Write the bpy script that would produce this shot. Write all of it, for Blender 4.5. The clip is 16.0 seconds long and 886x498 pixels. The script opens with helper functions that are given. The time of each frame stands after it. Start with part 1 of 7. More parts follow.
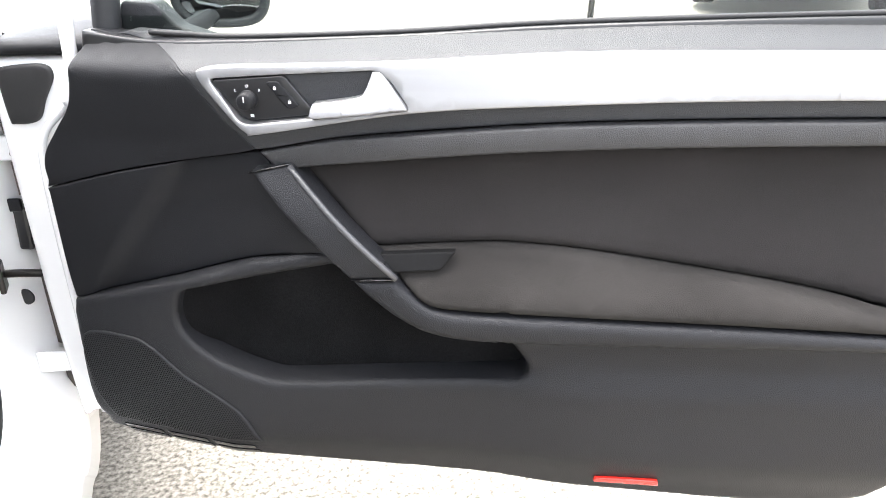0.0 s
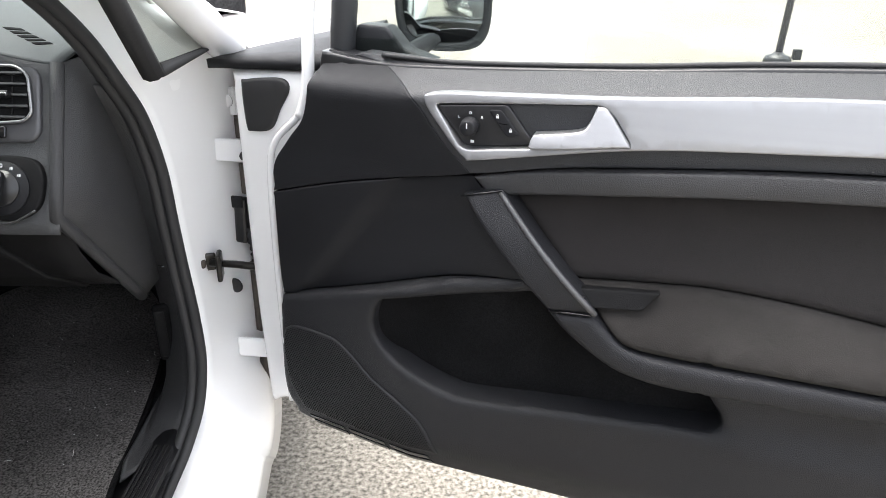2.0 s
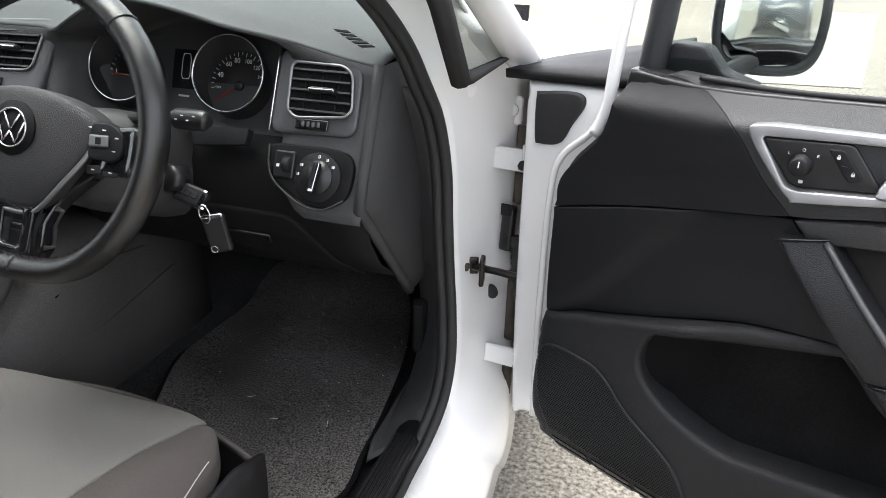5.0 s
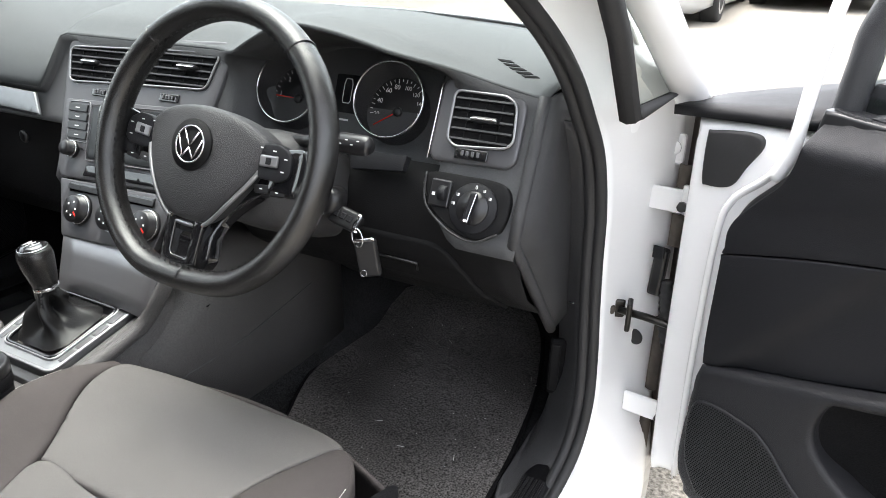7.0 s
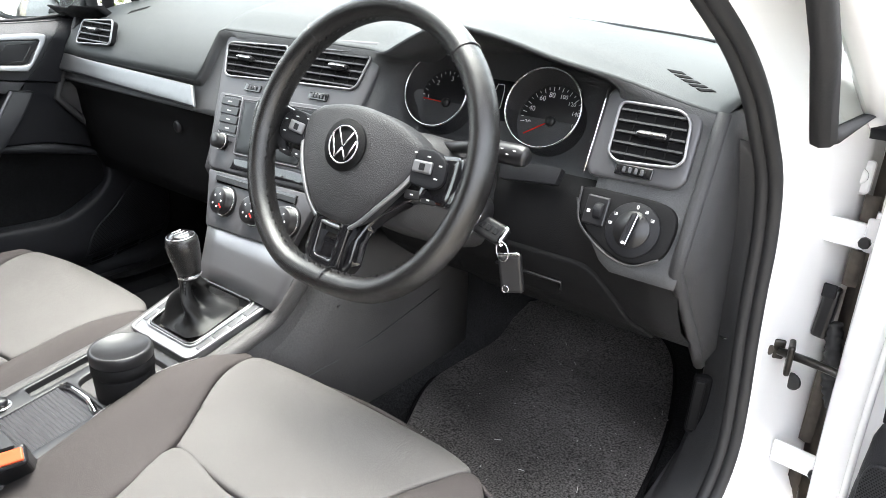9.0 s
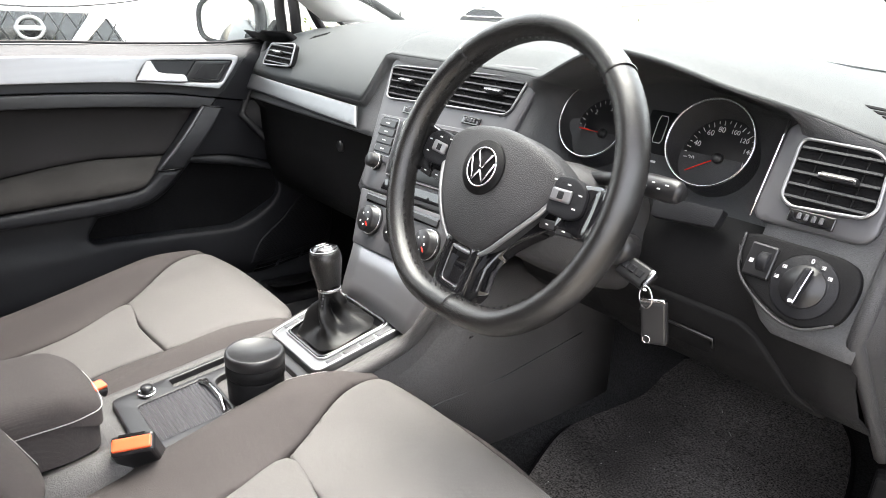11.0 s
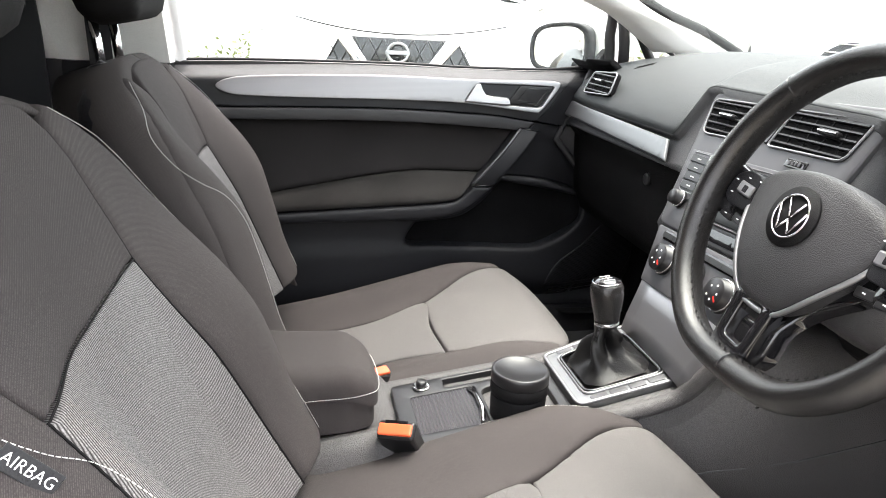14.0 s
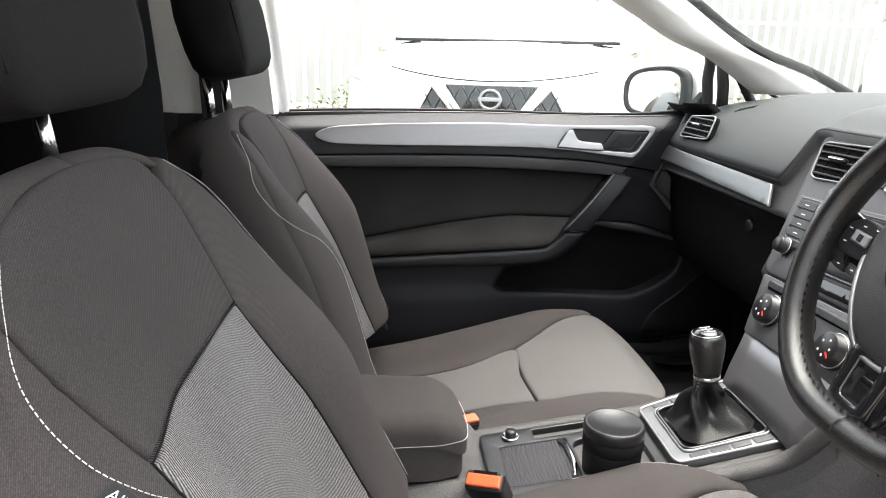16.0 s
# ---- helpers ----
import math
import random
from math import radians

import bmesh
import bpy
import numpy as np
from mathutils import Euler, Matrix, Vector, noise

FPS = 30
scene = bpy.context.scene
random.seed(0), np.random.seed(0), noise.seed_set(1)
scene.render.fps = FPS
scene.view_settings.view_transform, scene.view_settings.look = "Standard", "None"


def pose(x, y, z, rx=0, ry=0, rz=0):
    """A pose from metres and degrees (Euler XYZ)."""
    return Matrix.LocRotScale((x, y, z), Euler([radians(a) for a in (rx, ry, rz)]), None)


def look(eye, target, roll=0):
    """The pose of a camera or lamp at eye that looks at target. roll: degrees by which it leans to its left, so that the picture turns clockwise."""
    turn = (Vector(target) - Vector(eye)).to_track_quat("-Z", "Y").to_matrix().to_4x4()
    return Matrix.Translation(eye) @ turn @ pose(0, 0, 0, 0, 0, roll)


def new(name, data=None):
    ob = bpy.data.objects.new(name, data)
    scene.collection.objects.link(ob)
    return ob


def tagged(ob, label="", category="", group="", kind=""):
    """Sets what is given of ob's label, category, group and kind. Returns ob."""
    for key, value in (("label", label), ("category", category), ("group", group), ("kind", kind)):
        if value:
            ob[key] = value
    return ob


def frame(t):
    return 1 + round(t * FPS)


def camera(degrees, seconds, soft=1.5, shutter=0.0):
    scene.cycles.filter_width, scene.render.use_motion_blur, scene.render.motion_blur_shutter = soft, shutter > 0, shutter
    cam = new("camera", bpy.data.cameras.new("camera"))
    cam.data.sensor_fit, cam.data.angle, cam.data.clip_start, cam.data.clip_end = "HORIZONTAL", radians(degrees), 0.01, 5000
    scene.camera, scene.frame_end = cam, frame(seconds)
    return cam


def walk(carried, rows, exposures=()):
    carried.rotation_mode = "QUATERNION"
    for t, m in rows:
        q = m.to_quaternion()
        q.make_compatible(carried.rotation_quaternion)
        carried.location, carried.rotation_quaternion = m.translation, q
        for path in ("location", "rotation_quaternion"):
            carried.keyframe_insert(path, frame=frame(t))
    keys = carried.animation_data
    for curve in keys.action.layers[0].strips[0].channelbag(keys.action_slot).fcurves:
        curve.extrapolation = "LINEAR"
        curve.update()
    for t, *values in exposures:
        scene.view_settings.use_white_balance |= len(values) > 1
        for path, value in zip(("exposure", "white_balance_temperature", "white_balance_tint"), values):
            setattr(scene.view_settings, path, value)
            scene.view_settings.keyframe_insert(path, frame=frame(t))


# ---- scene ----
# ---------- camera ----------
EXPOSURES = [(0.0, 2.42, 6560, 10), (1.0, 2.32, 6560, 10), (1.5, 2.1, 6560, 10), (2.0, 1.68, 6560, 10), (3.5, 1.38, 6560, 10), (4.5, 1.36, 6560, 10), (7.0, 1.95, 6560, 10), (8.0, 2.08, 6560, 10), (8.5, 2.48, 6560, 10), (9.2, 2.58, 6560, 10), (11.5, 2.55, 6820, 13), (12.5, 2.46, 6820, 13), (14.5, 2.25, 6820, 13), (16.0, 1.95, 6820, 13)]
cam = camera(64.74, 16.0, 0.6)
PATH = [
    (0, (1.1637, -0.6184, 1.0281), (1.5987, 1.1407, 0.1817), 0.49),
    (0.5, (1.1516, -0.6142, 1.0345), (1.4776, 1.1628, 0.1766), -0.29),
    (1, (1.1357, -0.6121, 1.0374), (1.3885, 1.1837, 0.1942), 0.68),
    (1.5, (1.1181, -0.6042, 1.0432), (1.2648, 1.2104, 0.2151), 1.06),
    (2, (1.0991, -0.6024, 1.0473), (1.1290, 1.2201, 0.2240), 1.00),
    (2.5, (1.0819, -0.6005, 1.0483), (0.9988, 1.2233, 0.2318), 1.46),
    (3, (1.0635, -0.5963, 1.0465), (0.8995, 1.2224, 0.2308), 1.83),
    (3.5, (1.0474, -0.5980, 1.0466), (0.7853, 1.2091, 0.2308), 1.76),
    (4, (1.0302, -0.5919, 1.0483), (0.6871, 1.1986, 0.2257), 2.15),
    (4.5, (1.0123, -0.5869, 1.0494), (0.5711, 1.1815, 0.2261), 2.30),
    (4.7, (1.0103, -0.5835, 1.0527), (0.5223, 1.1712, 0.2263), 1.91),
    (6.8, (0.9572, -0.5761, 1.0505), (0.1341, 1.0778, 0.2841), 1.16),
    (7, (0.9483, -0.5712, 1.0494), (0.0939, 1.0700, 0.2903), 1.53),
    (7.5, (0.9308, -0.5677, 1.0483), (0.0098, 1.0387, 0.2925), 1.75),
    (8, (0.9149, -0.5635, 1.0460), (-0.0680, 1.0073, 0.2932), 1.70),
    (8.5, (0.8934, -0.5604, 1.0419), (-0.1576, 0.9652, 0.2882), 1.81),
    (9, (0.8808, -0.5587, 1.0408), (-0.2276, 0.9260, 0.2877), 2.36),
    (9.2, (0.8798, -0.5522, 1.0401), (-0.2584, 0.9115, 0.2905), 2.51),
    (11.3, (0.8769, -0.4984, 1.0138), (-0.6463, 0.6184, 0.3560), 3.08),
    (11.5, (0.8742, -0.4971, 1.0127), (-0.6821, 0.5775, 0.3624), 3.33),
    (12, (0.8701, -0.4921, 1.0112), (-0.7519, 0.4817, 0.3625), 3.76),
    (12.5, (0.8710, -0.4850, 1.0082), (-0.8198, 0.3601, 0.3548), 3.79),
    (13, (0.8723, -0.4761, 1.0089), (-0.8679, 0.2466, 0.3384), 3.33),
    (13.5, (0.8791, -0.4662, 1.0101), (-0.9205, 0.0970, 0.3436), 3.27),
    (14, (0.8777, -0.4613, 1.0111), (-0.9755, -0.0584, 0.3760), 3.09),
    (14.5, (0.8797, -0.4582, 1.0128), (-1.0053, -0.1786, 0.4059), 2.47),
    (15, (0.8752, -0.4598, 1.0118), (-1.0290, -0.2731, 0.4295), 2.25),
    (15.5, (0.8732, -0.4618, 1.0137), (-1.0429, -0.3088, 0.4615), 1.68),
    (16, (0.8746, -0.4620, 1.0149), (-1.0491, -0.3133, 0.4885), 1.44),
]
walk(cam, [(t, look(eye, target, roll)) for t, eye, target, roll in PATH], EXPOSURES)

# ---------- light ----------
world = bpy.data.worlds.new("sky")
scene.world = world
world.use_nodes = True
wt = world.node_tree
sky = wt.nodes.new("ShaderNodeTexSky")
sky.sky_type = "NISHITA"
sky.sun_disc = False
sky.sun_elevation, sky.sun_rotation = radians(79), radians(320)
sky.air_density, sky.dust_density, sky.ozone_density = 1.0, 4.0, 1.0
pale = wt.nodes.new("ShaderNodeHueSaturation")
pale.inputs["Saturation"].default_value = 0.3
wt.links.new(sky.outputs[0], pale.inputs["Color"])
wt.links.new(pale.outputs[0], wt.nodes["Background"].inputs[0])
wt.nodes["Background"].inputs[1].default_value = 0.27
sun_data = bpy.data.lights.new("sun", "SUN")
sun_data.energy, sun_data.angle, sun_data.color = 1.0, radians(55), (1.0, 0.97, 0.93)
sun = new("sun", sun_data)
sun.matrix_world = look((-0.5, 0.6, 4), (0, 0, 0))


# ---------- materials ----------
def material(name, base, rough=0.5, metal=0.0, var=0.12, vscale=6.0, bump=0.0, bscale=600.0, kind="noise", coat=0.0,
             fine=0.0, fscale=400.0, spec=0.5, stretch=(1, 1, 1)):
    """A procedural surface: base colour with two scales of variation, and a fine relief."""
    m = bpy.data.materials.new(name)
    m.use_nodes = True
    t = m.node_tree
    b = t.nodes["Principled BSDF"]
    b.inputs["Roughness"].default_value = rough
    b.inputs["Metallic"].default_value = metal
    b.inputs["Coat Weight"].default_value = coat
    b.inputs["Coat Roughness"].default_value = 0.05
    b.inputs["Specular IOR Level"].default_value = spec
    tc = t.nodes.new("ShaderNodeTexCoord")
    mp = t.nodes.new("ShaderNodeMapping")
    mp.inputs["Scale"].default_value = stretch
    t.links.new(tc.outputs["Object"], mp.inputs[0])
    big = t.nodes.new("ShaderNodeTexNoise")
    big.inputs["Scale"].default_value, big.inputs["Detail"].default_value = vscale, 5
    t.links.new(mp.outputs[0], big.inputs[0])
    ramp = t.nodes.new("ShaderNodeMapRange")
    ramp.inputs[1].default_value, ramp.inputs[2].default_value = 0.3, 0.7
    ramp.inputs[3].default_value, ramp.inputs[4].default_value = 1 - var, 1 + var
    t.links.new(big.outputs[0], ramp.inputs[0])
    value = ramp.outputs[0]
    if fine:
        small = t.nodes.new("ShaderNodeTexNoise")
        small.inputs["Scale"].default_value, small.inputs["Detail"].default_value = fscale, 2
        t.links.new(mp.outputs[0], small.inputs[0])
        r2 = t.nodes.new("ShaderNodeMapRange")
        r2.inputs[1].default_value, r2.inputs[2].default_value = 0.3, 0.7
        r2.inputs[3].default_value, r2.inputs[4].default_value = 1 - fine, 1 + fine
        t.links.new(small.outputs[0], r2.inputs[0])
        mul = t.nodes.new("ShaderNodeMath")
        mul.operation = "MULTIPLY"
        t.links.new(value, mul.inputs[0]), t.links.new(r2.outputs[0], mul.inputs[1])
        value = mul.outputs[0]
    mix = t.nodes.new("ShaderNodeVectorMath")
    mix.operation = "SCALE"
    mix.inputs[0].default_value = base
    t.links.new(value, mix.inputs["Scale"])
    t.links.new(mix.outputs[0], b.inputs["Base Color"])
    rr = t.nodes.new("ShaderNodeMapRange")
    rr.inputs[3].default_value, rr.inputs[4].default_value = max(0.02, rough - 0.07), min(1, rough + 0.07)
    t.links.new(big.outputs[0], rr.inputs[0])
    t.links.new(rr.outputs[0], b.inputs["Roughness"])
    if bump:
        if kind == "voronoi":
            tex = t.nodes.new("ShaderNodeTexVoronoi")
            tex.feature = "F1"
        elif kind == "wave":
            tex = t.nodes.new("ShaderNodeTexWave")
            tex.inputs["Distortion"].default_value = 0.3
        else:
            tex = t.nodes.new("ShaderNodeTexNoise")
        tex.inputs["Scale"].default_value = bscale
        t.links.new(mp.outputs[0], tex.inputs[0])
        bp = t.nodes.new("ShaderNodeBump")
        bp.inputs["Strength"].default_value, bp.inputs["Distance"].default_value = bump, 0.001
        t.links.new(tex.outputs["Distance" if kind == "voronoi" else 0], bp.inputs["Height"])
        t.links.new(bp.outputs[0], b.inputs["Normal"])
    return m


def woven(name, dark, light, scale, rough=0.95, turn=0.0):
    """Cloth with thin raised stripes."""
    m = material(name, light, rough, 0, 0.12, 5, 0.6, 1300, fine=0.4, fscale=800, spec=0.2)
    t = m.node_tree
    b = t.nodes["Principled BSDF"]
    tc = t.nodes.new("ShaderNodeTexCoord")
    mp = t.nodes.new("ShaderNodeMapping")
    mp.inputs["Rotation"].default_value = (0, 0, radians(turn))
    w = t.nodes.new("ShaderNodeTexWave")
    w.inputs["Scale"].default_value, w.inputs["Distortion"].default_value = scale, 0.6
    w.inputs["Detail"].default_value = 1
    t.links.new(tc.outputs["Object"], mp.inputs[0]), t.links.new(mp.outputs[0], w.inputs[0])
    mixc = t.nodes.new("ShaderNodeMix")
    mixc.data_type = "RGBA"
    mixc.inputs["A"].default_value = (*dark, 1)
    t.links.new(w.outputs["Fac"], mixc.inputs["Factor"])
    t.links.new(b.inputs["Base Color"].links[0].from_socket, mixc.inputs["B"])
    t.links.new(mixc.outputs["Result"], b.inputs["Base Color"])
    return m


def glass(name, tint=(0.9, 0.96, 0.94), gloss=0.06):
    m = bpy.data.materials.new(name)
    m.use_nodes = True
    t = m.node_tree
    t.nodes.remove(t.nodes["Principled BSDF"])
    tr, gl, mx, fr = (t.nodes.new("ShaderNode" + k) for k in ("BsdfTransparent", "BsdfGlossy", "MixShader", "Fresnel"))
    tr.inputs[0].default_value = (*tint, 1)
    gl.inputs["Roughness"].default_value = 0.02
    fr.inputs[0].default_value = 1.45
    t.links.new(fr.outputs[0], mx.inputs[0])
    t.links.new(tr.outputs[0], mx.inputs[1]), t.links.new(gl.outputs[0], mx.inputs[2])
    t.links.new(mx.outputs[0], t.nodes["Material Output"].inputs[0])
    return m


M = dict(
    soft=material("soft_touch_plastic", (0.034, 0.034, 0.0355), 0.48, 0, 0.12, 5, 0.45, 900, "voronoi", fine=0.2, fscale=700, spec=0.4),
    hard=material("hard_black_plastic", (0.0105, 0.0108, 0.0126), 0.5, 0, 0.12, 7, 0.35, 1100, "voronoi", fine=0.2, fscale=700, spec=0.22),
    door=material("door_plastic", (0.0135, 0.0138, 0.0160), 0.48, 0, 0.12, 5, 0.45, 900, "voronoi", fine=0.2, fscale=700, spec=0.28),
    # black deepened to hold the under-dash shade; plain black on small parts too
    under=material("deep_black_plastic", (0.0075, 0.0075, 0.0080), 0.6, 0, 0.12, 7, 0.35, 1100, "voronoi", fine=0.2, fscale=700, spec=0.14),
    console=material("console_plastic", (0.076, 0.073, 0.072), 0.48, 0, 0.12, 6, 0.6, 700, "voronoi", fine=0.25, fscale=500, spec=0.4),
    fascia=material("fascia_plastic", (0.058, 0.059, 0.061), 0.48, 0, 0.12, 5, 0.45, 900, "voronoi", fine=0.2, fscale=700, spec=0.4),
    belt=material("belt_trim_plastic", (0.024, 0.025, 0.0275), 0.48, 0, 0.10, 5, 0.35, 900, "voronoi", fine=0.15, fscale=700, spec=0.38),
    smooth=material("smooth_black_plastic", (0.013, 0.013, 0.014), 0.35, 0, 0.08, 9),
    dashtop=material("dashboard_skin", (0.043, 0.047, 0.048), 0.55, 0, 0.10, 4, 0.45, 900, "voronoi", fine=0.16, fscale=700, spec=0.3),
    grey=material("dark_grey_paint", (0.085, 0.085, 0.09), 0.42, 0.25, 0.06, 6),
    piano=material("gloss_black", (0.008, 0.008, 0.009), 0.07, 0, 0.05, 8, coat=0.6),
    chrome=material("chrome", (0.75, 0.75, 0.76), 0.12, 1.0, 0.03, 9),
    silver=material("satin_silver_trim", (0.31, 0.31, 0.318), 0.42, 0.85, 0.04, 3, 0.05, 300, stretch=(1, 30, 30)),
    strip=material("dark_satin_strip", (0.20, 0.205, 0.21), 0.40, 0.85, 0.05, 3, 0.05, 300, stretch=(1, 30, 30)),
    leather=material("steering_leather", (0.011, 0.0107, 0.0105), 0.24, 0, 0.25, 14, 0.25, 1000, "voronoi", spec=0.7),
    gaiter=material("gaiter_leatherette", (0.006, 0.006, 0.006), 0.34, 0, 0.15, 14, 0.35, 700, "voronoi", spec=0.35),
    cloth=material("door_cloth", (0.025, 0.023, 0.023), 0.95, 0, 0.18, 5, 0.6, 1600, fine=0.35, fscale=1100, spec=0.15),
    pad=material("armrest_cloth", (0.034, 0.0315, 0.030), 0.95, 0, 0.30, 7, 0.6, 1600, fine=0.35, fscale=1000, spec=0.15),
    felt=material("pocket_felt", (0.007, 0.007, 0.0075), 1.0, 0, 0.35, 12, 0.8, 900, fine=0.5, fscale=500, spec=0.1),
    carpet=material("carpet", (0.022, 0.022, 0.023), 1.0, 0, 0.30, 7, 1.0, 420, fine=0.6, fscale=330, spec=0.1),
    mat=material("mat_carpet", (0.094, 0.088, 0.085), 1.0, 0, 0.40, 5, 1.0, 380, fine=0.85, fscale=330, spec=0.1),
    seat_dark=woven("seat_cloth_dark", (0.045, 0.0400, 0.0388), (0.068, 0.0605, 0.0588), 330, turn=75),
    seat_back=material("seat_cloth_black", (0.014, 0.0135, 0.0138), 0.95, 0, 0.10, 5, 0.6, 1700, fine=0.3, fscale=1000, spec=0.15),
    seat_light=woven("seat_cloth_striped", (0.040, 0.0375, 0.037), (0.27, 0.26, 0.257), 150, turn=35),
    seat_pale=woven("seat_cloth_pale", (0.080, 0.075, 0.073), (0.154, 0.147, 0.143), 330, turn=35),
    seat_upper=woven("seat_cloth_charcoal", (0.044, 0.0395, 0.0384), (0.063, 0.0562, 0.0550), 300, turn=75),
    white=material("white_paint", (0.86, 0.86, 0.86), 0.25, 0, 0.02, 3, coat=0.7),
    rubber=material("rubber_seal", (0.018, 0.018, 0.019), 0.6, 0, 0.15, 10, 0.2, 300),
    glass=glass("window_glass", (0.76, 0.82, 0.79)),
    mirror=material("mirror_glass", (0.92, 0.93, 0.94), 0.01, 1.0, 0.0, 5),
    print_white=material("white_print", (0.75, 0.75, 0.75), 0.5, 0, 0.02),
    red=material("red_plastic", (0.75, 0.03, 0.02), 0.25, 0, 0.08, 30, coat=0.4),
    orange=material("orange_red_button", (0.85, 0.12, 0.04), 0.4, 0, 0.08, 30),
    thread=material("white_thread", (0.62, 0.60, 0.57), 0.8, 0, 0.1, 200),
    headliner=material("headliner_cloth", (0.78, 0.77, 0.75), 0.95, 0, 0.05, 5, 0.4, 900, fine=0.1),
    pillar=material("pale_grey_pillar_trim", (0.78, 0.77, 0.74), 0.7, 0, 0.05, 5, 0.3, 700, fine=0.05),
    screen=material("dead_screen", (0.012, 0.013, 0.014), 0.28, 0, 0.05, 5, spec=0.25),
    asphalt=material("asphalt", (0.235, 0.218, 0.188), 0.95, 0, 0.14, 0.8, 1.0, 70, "voronoi", fine=0.6, fscale=100, spec=0.03),
    oily=material("oily_black_steel", (0.02, 0.018, 0.016), 0.3, 0.4, 0.4, 60, 0.4, 200),
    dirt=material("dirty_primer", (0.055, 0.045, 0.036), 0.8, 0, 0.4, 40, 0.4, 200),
)


# ---------- shapes ----------
def mesh(name, verts, faces, mat, parent=None, smooth=True, label=""):
    me = bpy.data.meshes.new(name)
    me.from_pydata([tuple(v) for v in verts], [], faces)
    me.materials.append(M[mat] if isinstance(mat, str) else mat)
    if smooth:
        me.polygons.foreach_set("use_smooth", [True] * len(me.polygons))
    me.update()
    ob = new(name, me)
    if parent is not None:
        ob.parent = parent
    if label:
        ob["label"] = label
    return ob


def from_bm(name, bm, mat, parent=None, smooth=False, label=""):
    me = bpy.data.meshes.new(name)
    bm.to_mesh(me)
    bm.free()
    me.materials.append(M[mat] if isinstance(mat, str) else mat)
    if smooth:
        me.polygons.foreach_set("use_smooth", [True] * len(me.polygons))
    ob = new(name, me)
    if parent is not None:
        ob.parent = parent
    if label:
        ob["label"] = label
    return ob


def thing(name, label, category, group="", m=None, kind=""):
    ob = new(name)
    ob.empty_display_size = 0.05
    if m is not None:
        ob.matrix_world = m
    return tagged(ob, label, category, group, kind)


def curve(points, n=8, closed=False):
    """Catmull-Rom through 2D or 3D points; a point given twice stays a sharp corner."""
    p = [np.array(q, float) for q in points]
    out = []
    count = len(p)
    for i in range(count if closed else count - 1):
        a, b = p[i], p[(i + 1) % count]
        if np.allclose(a, b):
            continue
        a0 = p[i - 1] if (closed or i > 0) else 2 * a - b
        b1 = p[(i + 2) % count] if (closed or i + 2 < count) else 2 * b - a
        if np.allclose(a0, a):
            a0 = 2 * a - b
        if np.allclose(b1, b):
            b1 = 2 * b - a
        for k in range(n):
            s = k / n
            out.append(0.5 * (2 * a + (b - a0) * s + (2 * a0 - 5 * a + 4 * b - b1) * s * s + (3 * a - a0 - 3 * b + b1) * s ** 3))
    if not closed:
        out.append(p[-1])
    return [tuple(float(c) for c in q) for q in out]


def rounded(points, r, n=5):
    """A polygon with its corners rounded."""
    out, count = [], len(points)
    for i in range(count):
        a, b, c = (np.array(points[j % count], float) for j in (i - 1, i, i + 1))
        d1, d2 = a - b, c - b
        l1, l2 = np.linalg.norm(d1), np.linalg.norm(d2)
        k = min(r, 0.45 * l1, 0.45 * l2)
        s, e = b + d1 / l1 * k, b + d2 / l2 * k
        for j in range(n + 1):
            q = j / n
            out.append(tuple((1 - q) ** 2 * s + 2 * q * (1 - q) * b + q * q * e))
    return out


def densify(loop, step):
    out = []
    for a, b in zip(loop, loop[1:] + loop[:1]):
        a, b = np.array(a, float), np.array(b, float)
        d = np.linalg.norm(b - a)
        if d < 1e-6:
            continue
        k = max(1, math.ceil(d / step))
        out += [tuple(a + (b - a) * j / k) for j in range(k)]
    return out


def edge_distance(pts, loop):
    p = np.array(pts)[:, None, :]
    a = np.array(loop)[None]
    b = np.roll(np.array(loop), -1, 0)[None]
    ab = b - a
    s = np.clip(((p - a) * ab).sum(-1) / np.maximum((ab ** 2).sum(-1), 1e-12), 0, 1)
    return np.sqrt(((p - a - ab * s[..., None]) ** 2).sum(-1)).min(1)


def inside(pts, loop):
    p = np.array(pts)
    l = np.array(loop)
    l2 = np.roll(l, -1, 0)
    x, y = p[:, None, 0], p[:, None, 1]
    cond = (l[None, :, 1] > y) != (l2[None, :, 1] > y)
    with np.errstate(divide="ignore", invalid="ignore"):
        xi = l[None, :, 0] + (y - l[None, :, 1]) * (l2[None, :, 0] - l[None, :, 0]) / (l2[None, :, 1] - l[None, :, 1])
    return ((x < xi) & cond).sum(1) % 2 == 1


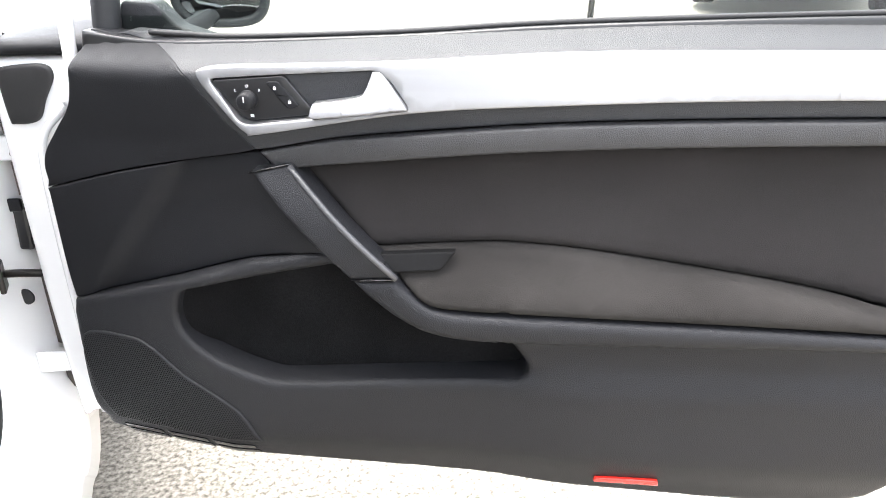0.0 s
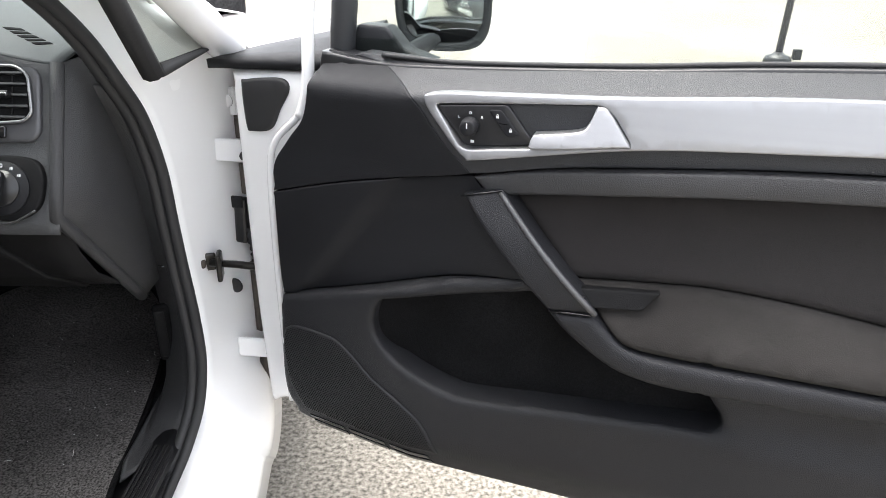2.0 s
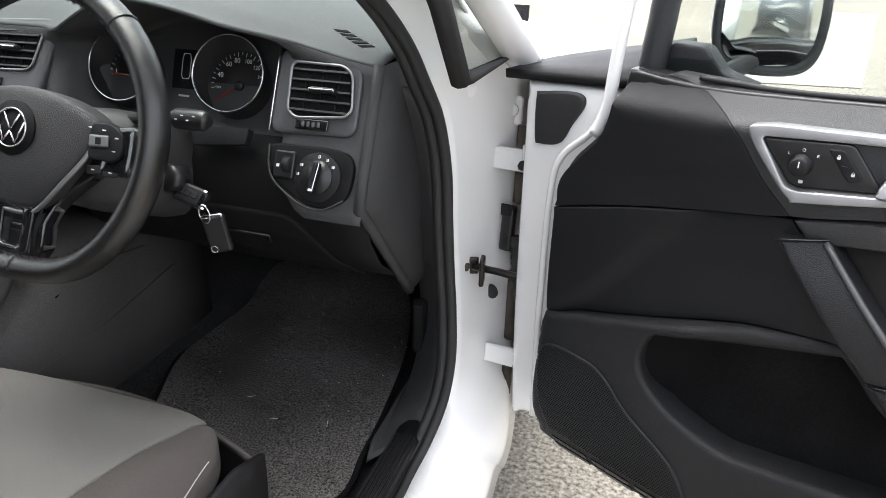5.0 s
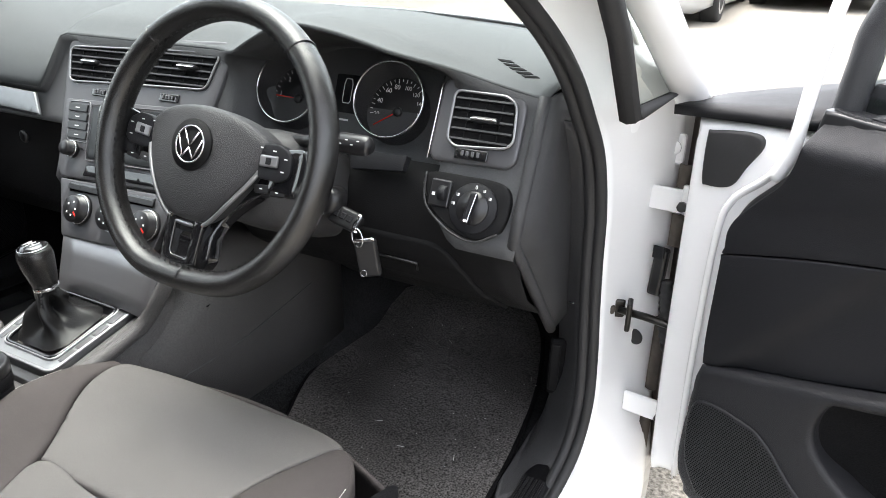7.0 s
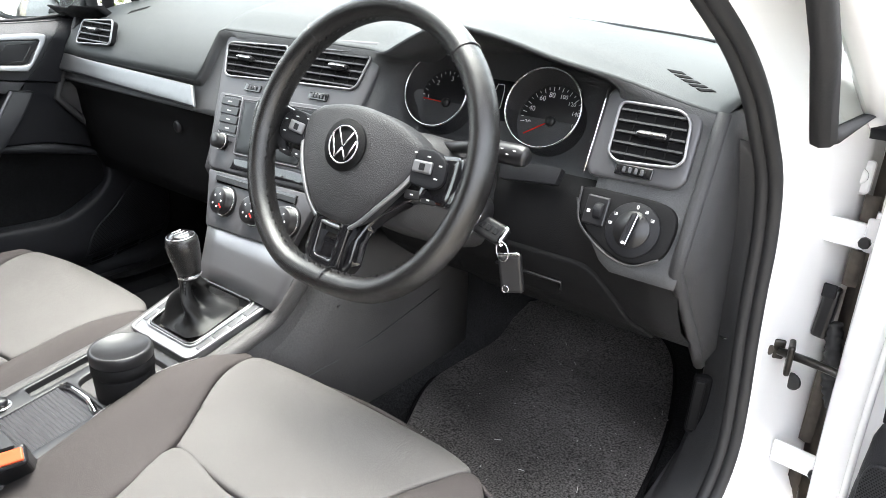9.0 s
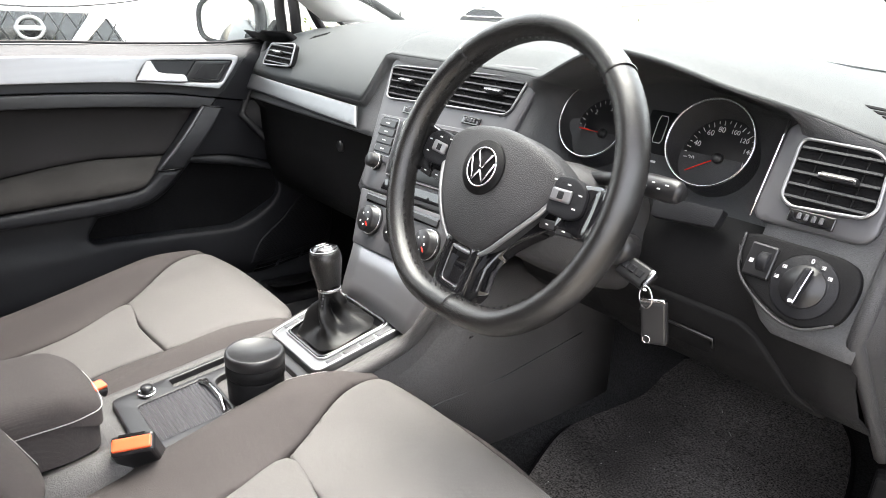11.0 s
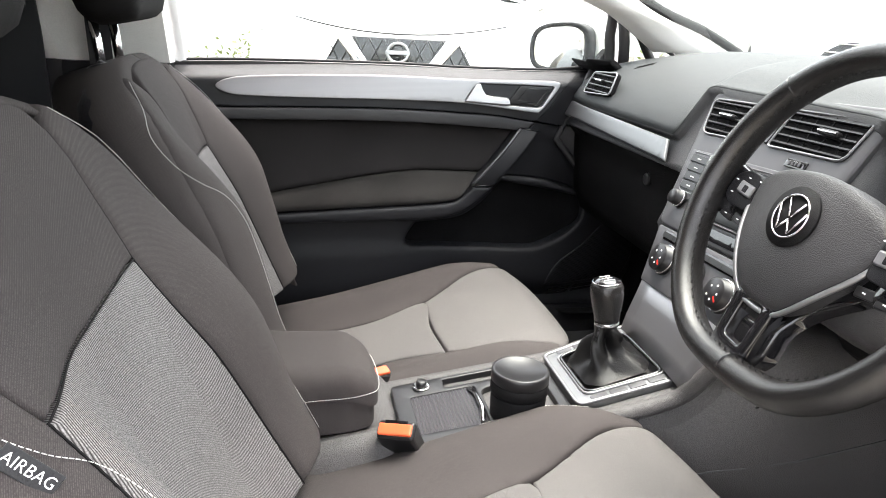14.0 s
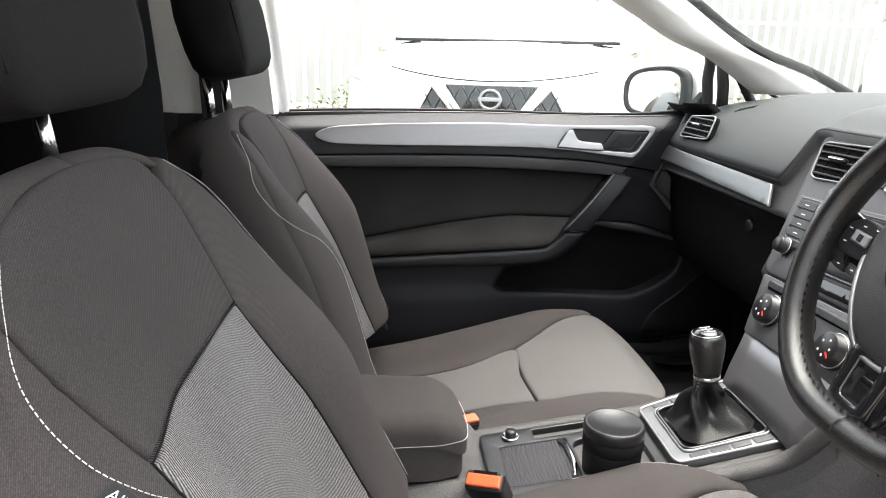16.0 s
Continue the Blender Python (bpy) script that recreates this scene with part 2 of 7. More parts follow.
def panel(name, loop, place, mat, parent=None, h=0.0, r=0.003, depth=0.01, res=0.02, holes=(), relief=None, label="", flip=False, hole_r=None):
    """A sheet with rounded edges and sides, of the outline loop in (u, v), laid by place(u, v, h)."""
    from mathutils.geometry import delaunay_2d_cdt
    step = max(min(res, 2.5 * r), 0.0025)
    loops = [densify(list(l), step) for l in (loop, *holes)]
    rings = []
    for k, l in enumerate(loops):
        a = np.array(l)
        t = np.roll(a, -1, 0) - np.roll(a, 1, 0)
        t /= np.maximum(np.linalg.norm(t, axis=1)[:, None], 1e-9)
        area = 0.5 * np.sum(a[:, 0] * np.roll(a[:, 1], -1) - np.roll(a[:, 0], -1) * a[:, 1])
        nrm = np.stack([-t[:, 1], t[:, 0]], 1) * (1 if area > 0 else -1) * (1 if k == 0 else -1)
        for d in (0.12, 0.4, 1.0):
            rings += list(map(tuple, a + nrm * r * d))
    a = np.array(loops[0])
    lo, hi = a.min(0), a.max(0)
    for i, gx in enumerate(np.arange(lo[0] + res / 2, hi[0], res)):
        for gy in np.arange(lo[1] + (res / 2 if i % 2 else res / 4), hi[1], res):
            rings.append((gx, gy))
    rings = np.array(rings) if rings else np.zeros((0, 2))
    if len(rings):
        ok = inside(rings, loops[0])
        for l in loops[1:]:
            ok &= ~inside(rings, l)
        dist = np.min([edge_distance(rings, l) for l in loops], 0)
        rings = rings[ok & (dist > r * 0.1)]
    vs, es = [], []
    for l in loops:
        s = len(vs)
        vs += l
        es += [(s + i, s + (i + 1) % len(l)) for i in range(len(l))]
    vs += [tuple(q) for q in rings]
    co, ed, fa, ov, oe, of = delaunay_2d_cdt([Vector(v) for v in vs], es, [], 1, 1e-6)
    co = np.array([tuple(c) for c in co])
    dist = np.min([edge_distance(co, l) for l in loops], 0)
    k = np.clip(1 - dist / max(r, 1e-6), 0, 1)
    hh = h - r * (1 - np.sqrt(np.maximum(0, 1 - k * k)))
    if relief:
        hh = hh + np.array([relief(u, v) for u, v in co])
    verts = [place(u, v, z) for (u, v), z in zip(co, hh)]
    faces = [tuple(f) for f in fa]
    if holes:
        mid = [co[list(f)].mean(0) for f in faces]
        gone = np.any([inside(mid, l) for l in loops[1:]], 0)
        faces = [f for f, g in zip(faces, gone) if not g]
    edge = {}
    for f in faces:
        for i in range(len(f)):
            e = (f[i], f[(i + 1) % len(f)])
            if (e[1], e[0]) in edge:
                del edge[(e[1], e[0])]
            else:
                edge[e] = 1
    low = {}
    for e in edge:
        for v in e:
            if v not in low:
                low[v] = len(verts)
                verts.append(place(co[v][0], co[v][1], h - max(depth, r) + (relief(*co[v]) if relief else 0)))
    faces += [(b, a, low[a], low[b]) for a, b in edge]
    if flip:
        faces = [f[::-1] for f in faces]
    return mesh(name, verts, faces, mat, parent, True, label)


def frames(path, closed):
    p = [Vector(q) for q in path]
    n = len(p)
    tang = [((p[(i + 1) % n] - p[i - 1]) if closed or 0 < i < n - 1 else (p[min(i + 1, n - 1)] - p[max(i - 1, 0)])).normalized() for i in range(n)]
    up = Vector((0, 0, 1)) if abs(tang[0].z) < 0.9 else Vector((1, 0, 0))
    side = tang[0].cross(up).normalized()
    out = []
    for t in tang:
        side = (side - t * side.dot(t)).normalized()
        out.append((side, t.cross(side)))
    return p, out


def tube(name, path, radius, mat, parent=None, seg=10, closed=False, squash=1.0, label="", section=None):
    """A round, oval or sectioned bar along a path; radius may be a function of the way along it, 0 to 1."""
    p, fr = frames(path, closed)
    verts, faces, n = [], [], len(p)
    sec = section or [(math.cos(2 * math.pi * k / seg), math.sin(2 * math.pi * k / seg) * squash) for k in range(seg)]
    seg = len(sec)
    for i, (q, (a, b)) in enumerate(zip(p, fr)):
        r = radius(i / (n - 1)) if callable(radius) else radius
        verts += [q + a * (r * c) + b * (r * s) for c, s in sec]
    for i in range(n if closed else n - 1):
        j = (i + 1) % n
        faces += [(i * seg + k, i * seg + (k + 1) % seg, j * seg + (k + 1) % seg, j * seg + k) for k in range(seg)]
    if not closed:
        faces += [tuple(range(seg))[::-1], tuple(range((n - 1) * seg, n * seg))]
    return mesh(name, verts, faces, mat, parent, True, label)


def box(name, size, m, mat, parent=None, bevel=0.002, seg=2, label=""):
    bm = bmesh.new()
    bmesh.ops.create_cube(bm, size=1, matrix=m @ Matrix.Diagonal((*size, 1)))
    if bevel:
        bmesh.ops.bevel(bm, geom=bm.edges[:], offset=bevel, segments=seg, affect="EDGES", profile=0.5)
    return from_bm(name, bm, mat, parent, False, label)


def lathe(name, profile, m, mat, parent=None, seg=28, label=""):
    """A turned shape: profile of (radius, height) about the z axis of m."""
    verts, faces = [], []
    for r, z in profile:
        verts += [m @ Vector((r * math.cos(2 * math.pi * k / seg), r * math.sin(2 * math.pi * k / seg), z)) for k in range(seg)]
    for i in range(len(profile) - 1):
        faces += [(i * seg + k, i * seg + (k + 1) % seg, (i + 1) * seg + (k + 1) % seg, (i + 1) * seg + k) for k in range(seg)]
    faces += [tuple(range(seg))[::-1], tuple(range((len(profile) - 1) * seg, len(profile) * seg))]
    return mesh(name, verts, faces, mat, parent, True, label)


def loft(name, sections, mat, parent=None, caps=True, label="", smooth=True):
    seg = len(sections[0])
    verts = [v for s in sections for v in s]
    faces = []
    for i in range(len(sections) - 1):
        faces += [(i * seg + k, i * seg + (k + 1) % seg, (i + 1) * seg + (k + 1) % seg, (i + 1) * seg + k) for k in range(seg)]
    if caps:
        faces += [tuple(range(seg))[::-1], tuple(range((len(sections) - 1) * seg, len(sections) * seg))]
    ob = mesh(name, verts, faces, mat, parent, smooth, label)
    bm = bmesh.new()
    bm.from_mesh(ob.data)
    bmesh.ops.recalc_face_normals(bm, faces=bm.faces)
    bm.to_mesh(ob.data)
    bm.free()
    return ob


def sheet(name, rows, mat, parent=None, label="", thick=0.0, smooth=True):
    """A surface through rows of points, with a thickness if given."""
    n, k = len(rows), len(rows[0])
    verts = [v for r in rows for v in r]
    faces = [(i * k + j, i * k + j + 1, (i + 1) * k + j + 1, (i + 1) * k + j) for i in range(n - 1) for j in range(k - 1)]
    ob = mesh(name, verts, faces, mat, parent, smooth, label)
    if thick:
        so = ob.modifiers.new("thickness", "SOLIDIFY")
        so.thickness, so.offset = thick, 0
    return ob


def words(name, text, size, m, mat, parent=None, spacing=1.0):
    c = bpy.data.curves.new(name, "FONT")
    c.body, c.size, c.align_x, c.align_y, c.extrude, c.space_character = text, size, "CENTER", "CENTER", 0.0002, spacing
    tmp = bpy.data.objects.new("tmp", c)
    me = bpy.data.meshes.new_from_object(tmp)
    bpy.data.objects.remove(tmp)
    bpy.data.curves.remove(c)
    me.materials.clear()
    me.materials.append(M[mat])
    me.transform(m)
    ob = new(name, me)
    if parent is not None:
        ob.parent = parent
    return ob


def smoothstep(a, b, x):
    t = min(1, max(0, (x - a) / (b - a)))
    return t * t * (3 - 2 * t)


def basis(origin, x, y):
    """A pose with its x axis along x and its y axis as near y as can be."""
    x = Vector(x).normalized()
    z = x.cross(Vector(y)).normalized()
    y = z.cross(x)
    m = Matrix((x, y, z)).transposed().to_4x4()
    m.translation = Vector(origin)
    return m

# ---------- the two doors of the car ----------
def mirrored(side):
    """Door coordinates: u from the hinge to the latch, n out of the trim, z up; the trim rises a little towards the latch."""
    return lambda u, n, z: Vector((1.0565 * u - 0.0155 * (z - 0.6), -n * side, 0.5957 + 0.0169 * u + 1.0601 * (z - 0.6)))


def door_thing(side, m, label):
    door = thing("car_door", label, "car door", "doors of the car", m)
    at = mirrored(side)
    fl = side < 0

    def lay(base):
        return lambda u, z, h: at(u, (base(u, z) if callable(base) else base) + h, z)

    def bend(u):
        """The trim swings outward ahead of the crease."""
        return -0.22 * max(0, 0.30 - u) * (1 if u < 0.30 else 0)

    # painted shell: outer skin, inner sheet and the edge between
    skin = curve([(0.0, 0.345), (0.0, 0.345), (-0.012, 0.55), (-0.005, 0.85), (-0.005, 0.85), (0.2, 0.85), (0.6, 0.85), (1.2, 0.86), (1.2, 0.86),
                  (1.24, 0.70), (1.19, 0.44), (1.12, 0.35), (1.0, 0.325), (0.6, 0.335), (0.1, 0.35)], 6, True)
    panel("outer_skin", skin, lay(lambda u, z: -0.075 - 0.05 * math.sin(math.pi * min(1, max(0, (z - 0.2) / 0.8)))), "white", door, 0, 0.006, 0.012, 0.05, flip=not fl)
    inner = curve([(0.035, 0.345), (0.035, 0.345), (0.03, 0.55), (0.032, 0.862), (0.032, 0.862), (0.16, 0.865), (0.2, 0.86), (0.6, 0.855), (1.19, 0.865), (1.19, 0.865),
                   (1.2, 0.70), (1.16, 0.45), (1.09, 0.36), (1.0, 0.335), (0.6, 0.345), (0.12, 0.36)], 6, True)
    # white paint on the driver's door, plain black on the passenger's
    panel("inner_sheet", inner, lay(0.055), "white" if side > 0 else "smooth", door, 0, 0.012, 0.13, 0.04, flip=fl, label="door sheet, white paint on the driver's side, blackened on the passenger's")
    tube("edge_fold", [at(u, -0.03, z) for u, z in curve([(0.012, 0.345), (0.008, 0.55), (0.008, 0.87)], 8)], 0.008, "white", door, 8)
    tube("edge_seal", [at(u, 0.066, z) for u, z in curve([(0.082, 0.37), (0.08, 0.55), (0.084, 0.72), (0.096, 0.775), (0.135, 0.815), (0.152, 0.86)], 8)], 0.005, "white" if side > 0 else "rubber", door, 8)
    blank = curve([(0.058, 0.852), (0.108, 0.856), (0.119, 0.843), (0.103, 0.815), (0.088, 0.790), (0.060, 0.785), (0.052, 0.792), (0.051, 0.845)], 6, True)
    panel("rubber_blank", blank, lay(0.058), "rubber", door, 0.004, 0.004, 0.006, 0.02, flip=fl, label="black rubber blank")
    ledge = [[at(0.0 + 0.2 * s, 0.06 - 0.145 * k, 0.869 + 0.006 * s + 0.036 * k * s) for k in (0, 0.33, 0.66, 1)] for s in (0.02, 0.3, 0.6, 1)]
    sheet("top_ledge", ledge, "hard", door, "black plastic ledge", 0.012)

    # trim
    outline = curve([(0.184, 0.897), (0.184, 0.897), (0.168, 0.835), (0.123, 0.783), (0.109, 0.748), (0.110, 0.723), (0.106, 0.572), (0.098, 0.443), (0.110, 0.396), (0.134, 0.366),
                     (0.343, 0.352), (0.776, 0.327), (0.958, 0.319), (1.085, 0.332), (1.115, 0.37), (1.15, 0.5), (1.178, 0.7), (1.185, 0.915), (1.185, 0.915),
                     (1.0, 0.915), (0.7, 0.906), (0.53, 0.896), (0.288, 0.889)], 5, True)
    panel("trim_back", outline, lay(lambda u, z: 0.105 + 0.5 * bend(u)), "smooth", door, 0, 0.004, 0.045, 0.05, flip=fl)

    crease = curve([(0.225, 0.894), (0.262, 0.888), (0.290, 0.878), (0.311, 0.867), (0.328, 0.850), (0.342, 0.830), (0.358, 0.811), (0.383, 0.7865)], 5)
    bandtop = [(0.110, 0.722), (0.2, 0.747), (0.281, 0.765), (0.381, 0.7835), (0.473, 0.800), (0.589, 0.811), (0.702, 0.819), (0.864, 0.825), (1.003, 0.828), (1.176, 0.832)]
    bt = curve(bandtop, 5)
    def up(z0, pts): return [(u, z + z0) for u, z in pts]
    front = [(0.190, 0.898)] + crease + up(0.0010, [q for q in bt if q[0] < 0.380][::-1]) + curve([(0.113, 0.731), (0.113, 0.750), (0.121, 0.769), (0.142, 0.794), (0.166, 0.820), (0.177, 0.845), (0.184, 0.875)], 5)

    def shoulder(u, z):
        top = 0.892 + 0.022 * smoothstep(0.25, 0.9, u)
        return 0.152 - 0.060 * smoothstep(-0.032, 0.004, z - top) - 0.05 * max(0, 0.30 - u)

    def ahead(u, z):
        uc = float(np.interp(z, [q[1] for q in crease[::-1]], [q[0] for q in crease[::-1]]))
        return shoulder(uc, z) - 0.17 * max(0, uc - u)
    # same plastic as behind the crease; its shade is put into a darker material
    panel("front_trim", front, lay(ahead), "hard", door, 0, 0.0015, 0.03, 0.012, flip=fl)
    rear = crease + up(0.0010, [q for q in bt if q[0] >= 0.388]) + [(1.18, 0.90), (1.183, 0.915)] + curve([(1.18, 0.915), (1.0, 0.915), (0.7, 0.906), (0.53, 0.896), (0.36, 0.8905), (0.275, 0.8945), (0.235, 0.897)], 6)
    panel("upper_trim", rear, lay(shoulder), "belt", door, 0, 0.0015, 0.03, 0.006, flip=fl, label="grained grey upper door trim")
    tube("glass_seal", [at(u, 0.094, z) for u, z in curve([(0.262, 0.8965), (0.30, 0.8945), (0.36, 0.8925), (0.53, 0.898), (0.7, 0.908), (1.0, 0.917), (1.18, 0.917)], 6)], 0.0032, "rubber", door, 8)

    # leather-grained band, with the crease running on across it
    bandlow = curve([(0.113, 0.69), (0.2, 0.712), (0.30, 0.738), (0.361, 0.752), (0.419, 0.766), (0.589, 0.785), (0.761, 0.796), (1.014, 0.804), (1.176, 0.808)], 6)
    bt2 = up(-0.0015, bt)
    def at_u(pts, u):
        return (u, float(np.interp(u, [q[0] for q in pts], [q[1] for q in pts])))
    panel("band", ([at_u(bt2, 0.3865)] + [q for q in bt2 if q[0] >= 0.388])[::-1] + [at_u(bandlow, 0.405)] + [q for q in bandlow if q[0] >= 0.407], lay(lambda u, z: 0.1515 + 0.012 * smoothstep(0.386, 0.56, u) - 0.10 * abs(z - 0.80 - 0.03 * (u - 0.7)) * smoothstep(0.386, 0.56, u)), "soft", door, 0, 0.003, 0.04, 0.02, flip=fl)

    # silver strip and bezel round the handle
    end = 1.19 if side > 0 else 1.055
    strip = curve([(0.333, 0.862), (0.345, 0.8705), (0.41, 0.873), (0.534, 0.877), (0.697, 0.886), (0.854, 0.889), (end - 0.10, 0.889), (end - 0.03, 0.885), (end, 0.870), (end - 0.03, 0.854),
                   (end - 0.10, 0.848), (0.861, 0.844), (0.7, 0.838), (0.549, 0.829), (0.40, 0.8075), (0.38, 0.8085), (0.356, 0.832)], 6, True)
    cut = rounded([(0.345, 0.860), (0.42, 0.8645), (0.5135, 0.869), (0.528, 0.860), (0.5475, 0.833), (0.385, 0.8165), (0.375, 0.819)], 0.006)
    panel("silver_strip", strip, lay(lambda u, z: 0.1605 - 0.22 * (z - 0.85)), "silver", door, 0, 0.0018, 0.02, 0.012, holes=[cut], flip=fl, label="satin silver trim strip")
    switch = rounded([(0.347, 0.8585), (0.4225, 0.8635), (0.452, 0.8255), (0.385, 0.8185), (0.377, 0.820)], 0.005)
    sp = panel("handle_plate", switch, lay(0.156), "smooth", door, 0.001, 0.0015, 0.02, 0.02, flip=fl, label="black switch plate")
    cavity = [(0.42, 0.8645), (0.514, 0.869), (0.53, 0.86), (0.549, 0.833), (0.45, 0.824)]
    panel("handle_cavity", cavity, lay(lambda u, z: 0.118 + 0.03 * smoothstep(0.46, 0.42, u)), "smooth", door, 0, 0.002, 0.012, 0.02, flip=fl)
    lever = curve([(0.5135, 0.8675), (0.523, 0.864), (0.5465, 0.8335), (0.5465, 0.8335), (0.458, 0.8250), (0.449, 0.8300), (0.452, 0.8385), (0.452, 0.8385), (0.494, 0.8440), (0.504, 0.851), (0.5105, 0.8665)], 5, True)
    panel("door_handle", lever, lay(lambda u, z: 0.158 + 0.42 * (0.868 - z)), "silver", door, 0, 0.002, 0.016, 0.006, flip=fl, label="satin silver door handle")
    if side > 0:
        km = Matrix.Translation(at(0.3835, 0.157, 0.8395)) @ basis((0, 0, 0), (1, 0, 0), (0, 0, 1))
        knob = lathe("mirror_knob", [(0.0105, 0), (0.0105, 0.004), (0.0095, 0.005), (0.009, 0.013), (0.007, 0.0145), (0.001, 0.0147)], km, "hard", sp, 24)
        box("pointer", (0.001, 0.006, 0.0006), km @ Matrix.Translation((0, 0.003, 0.0149)), "print_white", knob, 0)
        for ch, du, dz in (("L", -0.012, 0.009), ("O", 0.0, 0.0135), ("R", 0.0125, 0.0095)):
            words("print", ch, 0.0042, Matrix.Translation(at(0.3835 + du, 0.1578, 0.8395 + dz)) @ basis((0, 0, 0), (1, 0, 0), (0, 0, 1)), "print_white", sp)
        box("print", (0.004, 0.003, 0.0004), Matrix.Translation(at(0.386, 0.1577, 0.8235)) @ basis((0, 0, 0), (1, 0, 0), (0, 0, 1)), "print_white", sp, 0)
        lock = rounded([(0.4025, 0.8575), (0.416, 0.8585), (0.4365, 0.8335), (0.424, 0.830)], 0.004)
        ls = panel("lock_switch", lock, lay(0.157), "hard", sp, 0.002, 0.0012, 0.004, 0.02)
        for cu, cz in ((0.4125, 0.851), (0.4265, 0.8375)):
            pm = Matrix.Translation(at(cu, 0.1594, cz)) @ basis((0, 0, 0), (1, 0, 0), (0, 0, 1))
            box("print", (0.0030, 0.0024, 0.0003), pm, "print_white", ls, 0)
            tube("print", [pm @ Vector((0.0009 * math.cos(a), 0.0012 + 0.0017 * math.sin(a), 0)) for a in np.linspace(0, math.pi, 7)], 0.0003, "print_white", ls, 5)
        box("gap", (0.011, 0.0006, 0.0003), Matrix.Translation(at(0.4195, 0.1592, 0.8443)) @ basis((0, 0, 0), (1, 0, -0.05), (0, 0, 1)), "piano", ls, 0)
    else:
        tube("switch_groove", [at(u, 0.1578, z) for u, z in ((0.362, 0.853), (0.408, 0.857), (0.432, 0.829), (0.385, 0.823), (0.362, 0.853))], 0.0006, "piano", sp, 5)

    # cloth insert, armrest and pull
    ins_low = [(0.494, 0.672), (0.594, 0.679), (0.651, 0.681), (0.745, 0.674), (0.901, 0.653), (0.994, 0.637), (1.068, 0.619), (1.166, 0.602)]
    il = curve(ins_low, 6)
    insert = [q for q in up(-0.001, bandlow) if q[0] > 0.415][::-1] + [(0.424, 0.757), (0.46, 0.715)] + il
    panel("cloth_insert", insert, lay(lambda u, z: 0.128 + 0.02 * smoothstep(0.76, 0.62, z)), "cloth", door, 0, 0.012, 0.03, 0.022, flip=fl, label="dark cloth door insert")
    pad_low = curve([(0.529, 0.652), (0.541, 0.640), (0.566, 0.622), (0.61, 0.6165), (0.715, 0.614), (0.896, 0.611), (1.049, 0.607), (1.166, 0.601)], 6)
    padloop = il[::-1][1:] + [(0.505, 0.664)] + pad_low
    panel("armrest_pad", padloop, lay(lambda u, z: 0.150 + 0.036 * smoothstep(0.680, 0.622, z)), "pad", door, 0, 0.010, 0.04, 0.018, flip=fl, label="scuffed brown-grey cloth armrest pad")
    rail = [(0.4815, 0.6485)] + [(0.530, 0.6505)] + up(-0.002, pad_low[1:]) + [(1.163, 0.585)] + curve([(1.15, 0.59), (1.03, 0.588), (0.838, 0.584), (0.651, 0.581), (0.570, 0.588), (0.530, 0.605), (0.498, 0.630)], 5)
    panel("armrest_rail", rail, lay(lambda u, z: 0.182 + 0.008 * smoothstep(0.5, 0.6, u)), "door", door, 0, 0.009, 0.09, 0.012, flip=fl)
    def proud(z):
        k = min(1, max(0, (0.775 - z) / 0.125))
        return 0.156 + 0.024 * k + 0.014 * math.sin(math.pi * k)
    pull = [(0.377, 0.7655), (0.42, 0.7735), (0.5315, 0.6535), (0.4805, 0.6505)]
    pl = panel("door_pull", rounded(pull, 0.004), lay(lambda u, z: proud(z)), "door", door, 0, 0.004, 0.035, 0.012, flip=fl, label="dark grey sloping grab handle")
    tube("edge_strip", [at(u, proud(z) + 0.001, z) for s in np.linspace(0, 1, 12) for u, z in [(0.419 + 0.1115 * s, 0.771 - 0.1165 * s)]], 0.0035, "grey", pl, 8)
    for a, b in (((0.376, 0.764), (0.421, 0.7735)), ((0.481, 0.6505), (0.531, 0.6535))):
        tube("joint", [at(a[0], proud(a[1]) + 0.0005, a[1]), at(b[0], proud(b[1]) + 0.001, b[1])], 0.0012, "piano", pl, 6)
    if side > 0:
        sw = rounded([(0.497, 0.674), (0.594, 0.681), (0.577, 0.661), (0.515, 0.657)], 0.004)
        wp = panel("switch_panel", sw, lay(lambda u, z: 0.160 + 0.028 * smoothstep(0.680, 0.622, z)), "under", door, 0.004, 0.002, 0.01, 0.02, label="black window switch panel")
        for cu, cz in ((0.5125, 0.6695), (0.5115, 0.6615)):
            sm = Matrix.Translation(at(cu, 0.176, cz)) @ basis((0, 0, 0), (1, 0, 0.05), (0, -0.3, 1))
            bt1 = box("switch", (0.013, 0.006, 0.006), sm, "hard", wp, 0.0015)
            box("print", (0.003, 0.0025, 0.0003), sm @ Matrix.Translation((0.0, 0, 0.0031)), "print_white", bt1, 0)

    # front lower part, pocket, speaker
    mid = [(0.401, 0.760), (0.3845, 0.7815)] + [q for q in up(-0.0010, bt) if q[0] < 0.380][::-1] + curve([(0.111, 0.716), (0.109, 0.62), (0.111, 0.578)], 3) + curve([(0.117, 0.578), (0.146, 0.588), (0.259, 0.622), (0.359, 0.655), (0.443, 0.668)], 6) + [(0.47, 0.668), (0.40, 0.742)]
    def midrelief(u, z):
        d = (z - 0.582) * 0.62 - (u - 0.137) * 0.78
        low = float(np.interp(u, [q[0] for q in bandlow], [q[1] for q in bandlow]))
        return -0.010 * smoothstep(0.008, -0.012, d) - 0.0035 * smoothstep(0.0, -0.010, z - low) * smoothstep(0.20, 0.30, u)
    # darker material here too, for the side turned from the light
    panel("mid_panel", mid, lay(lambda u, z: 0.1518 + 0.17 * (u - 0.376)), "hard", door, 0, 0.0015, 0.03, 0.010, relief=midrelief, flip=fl)
